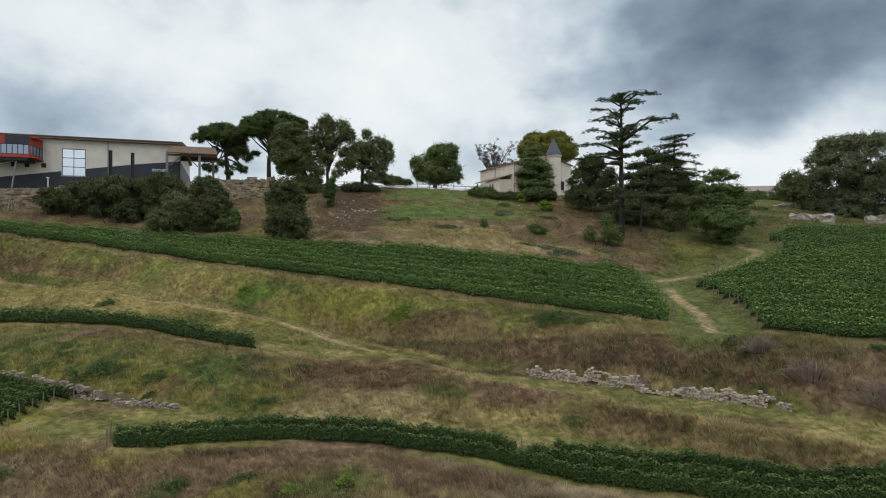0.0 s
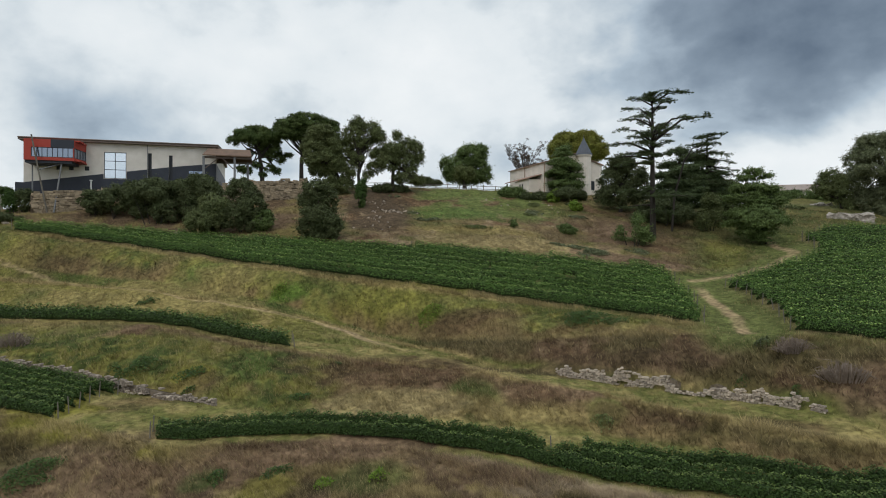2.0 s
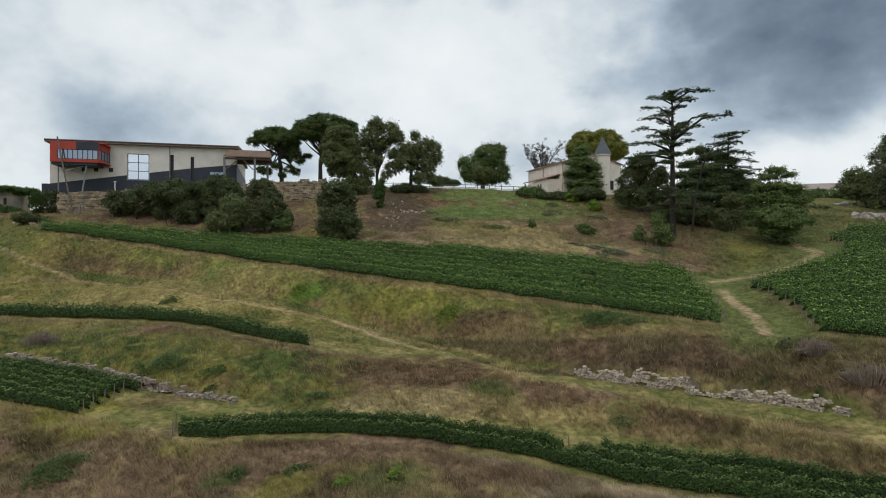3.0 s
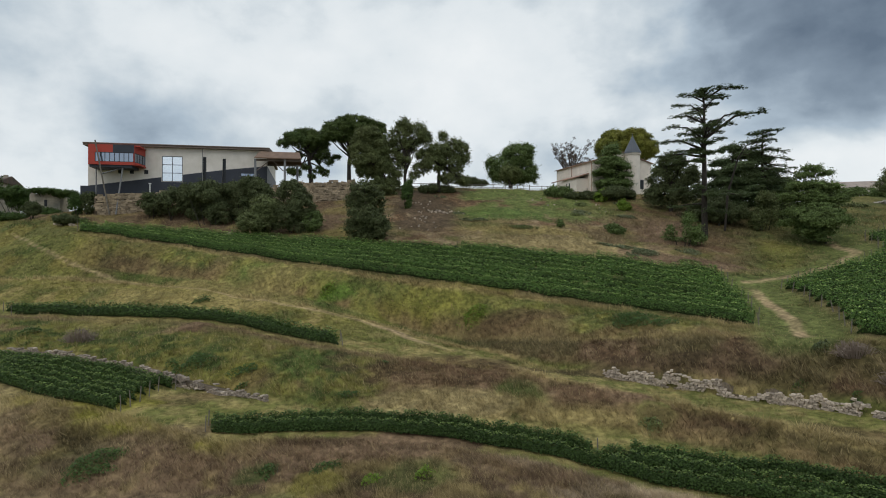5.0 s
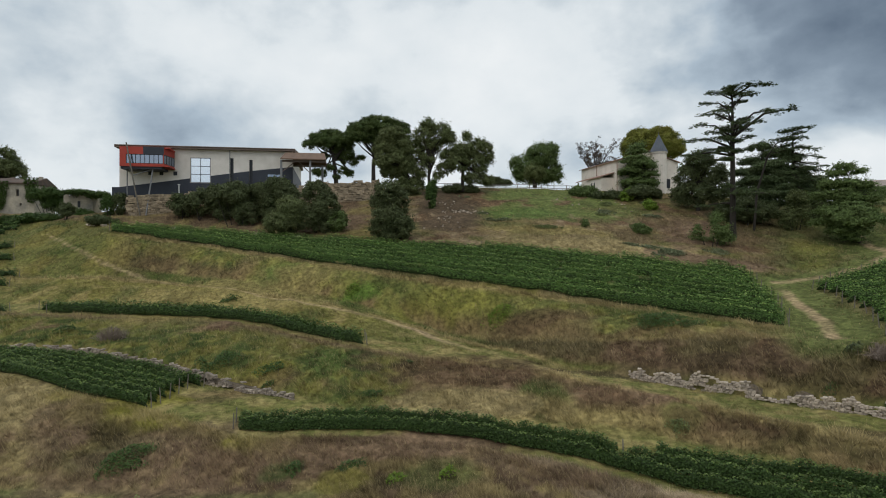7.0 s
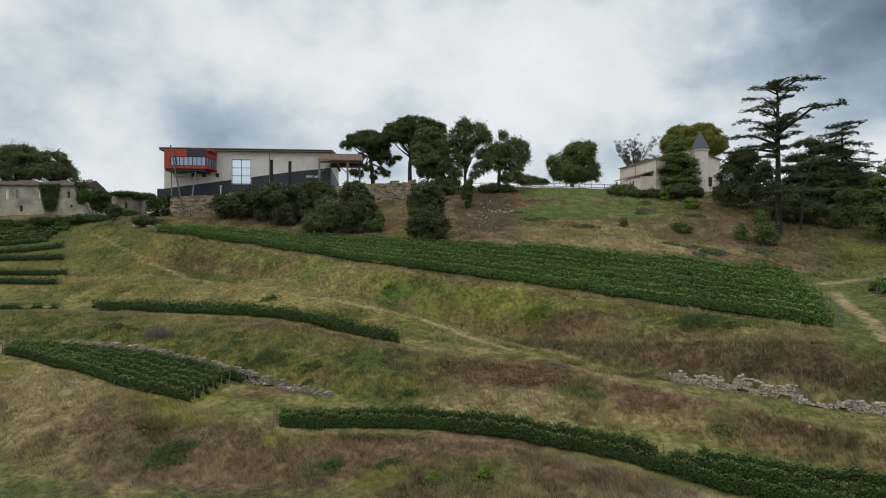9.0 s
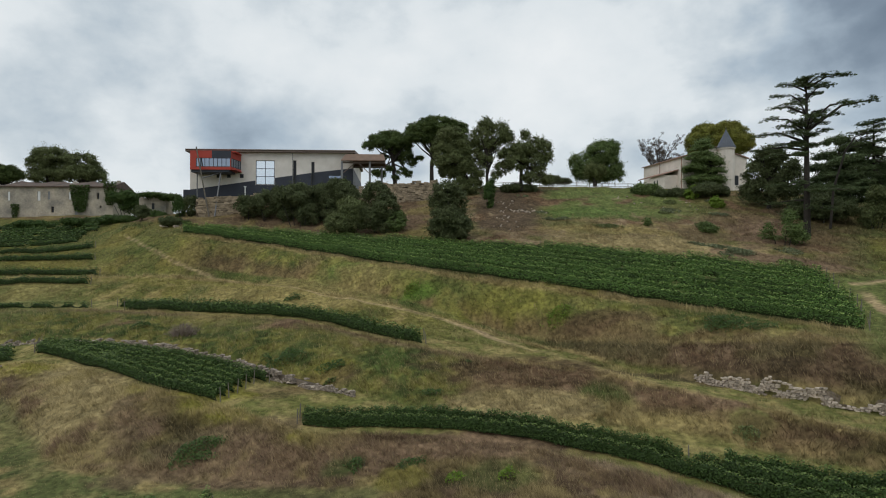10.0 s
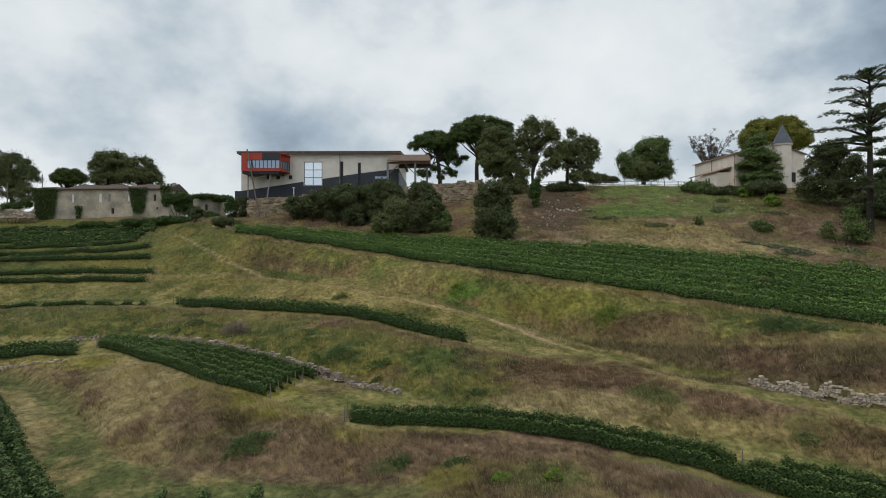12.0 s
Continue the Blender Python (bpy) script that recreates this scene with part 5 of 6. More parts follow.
    lobed("stone_pine", -41.8, 163.5, 8.1, [(0.0, 9.6, 3.3, 1.4), (-1.9, 8.7, 2.0, 1.2), (2.0, 8.8, 2.0, 1.2), (0.1, 8.2, 3.1, 1.0)],
          "pine", "low umbrella pine behind the ruined farmhouse", 31, aspect=0.6)
    lobed("tree", -38.9, 156.7, 8.0, [(0.0, 12.6, 3.7, 2.4), (-2.3, 10.6, 2.0, 2.4), (2.1, 10.6, 3.1, 3.0), (-0.6, 8.6, 3.8, 1.8)],
          "oak", "large round tree behind the ruined roof", 32, style="open")
    lobed("tree", -36.6, 152.4, 8.0, [(-0.4, 11.3, 3.1, 2.3), (1.6, 9.4, 2.5, 2.1), (-1.1, 8.8, 4.3, 1.8), (3.1, 7.8, 1.3, 1.3)],
          "oak", "round browning tree behind the ruined roof", 33, style="open")
    lobed("laurel_bush", -23.9, 96.5, 5.0, [(0.0, 1.9, 2.0, 1.6)],
          "bush", "dense dark laurel bush on the bank below the winery", 100)
    lobed("laurel_bush", -22.3, 94.5, 4.7, [(0.0, 2.5, 2.0, 1.9)],
          "bush", "dense dark laurel bush on the bank below the winery", 101)
    lobed("laurel_bush", -21.0, 93.1, 4.5, [(-0.1, 3.3, 2.0, 2.0), (0.6, 1.4, 1.5, 1.5)],
          "bush", "dense dark laurel bush on the bank below the winery", 102)
    lobed("laurel_bush", -19.5, 89.6, 3.5, [(-0.3, 4.5, 2.6, 1.8), (1.1, 2.2, 1.8, 2.0)],
          "bush", "dense dark laurel bush on the bank below the winery", 103)
    lobed("laurel_bush", -16.5, 89.7, 4.1, [(0.8, 5.4, 1.8, 1.1), (-1.4, 4.2, 2.3, 1.6), (1.6, 4.2, 2.3, 1.5), (-0.3, 2.1, 2.4, 2.0)],
          "bush", "dense dark laurel bush on the bank below the winery", 104)
    lobed("laurel_bush", -15.0, 83.0, 2.1, [(0.2, 3.3, 2.0, 2.1), (-0.9, 1.8, 2.3, 1.5)],
          "oak", "dense dark laurel bush on the bank below the winery", 105)
    lobed("laurel_bush", -12.2, 82.5, 2.4, [(-0.6, 5.6, 1.8, 1.5), (0.5, 3.7, 1.8, 1.8), (-1.4, 2.3, 2.1, 1.8), (1.0, 1.5, 1.7, 1.5)],
          "bush", "dense dark laurel bush on the bank below the winery", 106)
    lobed("laurel_bush", -10.8, 81.8, 2.5, [(0.1, 1.6, 1.2, 1.4)],
          "leafy", "brighter green bush on the bank below the winery", 107)
    lobed("laurel_bush", -28.6, 102.0, 5.3, [(0.0, 1.9, 1.2, 1.8)],
          "bush", "dense dark laurel bush on the bank below the winery", 108)
    lobed("laurel_bush", -29.5, 103.2, 5.4, [(0.0, 1.6, 1.0, 1.6)],
          "ivy", "dense dark laurel bush on the bank below the winery", 109)
    lobed("ivy_mound", -33.4, 125.8, 6.6, [(-0.3, 3.4, 2.3, 1.3), (0.3, 2.1, 1.8, 1.5), (-2.4, 3.4, 1.4, 0.8)],
          "ivy", "thick ivy over a collapsed wall of the ruins", 200)
    lobed("ivy_mound", -34.5, 111.8, 4.5, [(0.0, 0.8, 2.4, 0.7), (2.1, 0.8, 1.7, 0.6)],
          "ivy", "mound of brambles below the ruined farmhouse", 201)
    lobed("ivy_mound", -36.1, 117.5, 4.7, [(0.0, 0.5, 2.4, 0.5), (-2.4, 0.4, 2.0, 0.45)],
          "ivy", "mound of brambles below the ruined farmhouse", 202)
    lobed("ivy_mound", -32.3, 107.6, 4.9, [(-0.3, 1.5, 1.3, 1.0)],
          "bush", "rounded grey-green bush by the outhouse", 203)
    lobed("ivy_mound", -31.3, 117.6, 5.2, [(-0.2, 1.1, 2.1, 0.9)],
          "ivy", "mound of brambles below the ruined farmhouse", 204)
    lobed("ivy_mound", -39.3, 126.6, 4.7, [(0.4, 0.35, 3.0, 0.4), (-2.2, 0.3, 2.3, 0.4)],
          "ivy", "scrub below the ruined farmhouse", 205)
    lobed("ivy_mound", -45.4, 143.6, 5.6, [(-0.4, 3.1, 1.8, 0.9), (1.8, 3.7, 1.1, 1.1)],
          "ivy", "ivy over a low ruined wall", 206)
    lobed("ivy_mound", -31.6, 121.0, 9.7, [(0.0, 0.6, 2.3, 0.3), (2.9, 0.2, 1.9, 0.5)],
          "ivy", "ivy along the top of a ruined wall", 207)
    lobed("ivy_mound", -30.0, 97.7, 3.9, [(-0.4, 0.7, 1.6, 0.5), (1.6, 0.3, 1.3, 0.4)],
          "bush", "low scrub at the head of the footpath", 208)
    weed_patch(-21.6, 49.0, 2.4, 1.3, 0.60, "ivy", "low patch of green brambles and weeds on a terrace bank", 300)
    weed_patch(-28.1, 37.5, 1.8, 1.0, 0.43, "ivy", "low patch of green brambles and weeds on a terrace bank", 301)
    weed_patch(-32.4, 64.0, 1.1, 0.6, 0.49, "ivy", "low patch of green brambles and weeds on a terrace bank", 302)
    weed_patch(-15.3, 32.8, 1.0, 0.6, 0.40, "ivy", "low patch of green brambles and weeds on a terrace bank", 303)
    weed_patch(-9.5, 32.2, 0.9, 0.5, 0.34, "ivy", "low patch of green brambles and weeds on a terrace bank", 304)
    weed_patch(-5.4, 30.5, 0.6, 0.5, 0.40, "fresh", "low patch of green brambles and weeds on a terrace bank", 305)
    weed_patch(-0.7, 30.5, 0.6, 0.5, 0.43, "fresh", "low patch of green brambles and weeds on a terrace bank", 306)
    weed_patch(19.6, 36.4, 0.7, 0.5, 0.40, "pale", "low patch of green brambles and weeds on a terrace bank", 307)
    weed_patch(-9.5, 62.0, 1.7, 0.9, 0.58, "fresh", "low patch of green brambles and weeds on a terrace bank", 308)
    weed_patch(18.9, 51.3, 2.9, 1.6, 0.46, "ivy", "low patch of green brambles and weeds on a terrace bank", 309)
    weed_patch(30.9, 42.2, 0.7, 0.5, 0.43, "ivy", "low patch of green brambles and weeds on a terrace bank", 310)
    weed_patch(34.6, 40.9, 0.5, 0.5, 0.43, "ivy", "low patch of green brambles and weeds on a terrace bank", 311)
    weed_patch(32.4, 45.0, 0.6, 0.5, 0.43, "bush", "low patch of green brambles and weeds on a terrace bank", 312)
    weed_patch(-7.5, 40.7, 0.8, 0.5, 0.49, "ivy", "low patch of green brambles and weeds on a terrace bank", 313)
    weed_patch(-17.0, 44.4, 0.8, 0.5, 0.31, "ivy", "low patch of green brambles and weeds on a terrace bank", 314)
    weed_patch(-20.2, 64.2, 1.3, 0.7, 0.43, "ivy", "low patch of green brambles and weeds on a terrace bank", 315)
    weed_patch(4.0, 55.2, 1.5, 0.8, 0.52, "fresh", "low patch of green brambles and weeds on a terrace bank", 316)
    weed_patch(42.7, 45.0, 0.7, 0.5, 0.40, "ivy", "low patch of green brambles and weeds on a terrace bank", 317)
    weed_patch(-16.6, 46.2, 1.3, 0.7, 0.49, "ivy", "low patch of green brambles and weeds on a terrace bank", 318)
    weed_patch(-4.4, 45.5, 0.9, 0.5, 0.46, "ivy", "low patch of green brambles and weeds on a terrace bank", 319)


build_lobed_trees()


def build_cedars():
    boughs = [(17.2, 4.2, 18.3), (17.6, 2.2, 18.4), (17.6, -1.3, 18.4), (16.9, -2.5, 18.0), (15.3, -3.2, 16.6), (15.9, 2.7, 17.2), (14.2, -3.7, 15.4),
              (12.2, -4.4, 13.8), (11.8, -3.0, 13.2), (10.9, -5.3, 12.2), (10.0, -5.4, 10.4), (9.4, -4.6, 9.3), (10.6, -3.0, 11.0), (12.2, 6.9, 14.9), (12.9, 4.6, 15.4),
              (12.0, 3.2, 13.9), (11.3, 2.0, 12.2), (10.3, 1.7, 10.6), (6.3, -3.8, 6.0), (5.3, 5.2, 4.9), (5.7, 2.4, 5.6), (3.5, 2.4, 3.1), (4.2, -3.6, 3.9)]
    cedar(24.0, 84.0, 18.4, "tall dark cedar with flat open tiers of branches", 18, boughs, trunk=0.40, dense=1.3)
    boughs = [(12.2, 2.1, 12.5), (12.1, -1.8, 12.2), (11.6, 1.1, 12.1), (11.1, -2.6, 11.2), (10.9, 1.7, 11.3), (10.4, -2.1, 10.3), (10.0, 2.9, 9.7), (9.7, -2.9, 9.4), (9.2, 3.2, 8.6), (8.6, -1.8, 8.0), (8.3, 3.8, 7.4), (7.5, 4.4, 6.6), (7.4, 2.6, 6.8), (6.8, -2.2, 6.8), (6.5, 3.3, 5.1), (6.0, 2.0, 4.5), (5.4, 2.9, 3.9)]
    cedar(28.4, 95, 12.6, "second cedar with drooping tiers of branches", 19, boughs, z=EYE_Z + 4.0, hang=0.4, trunk=0.3, dense=1.0)
    rng = np.random.default_rng(96)
    at = spot(26.2, 88.0)
    ob = thing("dead_tree", at, "bare leaning trunk among the cedars", "tree", rz=-radians(26.2))
    bm = bmesh.new()
    tube(bm, [(-1.0, 0, -0.4), (-0.6, 0, 5.0), (0.6, 0, 9.4), (1.6, 0, 11.0), (2.9, 0.2, 11.5)], [0.16, 0.14, 0.10, 0.07, 0.03], 6)
    for _ in range(9):
        a = Vector((0.6, 0, 9.2)).lerp(Vector((2.6, 0.1, 11.4)), rng.uniform())
        tube(bm, [a, a + Vector((rng.normal(0.3, 0.5), rng.normal(0, 0.4), rng.uniform(-0.2, 0.7)))], [0.035, 0.012], 4)
    part("trunk", bm, M["bark"], ob)
    bare_tree(12.8, 127, 12.0, 9.5, "half-bare brown tree behind the house", 13, EYE_Z + 10.5)


build_cedars()


# ---------------------------------------------------------------- stone walls
STONES = []


def stone_meshes():
    rng = np.random.default_rng(2)
    for kind in ("stone", "block"):
        for k in range(5):
            bm = bmesh.new()
            bmesh.ops.create_cube(bm, size=1.0)
            bmesh.ops.bevel(bm, geom=list(bm.edges), offset=0.07, segments=1, affect="EDGES")
            for v in bm.verts:
                v.co += Vector(rng.normal(0, 0.06, 3))
            me = bpy.data.meshes.new(kind)
            bm.to_mesh(me)
            bm.free()
            me.materials.append(M[kind])
            STONES.append(me)


stone_meshes()


def stone_wall(name, label, foot, top, width, course, length, kind, seed, limit=300, ruin=0.0, depth=0.5, overgrown=0.0):
    """A wall of single stones along foot and top lines ((x, y, z) at evenly spaced stations)."""
    rng = np.random.default_rng(seed)
    foot, top = np.asarray(foot, float), np.asarray(top, float)
    seg = np.hypot(*np.diff(foot[:, :2], axis=0).T)
    s = np.concatenate([[0], np.cumsum(seg)])
    total = s[-1]
    g = np.linspace(0, total, max(int(total / 0.8), 4))
    f = np.stack([np.interp(g, s, foot[:, i]) for i in range(3)], 1)
    t = np.stack([np.interp(g, s, top[:, i]) for i in range(3)], 1)
    away = np.gradient(f[:, :2], axis=0)
    away = np.stack([-away[:, 1], away[:, 0]], 1) / np.linalg.norm(away, axis=1, keepdims=True)
    if (away * f[:, :2]).sum() < 0:
        away = -away
    # earth core behind the stones
    a3 = np.concatenate([away, np.zeros((len(g), 1))], 1)
    drop = np.array((0, 0, 0.45))
    V = np.concatenate([f + a3 * 0.06 - np.array((0, 0, 0.4)), t + a3 * 0.06 - drop, t - drop + a3 * depth, f - np.array((0, 0, 0.4)) + a3 * depth])
    n = len(g)
    i = np.arange(n - 1)
    F = np.concatenate([np.stack([i + a * n, i + 1 + a * n, i + 1 + b * n, i + b * n], 1) for a, b in ((0, 1), (1, 2), (2, 3), (3, 0))])
    ob = tagged(link_mesh(name, mesh_np(name, V, F, [M["joint"]])), label, "stone wall", kind="structure")
    metal = [m for m in STONES if m.name.startswith(kind)]
    placed = 0
    rest = []
    q0 = 0.0
    rows = int((np.max(t[:, 2] - f[:, 2]) + 0.38) / course) + 1
    for row in range(rows):
        q = rng.uniform(0, length)
        while q < total:
            ln = length * rng.uniform(0.6, 1.5)
            c = q + ln / 2
            q += ln + 0.02
            if c > total:
                break
            P = [float(np.interp(c, g, f[:, k])) for k in range(3)]
            ztop = float(np.interp(c, g, t[:, 2])) - ruin * rng.uniform(0, 1) * (0.4 + vnoise(np.array(c * 0.7), np.array(seed * 1.0)))
            z = P[2] - 0.38 + (row + 0.5 + rng.normal(0, 0.12)) * course
            if z > ztop or vnoise(np.array(c * 1.3 + seed), np.array(z * 2.2)) < overgrown:
                continue
            ax, ay = float(np.interp(c, g, away[:, 0])), float(np.interp(c, g, away[:, 1]))
            rz = math.atan2(ay, ax) - math.pi / 2
            m = (Matrix.Translation((P[0] - ax * rng.uniform(0.02, 0.07), P[1] - ay * rng.uniform(0.02, 0.07), z))
                 @ Euler((rng.normal(0, 0.05), rng.normal(0, 0.05), rz + rng.normal(0, 0.07))).to_matrix().to_4x4()
                 @ Matrix.Diagonal((ln * 0.98, width * rng.uniform(0.8, 1.2), course * rng.uniform(0.75, 1.25), 1)))
            rest.append((m, metal[rng.integers(len(metal))]))
    pick = set(rng.permutation(len(rest))[:limit].tolist())
    joined = []
    for k, (m, me) in enumerate(rest):
        if k in pick:
            o = link_mesh(kind, me, ob)
            o.matrix_world = m
        else:
            joined.append((m, me))
    if joined:
        vs, fs, base = [], [], 0
        for m, me in joined:
            vs += [m @ v.co for v in me.vertices]
            for p in me.polygons:
                fs.append([base + i for i in p.vertices])
            base += len(me.vertices)
        me = bpy.data.meshes.new("stonework")
        me.from_pydata(vs, [], fs)
        me.materials.append(M[kind])
        o = link_mesh("stonework", me, ob)
        o["kind"] = "stuff"
    return ob


def line_points(line, a0, a1, n, dr=0.0, dz=0.0):
    out = []
    for a in np.linspace(a0, a1, n):
        r, z = at_bearing(line, a)
        out.append(((r + dr) * math.sin(radians(a)), (r + dr) * math.cos(radians(a)), float(z) + dz))
    return out


def build_walls():
    stone_wall("terrace_wall_low", "low dry-stone terrace wall overgrown with grass",
               line_points("first_back", -42, -14.6, 40, -0.9, -0.42), line_points("low_wall_top", -42, -14.6, 40, -0.9, 0.04), 0.3, 0.12, 0.21, "stone", 41, ruin=0.4, depth=0.45, overgrown=0.3)
    foot, top = [], []
    for k, (f, t) in enumerate(zip(line_points("path_edge", 15.6, 36.9, 36, -0.2), line_points("wall_top", 15.6, 36.9, 36, -0.2))):
        foot.append((f[0], f[1], f[2] + 0.30 + 0.10 * math.sin(k * 0.8)))
        broken = 0.16 * math.sin(k * 0.9) + 0.12 * math.sin(k * 2.3 + 1) - (0.5 if k in (29, 30) else 0.0) - 0.10 * max(0, 2 - k) - 0.14 * max(0, k - 32)
        top.append((t[0], t[1], t[2] + 0.08 + broken))
    stone_wall("terrace_wall_upper", "crumbling pale dry-stone wall under brown scrub", foot, top, 0.24, 0.10, 0.20, "stone", 42, ruin=0.45, depth=0.25, overgrown=0.34)
    edge = [(r * math.sin(radians(a)), r * math.cos(radians(a)), EYE_Z + z) for a, r, z in ((-50, 70.0, -10.6), (-46.2, 66.9, -10.25), (-44.5, 65.2, -9.95), (-42.0, 63.4, -9.6))]
    stone_wall("terrace_wall_end", "short low stone edge at the foot of the knoll", [(x, y, z - 0.1) for x, y, z in edge], [(x, y, z + 0.42) for x, y, z in edge],
               0.3, 0.13, 0.24, "stone", 46, 120, 0.25, depth=0.4, overgrown=0.2)


build_walls()


# ---------------------------------------------------------------- winery
def frame12(x, y, z):
    """A place by metres right of, ahead of and above the eye, along the facade's axes."""
    c, s = math.cos(radians(10.64)), math.sin(radians(10.64))
    return Vector((x * c - y * s, x * s + y * c, EYE_Z + z))


def window_part(parent, x0, x1, z0, z1, y, cols, rows, name="window", bar=0.06, label="", glass="glass"):
    """A glazed window facing -y: a frame with bars, and each pane its own mesh."""
    d = 0.06
    bm = bmesh.new()
    ring = []
    for yy in (y - d, y + d):
        for o in (bar / 2, -bar / 2):
            ring.append([bm.verts.new((px, yy, pz)) for px, pz in ((x0 - o, z0 - o), (x1 + o, z0 - o), (x1 + o, z1 + o), (x0 - o, z1 + o))])
    for a, b in ((0, 1), (1, 3), (3, 2), (2, 0)):
        for i in range(4):
            bm.faces.new((ring[a][i], ring[a][(i + 1) % 4], ring[b][(i + 1) % 4], ring[b][i]))
    bmesh.ops.recalc_face_normals(bm, faces=list(bm.faces))
    w = part(name, bm, M["dark"], parent, label)
    for i in range(1, cols):
        x = x0 + (x1 - x0) * i / cols
        part("mullion", boxes((x - bar / 2, x + bar / 2, y - d, y + d, z0 + bar / 2, z1 - bar / 2)), M["dark"], w)
    for j in range(1, rows):
        z = z0 + (z1 - z0) * j / rows
        part("transom", boxes((x0 + bar / 2, x1 - bar / 2, y - d - 0.004, y + d + 0.004, z - bar / 2, z + bar / 2)), M["dark"], w)
    for i in range(cols):
        for j in range(rows):
            a, b = x0 + (x1 - x0) * i / cols + bar / 2, x0 + (x1 - x0) * (i + 1) / cols - bar / 2
            c, e = z0 + (z1 - z0) * j / rows + bar / 2, z0 + (z1 - z0) * (j + 1) / rows - bar / 2
            part("pane", boxes((a, b, y - 0.01, y + 0.01, c, e)), M[glass], w)
    return w


def wall_with_holes(parent, name, x0, x1, z0, z1, y0, y1, holes, mat, top=None, label=""):
    """A wall slab cut into piers and bands so that the openings go through it. top(x): a sloping upper edge."""
    xs = sorted({x0, x1, *[v for h in holes for v in h[:2]]})
    zs = sorted({z0, z1, *[v for h in holes for v in h[2:4]]})
    bm = bmesh.new()
    for a, b in zip(xs, xs[1:]):
        for c, d in zip(zs, zs[1:]):
            if not any(h[0] <= a + 1e-6 and h[1] >= b - 1e-6 and h[2] <= c + 1e-6 and h[3] >= d - 1e-6 for h in holes):
                box(bm, a, b, y0, y1, c, d)
    bmesh.ops.remove_doubles(bm, verts=list(bm.verts), dist=0.0005)
    inner = [f for f in bm.faces if all(len(e.link_faces) > 2 for e in f.edges) and abs(f.normal.y) < 0.5]
    bmesh.ops.delete(bm, geom=[f for f in inner if len([g for g in f.edges[0].link_faces if set(g.verts) == set(f.verts)]) > 1], context="FACES")
    return part(name, bm, mat, parent, label)


def build_winery():
    ob = new("winery")
    ob.matrix_world = Matrix.Translation(frame12(-32.6, 100.0, 9.15)) @ Matrix.Rotation(radians(10.64), 4, "Z")
    tagged(ob, "modern winery with cream walls, dark base and a red projecting room", "building")
    W, H, D = 25.4, 7.0, 22.0

    def slope(x):
        return 0.85 + 3.55 * max(0.0, min(1, x / 24.2))
    win = (10.15, 13.1, 1.7, 5.55)
    slots = [(16.0, 16.5, 0.6, 5.6), (18.85, 19.35, 0.9, 5.4)]
    holes = [win, *slots]
    wall_with_holes(ob, "wall", 0, W, -1.5, H, 0.0, 0.35, holes, M["render"])
    part("side_wall", boxes((0, 0.35, 0.36, D, -1.5, H)), M["render"], ob)
    part("side_wall", boxes((W - 0.35, W, 0.36, D, -1.5, H)), M["render"], ob)
    part("back_wall", boxes((0.36, W - 0.36, D - 0.35, D, -1.5, H)), M["render"], ob)
    # dark base with a rising top edge
    bm = bmesh.new()
    xs = [0.0, win[0] - 0.05, win[1] + 0.05, slots[0][0], slots[0][1], slots[1][0], slots[1][1], W]
    for a, b in ((0, 1), (2, 3), (4, 5), (6, 7)):
        vs = box(bm, xs[a], xs[b], -0.06, -0.004, -1.5, 1.0)
        for v in vs:
            if v.co.z > 0.5:
                v.co.z = slope(v.co.x)
    vs = box(bm, xs[1], xs[2], -0.06, -0.004, -1.5, win[2] - 0.05)
    for a, b in ((3, 4), (5, 6)):
        box(bm, xs[a], xs[b], -0.06, -0.004, -1.5, 0.6)
    box(bm, W + 0.004, W + 0.06, -0.06, D, -1.5, 4.45)
    part("dark_base", bm, M["slate"], ob, "dark slate-grey cladding with a rising upper edge")
    window_part(ob, win[0] + 0.05, win[1] - 0.05, win[2] + 0.05, win[3] - 0.05, 0.12, 2, 3, bar=0.07, label="large square window that mirrors the sky")
    for a, b, c, d in slots:
        window_part(ob, a + 0.03, b - 0.03, c + 0.03, d - 0.03, 0.2, 1, 4, bar=0.05, glass="dark")
    for x in (10.3, 11.6, 12.9):
        part("vent", boxes((x, x + 0.35, -0.12, -0.062, 0.1, 0.5)), M["dark"], ob)
    window_part(ob, 21.6, 23.6, 2.75, 3.2, -0.09, 3, 1, bar=0.05, glass="tinted")
    # low annex
    part("annex", boxes((-1.05, -0.004, 0.0, 6.0, -1.5, 0.85), bevel=0.03), M["slate"], ob)
    # roof with a brown edge and a gutter pipe
    bm = bmesh.new()
    prof = [(-0.7, H - 0.22), (-0.7, H + 0.2), (D / 2, H + 1.3), (D + 0.6, H + 0.2), (D + 0.6, H - 0.22)]
    v0 = [bm.verts.new((-0.5, y, z)) for y, z in prof]
    v1 = [bm.verts.new((W + 0.4, y, z)) for y, z in prof]
    for i in range(5):
        bm.faces.new((v0[i], v0[(i + 1) % 5], v1[(i + 1) % 5], v1[i]))
    bm.faces.new(v0), bm.faces.new(v1)
    roof = part("roof", bm, M["fascia"], ob, "low brown roof with a deep eave")
    bm = bmesh.new()
    tube(bm, [(-0.5, -0.76, H + 0.1), (W + 0.4, -0.76, H + 0.1)], [0.08, 0.08], 8)
    part("gutter", bm, M["fascia"], roof)
    bm = bmesh.new()
    tube(bm, [(15.95, -0.1, H - 0.05), (15.95, -0.1, 0.4)], [0.05, 0.05], 7)
    part("downpipe", bm, M["metal"], ob)
    # red projecting room
    x0, x1, y0, z0, z1 = 1.17, 7.75, -3.6, 3.57, 6.45
    xm = 7.25
    bm = bmesh.new()
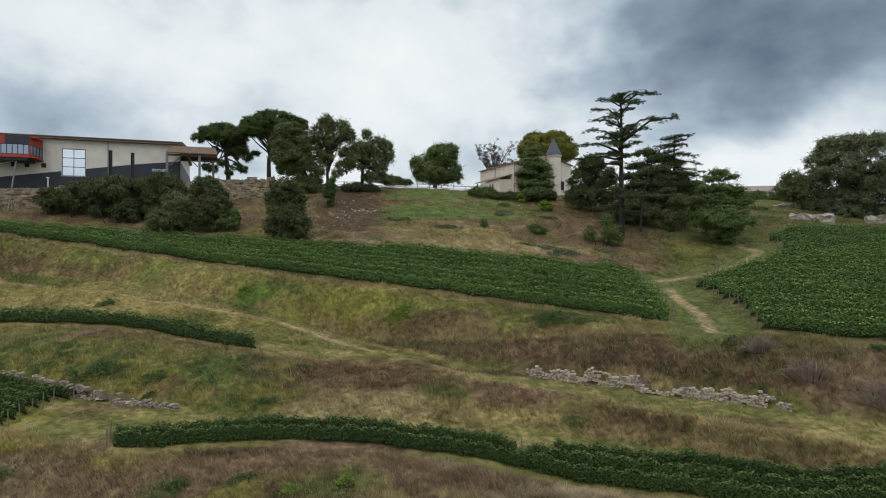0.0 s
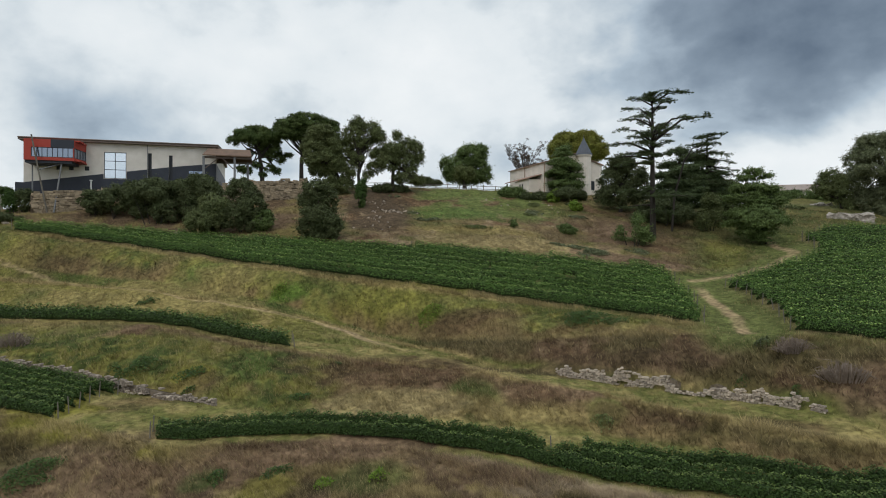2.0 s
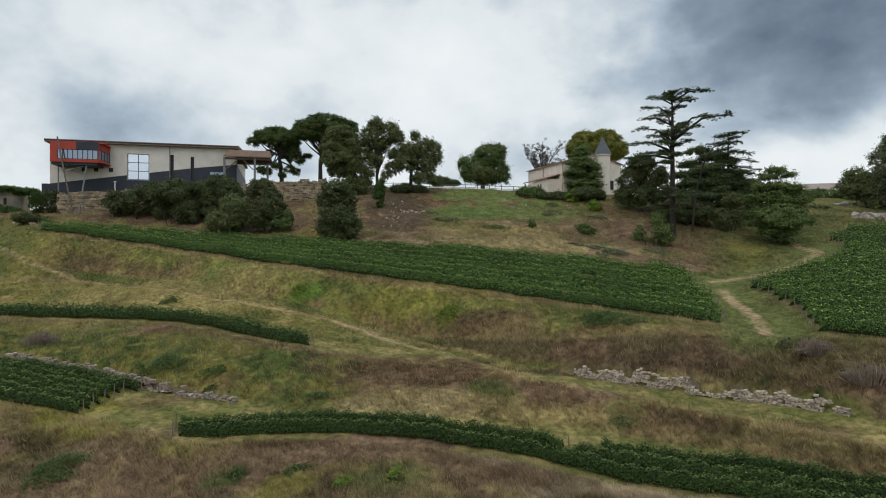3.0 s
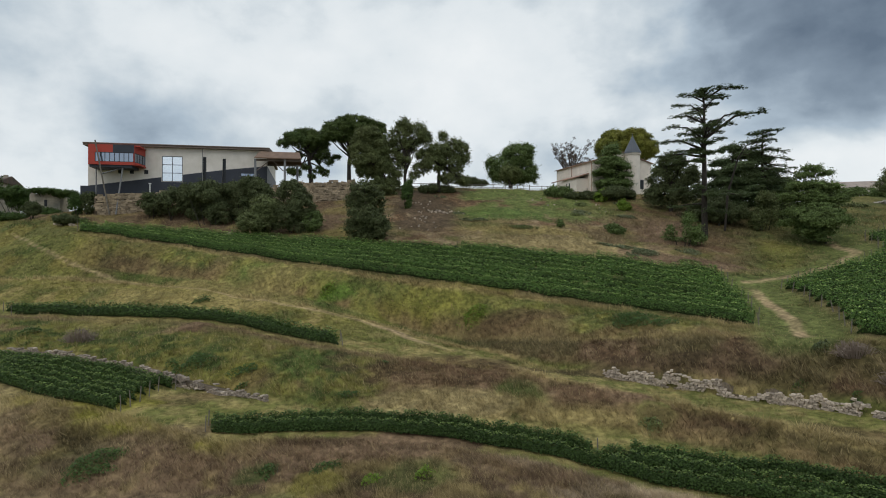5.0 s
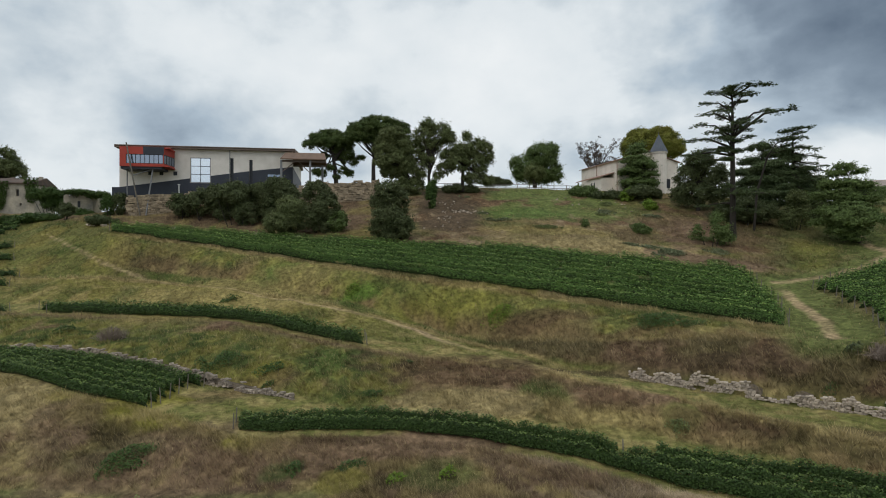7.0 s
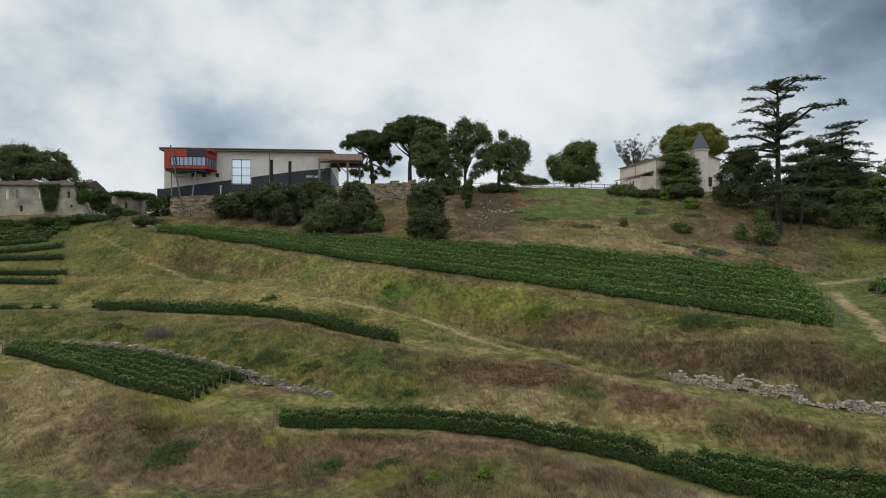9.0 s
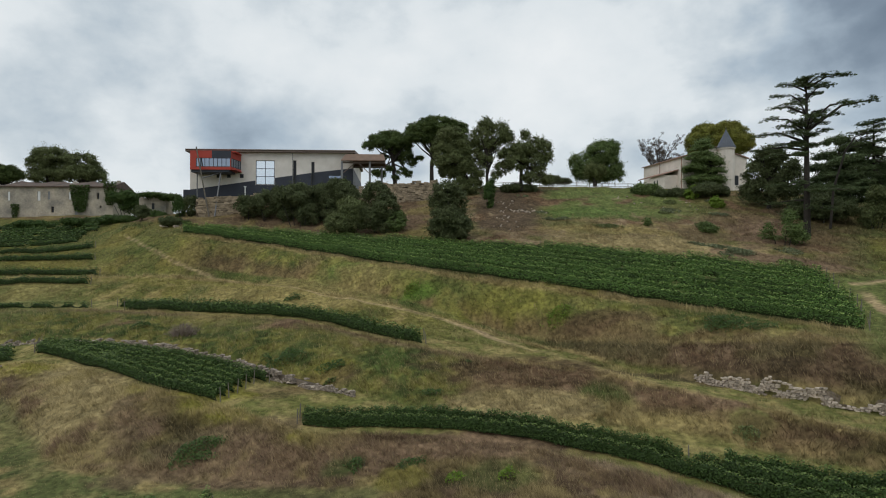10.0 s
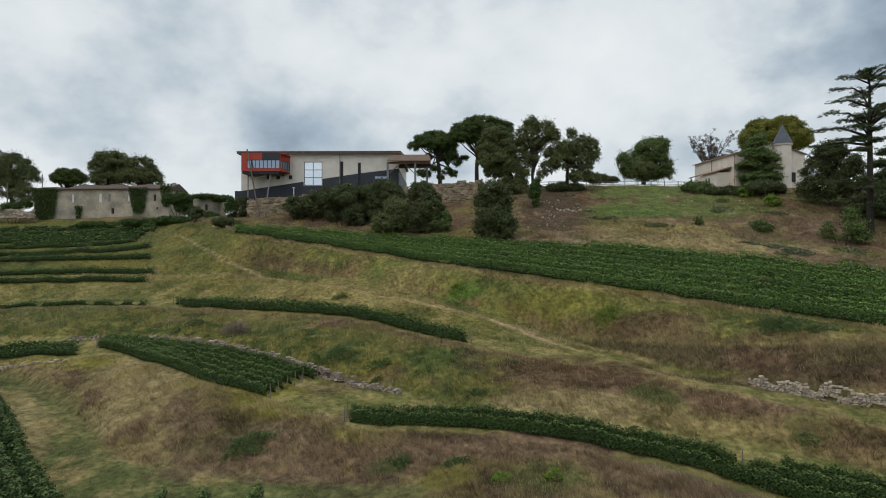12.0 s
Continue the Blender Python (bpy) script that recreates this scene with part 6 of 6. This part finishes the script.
    wx0, wx1, wz0, wz1 = 2.05, xm - 0.1, 4.0, 5.35
    for d in ((x0, xm, y0, y0 + 0.25, z0, wz0), (x0, wx0, y0, y0 + 0.25, wz0, wz1), (wx1, xm, y0, y0 + 0.25, wz0, wz1), (x0, 4.4, y0, y0 + 0.25, wz1, z1),
              (x0, x0 + 0.25, y0 + 0.26, 0, z0, z1), (x0, x1 + 0.2, y0 + 0.26, -0.01, z1 - 0.2, z1 - 0.01), (x0, x1 + 0.2, y0 + 0.26, -0.01, z0 - 0.0, z0 + 0.2)):
        box(bm, *d)
    room = part("red_room", bm, M["red"], ob, "red rendered room jutting out over the slope")
    part("dark_panel", boxes((4.404, xm, y0, y0 + 0.25, wz1 + 0.004, z1)), M["slate"], room, "dark panel over the ribbon window")
    window_part(room, wx0 + 0.03, wx1 - 0.03, wz0 + 0.03, wz1 - 0.03, y0 + 0.1, 8, 1, bar=0.07, glass="tinted")
    # slanting side of the room
    bm = bmesh.new()
    for c, d in ((z0, wz0), (wz1, z1)):
        vs = box(bm, 0, 1, 0, 0.2, c, d)
        for v in vs:
            u = v.co.x
            v.co.x, v.co.y = xm + 0.004 + (0.6 * u) - v.co.y * 0.95, y0 + 3.59 * u + v.co.y * 0.2
    part("slanting_side", bm, M["red"], room)
    win_side = window_part(room, 0.1, 3.6, wz0 + 0.03, wz1 - 0.03, 0.0, 4, 1, bar=0.07, glass="tinted")
    for o in (win_side, *win_side.children):
        if o is win_side:
            o.matrix_basis = Matrix.Translation((xm - 0.05, y0 + 0.06, 0)) @ Matrix.Rotation(math.atan2(3.59, 0.6), 4, "Z")
    part("soffit", boxes((x0 + 0.1, x1 - 0.8, y0 + 0.2, -0.02, z0 - 0.35, z0 - 0.004)), M["slate"], room)
    for x in (4.1, 5.7, 7.7):
        part("small_window", boxes((x, x + 0.55, -0.05, -0.004, 2.75, 3.35)), M["dark"], ob)
    # slanting posts under the room
    for name, a, b, r in (("leaning_mast", (2.3, -4.3, 6.9), (4.1, -4.0, -3.6), 0.10), ("leaning_post", (5.6, -3.0, 3.5), (4.9, -3.9, -3.6), 0.11),
                          ("post", (1.6, -1.6, 3.6), (1.6, -1.6, -0.6), 0.09), ("brace", (5.6, -2.6, 3.3), (3.1, -4.0, 2.2), 0.08)):
        bm = bmesh.new()
        tube(bm, [b, a], [r, r], 10)
        part(name, bm, M["post"] if name == "leaning_mast" else M["metal"], ob)
    return ob


def build_pavilion():
    ob = new("canopy")
    ob.matrix_world = Matrix.Translation(frame12(-8.6, 96.5, 9.2)) @ Matrix.Rotation(radians(10.64), 4, "Z")
    tagged(ob, "open canopy with a brown tiled roof beside the winery", "canopy")
    bm = bmesh.new()
    prof = [(-0.6, 4.95), (-0.6, 5.1), (2.6, 6.5), (5.8, 5.1), (5.8, 4.95), (2.6, 6.3)]
    v0 = [bm.verts.new((-0.1 + 0.5 * (z > 6), y, z)) for y, z in prof]
    v1 = [bm.verts.new((6.7 - 0.3 * (z > 6), y, z)) for y, z in prof]
    for i in range(6):
        bm.faces.new((v0[i], v0[(i + 1) % 6], v1[(i + 1) % 6], v1[i]))
    bm.faces.new(v0), bm.faces.new(v1)
    part("roof", bm, M["brownroof"], ob, "brown tiled roof")
    for x, y in ((0.0, 0.0), (4.3, -0.1), (0.3, 5.2), (6.0, 5.2)):
        part("post", boxes((x - 0.16, x + 0.16, y - 0.16, y + 0.16, -1.5, 4.94), bevel=0.02), M["metal"], ob)
    part("beam", boxes((0.0, 6.6, -0.12, 0.12, 4.66, 4.94)), M["fascia"], ob)
    part("beam", boxes((0.0, 6.6, 5.1, 5.3, 4.66, 4.94)), M["fascia"], ob)
    for a, b in (((0.2, 0, 3.2), (2.0, 0, 4.66)), ((4.1, 0, 3.2), (2.6, 0, 4.66))):
        bm = bmesh.new()
        tube(bm, [a, b], [0.07, 0.07], 6)
        part("brace", bm, M["fascia"], ob)


def build_retaining_wall():
    foot, top = [], []
    for u in np.linspace(0, 1, 12):
        x = -30.6 + 36.6 * u
        y = 96.4 + 1.5 * u - 3.0 * max(0.0, min(1.0, (u - 0.62) / 0.15))
        foot.append(tuple(frame12(x, y, 5.2 + 1.8 * u)))
        top.append(tuple(frame12(x, y, 8.45 + 2.75 * u)))
    stone_wall("retaining_wall", "retaining wall of big pale limestone blocks below the winery", foot, top, 0.5, 0.30, 0.6, "block", 43, 300, 0.3, depth=3.0)


build_winery()
build_pavilion()
build_retaining_wall()


# ---------------------------------------------------------------- pale house with the turret
def tiled_roof(parent, x0, x1, y0, y1, zb, rise, mat, along="y", over=0.3):
    bm = bmesh.new()
    t = 0.12
    if along == "y":
        xm = (x0 + x1) / 2
        prof = [(x0 - over, zb - 0.1), (x0 - over, zb - 0.1 + t), (xm, zb + rise + t), (x1 + over, zb - 0.1 + t), (x1 + over, zb - 0.1), (xm, zb + rise)]
        v0 = [bm.verts.new((x, y0 - over, z)) for x, z in prof]
        v1 = [bm.verts.new((x, y1 + over, z)) for x, z in prof]
    else:
        ym = (y0 + y1) / 2
        prof = [(y0 - over, zb - 0.1), (y0 - over, zb - 0.1 + t), (ym, zb + rise + t), (y1 + over, zb - 0.1 + t), (y1 + over, zb - 0.1), (ym, zb + rise)]
        v0 = [bm.verts.new((x0 - over, y, z)) for y, z in prof]
        v1 = [bm.verts.new((x1 + over, y, z)) for y, z in prof]
    for i in range(6):
        bm.faces.new((v0[i], v0[(i + 1) % 6], v1[(i + 1) % 6], v1[i]))
    bm.faces.new(v0), bm.faces.new(v1)
    return part("roof", bm, mat, parent)


def build_house():
    ob = new("country_house")
    ob.matrix_world = Matrix.Translation((26.3, 100.0, EYE_Z + 9.6)) @ Matrix.Rotation(radians(15.8), 4, "Z")
    tagged(ob, "pale plastered country house with a clay-tiled roof", "house")
    W, D, H = 11.0, 12.6, 5.3
    part("wall", boxes((0, 0.4, 0, D, -2.5, H), (0.404, W - 0.404, 0, 0.4, -2.5, H), (W - 0.4, W, 0, D, -2.5, H), (0.404, W - 0.404, D - 0.4, D, -2.5, H)), M["plaster"], ob)
    for y in (0.0, D - 0.3):
        bm = bmesh.new()
        a = [bm.verts.new((x, y + d, z)) for d in (0, 0.3) for x, z in ((0.1, H), (W - 0.1, H), (W / 2, H + 1.55))]
        bm.faces.new(a[:3]), bm.faces.new(a[3:][::-1])
        for i in range(3):
            bm.faces.new((a[i], a[(i + 1) % 3], a[3 + (i + 1) % 3], a[3 + i]))
        part("gable", bm, M["plaster"], ob)
    tiled_roof(ob, 0, W, 0, D, H, 1.6, M["tile"])
    # lean-to along the side
    le = part("lean_to", boxes((-2.2, -0.004, 1.5, 6.5, -2.5, 2.6)), M["plaster"], ob, "white lean-to with a sloping roof")
    bm = bmesh.new()
    vs = box(bm, -2.5, -0.004, 1.2, 9.8, 2.6, 2.75)
    for v in vs:
        if v.co.x > -1:
            v.co.z += 0.75
    part("lean_to_roof", bm, M["tile"], le)
    for y in (3.6, 4.5):
        part("window", boxes((-2.24, -2.196, y, y + 0.35, 0.9, 2.0)), M["dark"], le)
    part("porch_post", boxes((-2.2, -2.05, 9.5, 9.65, -2.5, 2.6)), M["post"], le)
    for y in (0.25, 6.9):
        bm = bmesh.new()
        tube(bm, [(-0.08, y, -1.5), (-0.08, y, H - 0.1)], [0.06, 0.06], 6)
        part("downpipe", bm, M["tile"], ob)
    # front openings and turret
    for x in (1.6, 4.0, 8.6):
        part("shutter_window", boxes((x, x + 0.9, -0.05, -0.004, 1.0, 2.5)), M["dark"], ob)
    tur = part("turret", bmesh_cyl(7.0, -0.6, 1.2, -2.5, 6.45, 20), M["plaster"], ob, "round plastered turret")
    part("cornice", bmesh_cyl(7.0, -0.6, 1.36, 6.454, 6.7, 20), M["plaster"], tur)
    bm = bmesh.new()
    bmesh.ops.create_cone(bm, cap_ends=True, segments=20, radius1=1.45, radius2=0.03, depth=2.9, matrix=Matrix.Translation((7.0, -0.6, 6.704 + 1.45)))
    part("cone_roof", bm, M["coneslate"], tur, "blue-grey slate cone roof")
    bm = bmesh.new()
    tube(bm, [(7.0, -0.6, 9.5), (7.0, -0.6, 10.1)], [0.04, 0.015], 6)
    part("finial", bm, M["metal"], tur)


def bmesh_cyl(x, y, r, z0, z1, seg):
    bm = bmesh.new()
    bmesh.ops.create_cone(bm, cap_ends=True, segments=seg, radius1=r, radius2=r, depth=z1 - z0, matrix=Matrix.Translation((x, y, (z0 + z1) / 2)))
    return bm


build_house()


# ---------------------------------------------------------------- ruined farmhouse
def build_ruin():
    S = 120 / 1095
    ob = new("ruined_farmhouse")
    ob.matrix_world = Matrix.Translation(frame12((60 - 784) * S, 120.0, (447.5 - 388) * S)) @ Matrix.Rotation(radians(10.64), 4, "Z")
    tagged(ob, "long abandoned stone farmhouse with a sagging tiled roof and ivy", "house")
    W, H, D = 26.2, 5.9, 8.0

    def X(px):
        return (px - 60) * S

    def Zp(py):
        return (388 - py) * S
    wins = [(X(127), X(131), Zp(358), Zp(343)), (X(175), X(180), Zp(358), Zp(342)), (X(192), X(196), Zp(356), Zp(342)), (X(226), X(230), Zp(356), Zp(343)),
            (X(272), X(276), Zp(355), Zp(344)), (X(197), X(202), Zp(378), Zp(368)), (X(236), X(241), Zp(382), Zp(368)), (X(277), X(280), Zp(370), Zp(366))]
    wall_with_holes(ob, "wall", 0, W, -2.0, H, 0, 0.5, wins, M["oldwall"])
    part("back_wall", boxes((0, W, D - 0.5, D, -2.0, H)), M["oldwall"], ob)
    part("side_wall", boxes((0, 0.5, 0.504, D - 0.504, -2, H)), M["oldwall"], ob)
    part("side_wall", boxes((W - 0.5, W, 0.504, D - 0.504, -2, H)), M["oldwall"], ob)
    for i, (a, b, c, d) in enumerate(wins):
        if i in (0, 1, 2, 3, 6):
            part("shutter", boxes((a + 0.02, b - 0.02, 0.08, 0.14, c + 0.02, d - 0.02)), M["metal"] if i in (2, 6) else M["white"], ob, "faded closed shutter")
        else:
            # dark panel in the hole stands in for the unlit room behind
            part("dark_opening", boxes((a, b, 0.4, 0.45, c, d)), M["dark"], ob)
    bm = bmesh.new()
    n = 24
    rows = []
    for i in range(n + 1):
        x = -0.3 + (W + 0.6) * i / n
        sag = 0.14 * math.sin(i * 1.1) + 0.10 * math.sin(i * 2.7 + 1)
        step = -0.5 if x < 7.5 else 0.0
        rows.append([bm.verts.new(p) for p in ((x, -0.4, H - 0.1), (x, -0.4, H + 0.08), (x, D / 2, H + 1.25 + sag + step), (x, D + 0.4, H + 0.08), (x, D + 0.4, H - 0.1))])
    for a, b in zip(rows, rows[1:]):
        for k in range(5):
            bm.faces.new((a[k], a[(k + 1) % 5], b[(k + 1) % 5], b[k]))
    bm.faces.new(rows[0]), bm.faces.new(rows[-1])
    part("roof", bm, M["oldtile"], ob, "sagging weathered tile roof")
    for px, z in ((120, 6.2), (224, 7.2), (297, 7.4)):
        part("chimney", boxes((X(px) - 0.3, X(px) + 0.3, 2.6, 3.2, H - 0.2, z), bevel=0.03), M["oldwall"], ob)
    # ivy curtains
    rng = np.random.default_rng(50)
    for x0, x1, z0, z1, nm in ((X(58), X(104), -0.8, H + 0.2, "ivy"), (X(229), X(262), 1.2, H + 0.3, "ivy"), (X(134), X(147), 0.0, 2.6, "ivy"), (X(284), X(306), 2.5, H + 1.0, "ivy")):
        w, h = x1 - x0, z1 - z0
        n = int(w * h * 120)
        u, v = rng.uniform(-1, 1, n), rng.uniform(0, 1, n)
        narrow = 0.35 + 0.65 * np.sqrt(v) if nm == "ivy" and w < 6 else 0.8 + 0.2 * v
        keep = np.abs(u) < narrow + rng.normal(0, 0.06, n)
        c = np.stack([(x0 + x1) / 2 + u * w / 2, -0.05 - rng.uniform(0, 0.5, n), z0 + v * h], 1)[keep]
        V, F = leaf_quads(rng, c, 0.26)
        link_mesh("ivy", mesh_np("ivy", V, F, [M["ivy"]]), ob, "curtain of green ivy")
    # annex
    an = new("ruined_outhouse")
    S2 = 114 / 1095
    an.matrix_world = Matrix.Translation(frame12((345 - 784) * S2, 114.0, (447.5 - 378) * S2)) @ Matrix.Rotation(radians(10.64), 4, "Z")
    tagged(an, "small roofless stone outhouse with a ragged top", "outhouse")
    bm = bmesh.new()
    k = 10
    prev = None
    for i in range(k + 1):
        x = -0.3 + 4.6 * i / k
        t = 3.0 + 0.25 * math.sin(i * 1.9) - 0.5 * abs(i / k - 0.45) * 2
        cur = [bm.verts.new(p) for p in ((x, 0, -2.5), (x, 0, t), (x, 0.5, t), (x, 0.5, -2.5))]
        if prev:
            for j in range(4):
                bm.faces.new((prev[j], prev[(j + 1) % 4], cur[(j + 1) % 4], cur[j]))
        else:
            bm.faces.new(cur)
        prev = cur
    bm.faces.new(prev[::-1])
    part("wall", bm, M["oldwall"], an)
    part("side_wall", boxes((3.8, 4.3, 0.51, 4.0, -2.5, 2.4)), M["oldwall"], an)
    # dark plate on the solid wall imitates the shade of a hole
    part("opening", boxes((1.9, 2.35, -0.03, -0.004, 0.6, 1.7)), M["dark"], an)


build_ruin()


# ---------------------------------------------------------------- small things on the hill
def ground_at(x, y):
    return float(height(np.array([x]), np.array([y]))[0])


def build_fence():
    ob = new("rail_fence")
    tagged(ob, "low wooden rail fence along the edge of the plateau", "fence")
    n = 12
    pts = []
    for i in range(n + 1):
        az = -2.0 + 13.3 * i / n
        r = float(at_bearing("hill_top", az)[0]) + 2.5
        x, y = r * math.sin(radians(az)), r * math.cos(radians(az))
        pts.append(Vector((x, y, ground_at(x, y))))
    for p in pts:
        bm = bmesh.new()
        tube(bm, [p - Vector((0, 0, 0.3)), p + Vector((0, 0, 1.05))], [0.07, 0.06], 6)
        part("post", bm, M["post"], ob)
    for a, b in zip(pts, pts[1:]):
        for h in (0.5, 0.95):
            bm = bmesh.new()
            tube(bm, [a + Vector((0, -0.08, h)), b + Vector((0, -0.08, h))], [0.045, 0.045], 5)
            part("rail", bm, M["post"], ob)


def build_rubble():
    rng = np.random.default_rng(61)
    ob = new("rubble")
    tagged(ob, "scattered pale rubble stones on the bare slope", "rubble")
    metal = [m for m in STONES if m.name.startswith("stone")]
    for k in range(90):
        if k < 45:
            az, r = rng.normal(0.9, 0.8), rng.normal(86.5, 0.5)
        elif k < 75:
            az, r = rng.normal(-0.4, 1.1), rng.uniform(79, 93)
        else:
            az, r = rng.uniform(9, 16), rng.uniform(90, 96)
        p = spot(az, r)
        s = rng.uniform(0.07, 0.22)
        o = link_mesh("stone", metal[k % 5], ob)
        o.matrix_world = (Matrix.Translation(p + Vector((0, 0, s * 0.25))) @ Euler(rng.uniform(-0.5, 0.5, 3)).to_matrix().to_4x4()
                          @ Matrix.Diagonal((s * rng.uniform(0.8, 1.6), s, s * 0.8, 1)))


def rock(az, r, up, wide, high, deep, label, seed):
    """A pale broken rock face: a block carved by noise."""
    bm = bmesh.new()
    bmesh.ops.create_cube(bm, size=1.0)
    bmesh.ops.subdivide_edges(bm, edges=list(bm.edges), cuts=7, use_grid_fill=True)
    for v in bm.verts:
        p = Vector((v.co.x * wide, v.co.y * deep, v.co.z * high))
        q = p * 1.7 + Vector((seed * 3.1, 0, 0))
        p += Vector(noise.noise_vector(q)) * 0.40 + Vector(noise.noise_vector(q * 3)) * 0.26
        if v.co.z > 0.1:
            p.z -= 1.1 * high * abs(noise.noise(Vector((p.x * 1.5, seed, 0)))) * (0.6 + 0.8 * abs(noise.noise(Vector((p.x * 5, p.y * 3, seed)))))
        v.co = p + Vector((0, 0, high * 0.4))
    me = bpy.data.meshes.new("rock_face")
    bm.to_mesh(me)
    bm.free()
    me.materials.append(M["chalk"])
    ob = link_mesh("rock_face", me)
    x, y = r * math.sin(radians(az)), r * math.cos(radians(az))
    ob.matrix_world = Matrix.Translation((x, y, EYE_Z + up)) @ Matrix.Rotation(-radians(az), 4, "Z")
    tagged(ob, label, "rock")


def dead_shrub(az, r, wide, high, label, seed):
    rng = np.random.default_rng(seed)
    at = spot(az, r)
    ob = thing("dead_shrub", at, label, "bush")
    bm = bmesh.new()
    for _ in range(190):
        x, y = rng.uniform(-1, 1) * wide / 2, rng.uniform(-1, 1) * wide / 3
        h = high * rng.uniform(0.4, 1.0) * math.sqrt(max(0.05, 1 - (2 * x / wide) ** 2))
        e = Vector((x + rng.normal(0, 0.3), y + rng.normal(0, 0.3), h * rng.uniform(0.3, 1.0)))
        tube(bm, [(x * 0.7, y * 0.7, -0.1), (x, y, h * 0.9), e], [0.022, 0.016, 0.008], 4)
    part("dead_wood", bm, M["straw_twig"], ob)


def far_house(az, r, up, wide, label):
    ob = thing("far_house", (r * math.sin(radians(az)), r * math.cos(radians(az)), EYE_Z + up), label, "house", rz=-radians(az) + 0.3)
    part("wall", boxes((-wide / 2, wide / 2, 0, 7, -4, 2.2)), M["plaster"], ob)
    tiled_roof(ob, -wide / 2, wide / 2, 0, 7, 2.2, 1.3, M["palertile"], along="x")
    for x in (-wide * 0.25, wide * 0.2):
        part("window", boxes((x, x + 0.9, -0.05, -0.004, 0.2, 1.5)), M["dark"], ob)


def pole(name, p, high, r, label, category, mat="post"):
    ob = thing(name, p, label, category)
    bm = bmesh.new()
    tube(bm, [(0, 0, -0.4), (0, 0, high)], [r, r * 0.8], 8)
    part("shaft", bm, M[mat], ob)
    return ob


def build_small_things():
    build_fence()
    build_rubble()
    rock(38.6, 104.0, 3.9, 5.4, 1.7, 2.0, "pale limestone rock face at the top of the vineyard", 1)
    rock(43.2, 110.0, 3.8, 4.0, 1.6, 2.0, "pale limestone rock face under the oak", 2)
    rock(36.6, 118.0, 6.6, 3.2, 1.5, 2.0, "small pale rock bank beside the hedge", 3)
    rock(-34.5, 121.0, 5.2, 3.2, 1.3, 1.6, "pale heap of rock at the head of the path", 4)
    rock(-36.0, 124.0, 5.2, 1.8, 0.9, 1.2, "pale heap of rock below the ruins", 5)
    dead_shrub(-29.1, 59.5, 2.6, 1.3, "grey dead shrub on the grassy bank", 81)
    dead_shrub(38.0, 41.6, 2.6, 1.2, "bleached dead brambles above the stone wall", 82)
    dead_shrub(43.0, 41.4, 3.4, 1.3, "bleached dead brambles above the stone wall", 83)
    dead_shrub(34.6, 44.0, 2.2, 1.0, "bleached dead brambles above the stone wall", 84)
    far_house(33.9, 165, 12.2, 11, "distant low house with a tiled roof")
    far_house(35.0, 190, 14.8, 12, "distant pale house with a tiled roof")
    lobed("hedge", 35.2, 124, 8.2, [(-4.0, 1.2, 3.0, 1.5), (0.0, 1.2, 3.2, 1.5), (4.0, 1.0, 3.0, 1.4)], "leafy", "long green hedge behind the vineyard track", 91)
    lobed("hedge", 33.0, 112, 5.4, [(-3.0, 0.8, 3.0, 1.2), (2.0, 0.8, 3.4, 1.2)], "oak", "low hedge on the bank above the track", 92)
    lamp = pole("path_lamp", frame12((520 - 784) * 0.0895, 98.0, 8.7), 1.5, 0.10, "white bollard lamp in front of the winery", "lamp", "white")
    part("head", boxes((-0.16, 0.16, -0.16, 0.16, 1.504, 1.66), bevel=0.03), M["white"], lamp)
    pole("utility_pole", frame12(-84.5, 120.0, 7.4), 6.2, 0.13, "weathered wooden pole beside the ruins", "pole")
    pole("utility_pole", frame12(-79.0, 122.0, 11.0), 4.6, 0.10, "weathered wooden pole behind the ruins", "pole")
    stone_wall("rubble_line", "low line of tumbled stones at the top of the vineyard", line_points("vine_back", -31, -13, 24, 0.6, 0.0),
               line_points("vine_back", -31, -13, 24, 0.6, 0.55), 0.4, 0.2, 0.4, "stone", 44, 120, 0.6, depth=0.4)
    foot = [tuple(frame12((px - 784) * 0.1069, 117.0, 7.0)) for px in np.linspace(-30, 62, 8)]
    top = [tuple(frame12((px - 784) * 0.1069, 117.0, 8.6 + 0.3 * math.sin(px))) for px in np.linspace(-30, 62, 8)]
    stone_wall("ruined_wall", "crumbling low stone wall beside the ruined farmhouse", foot, top, 0.5, 0.25, 0.4, "stone", 45, 150, 0.5, depth=0.5)


build_small_things()
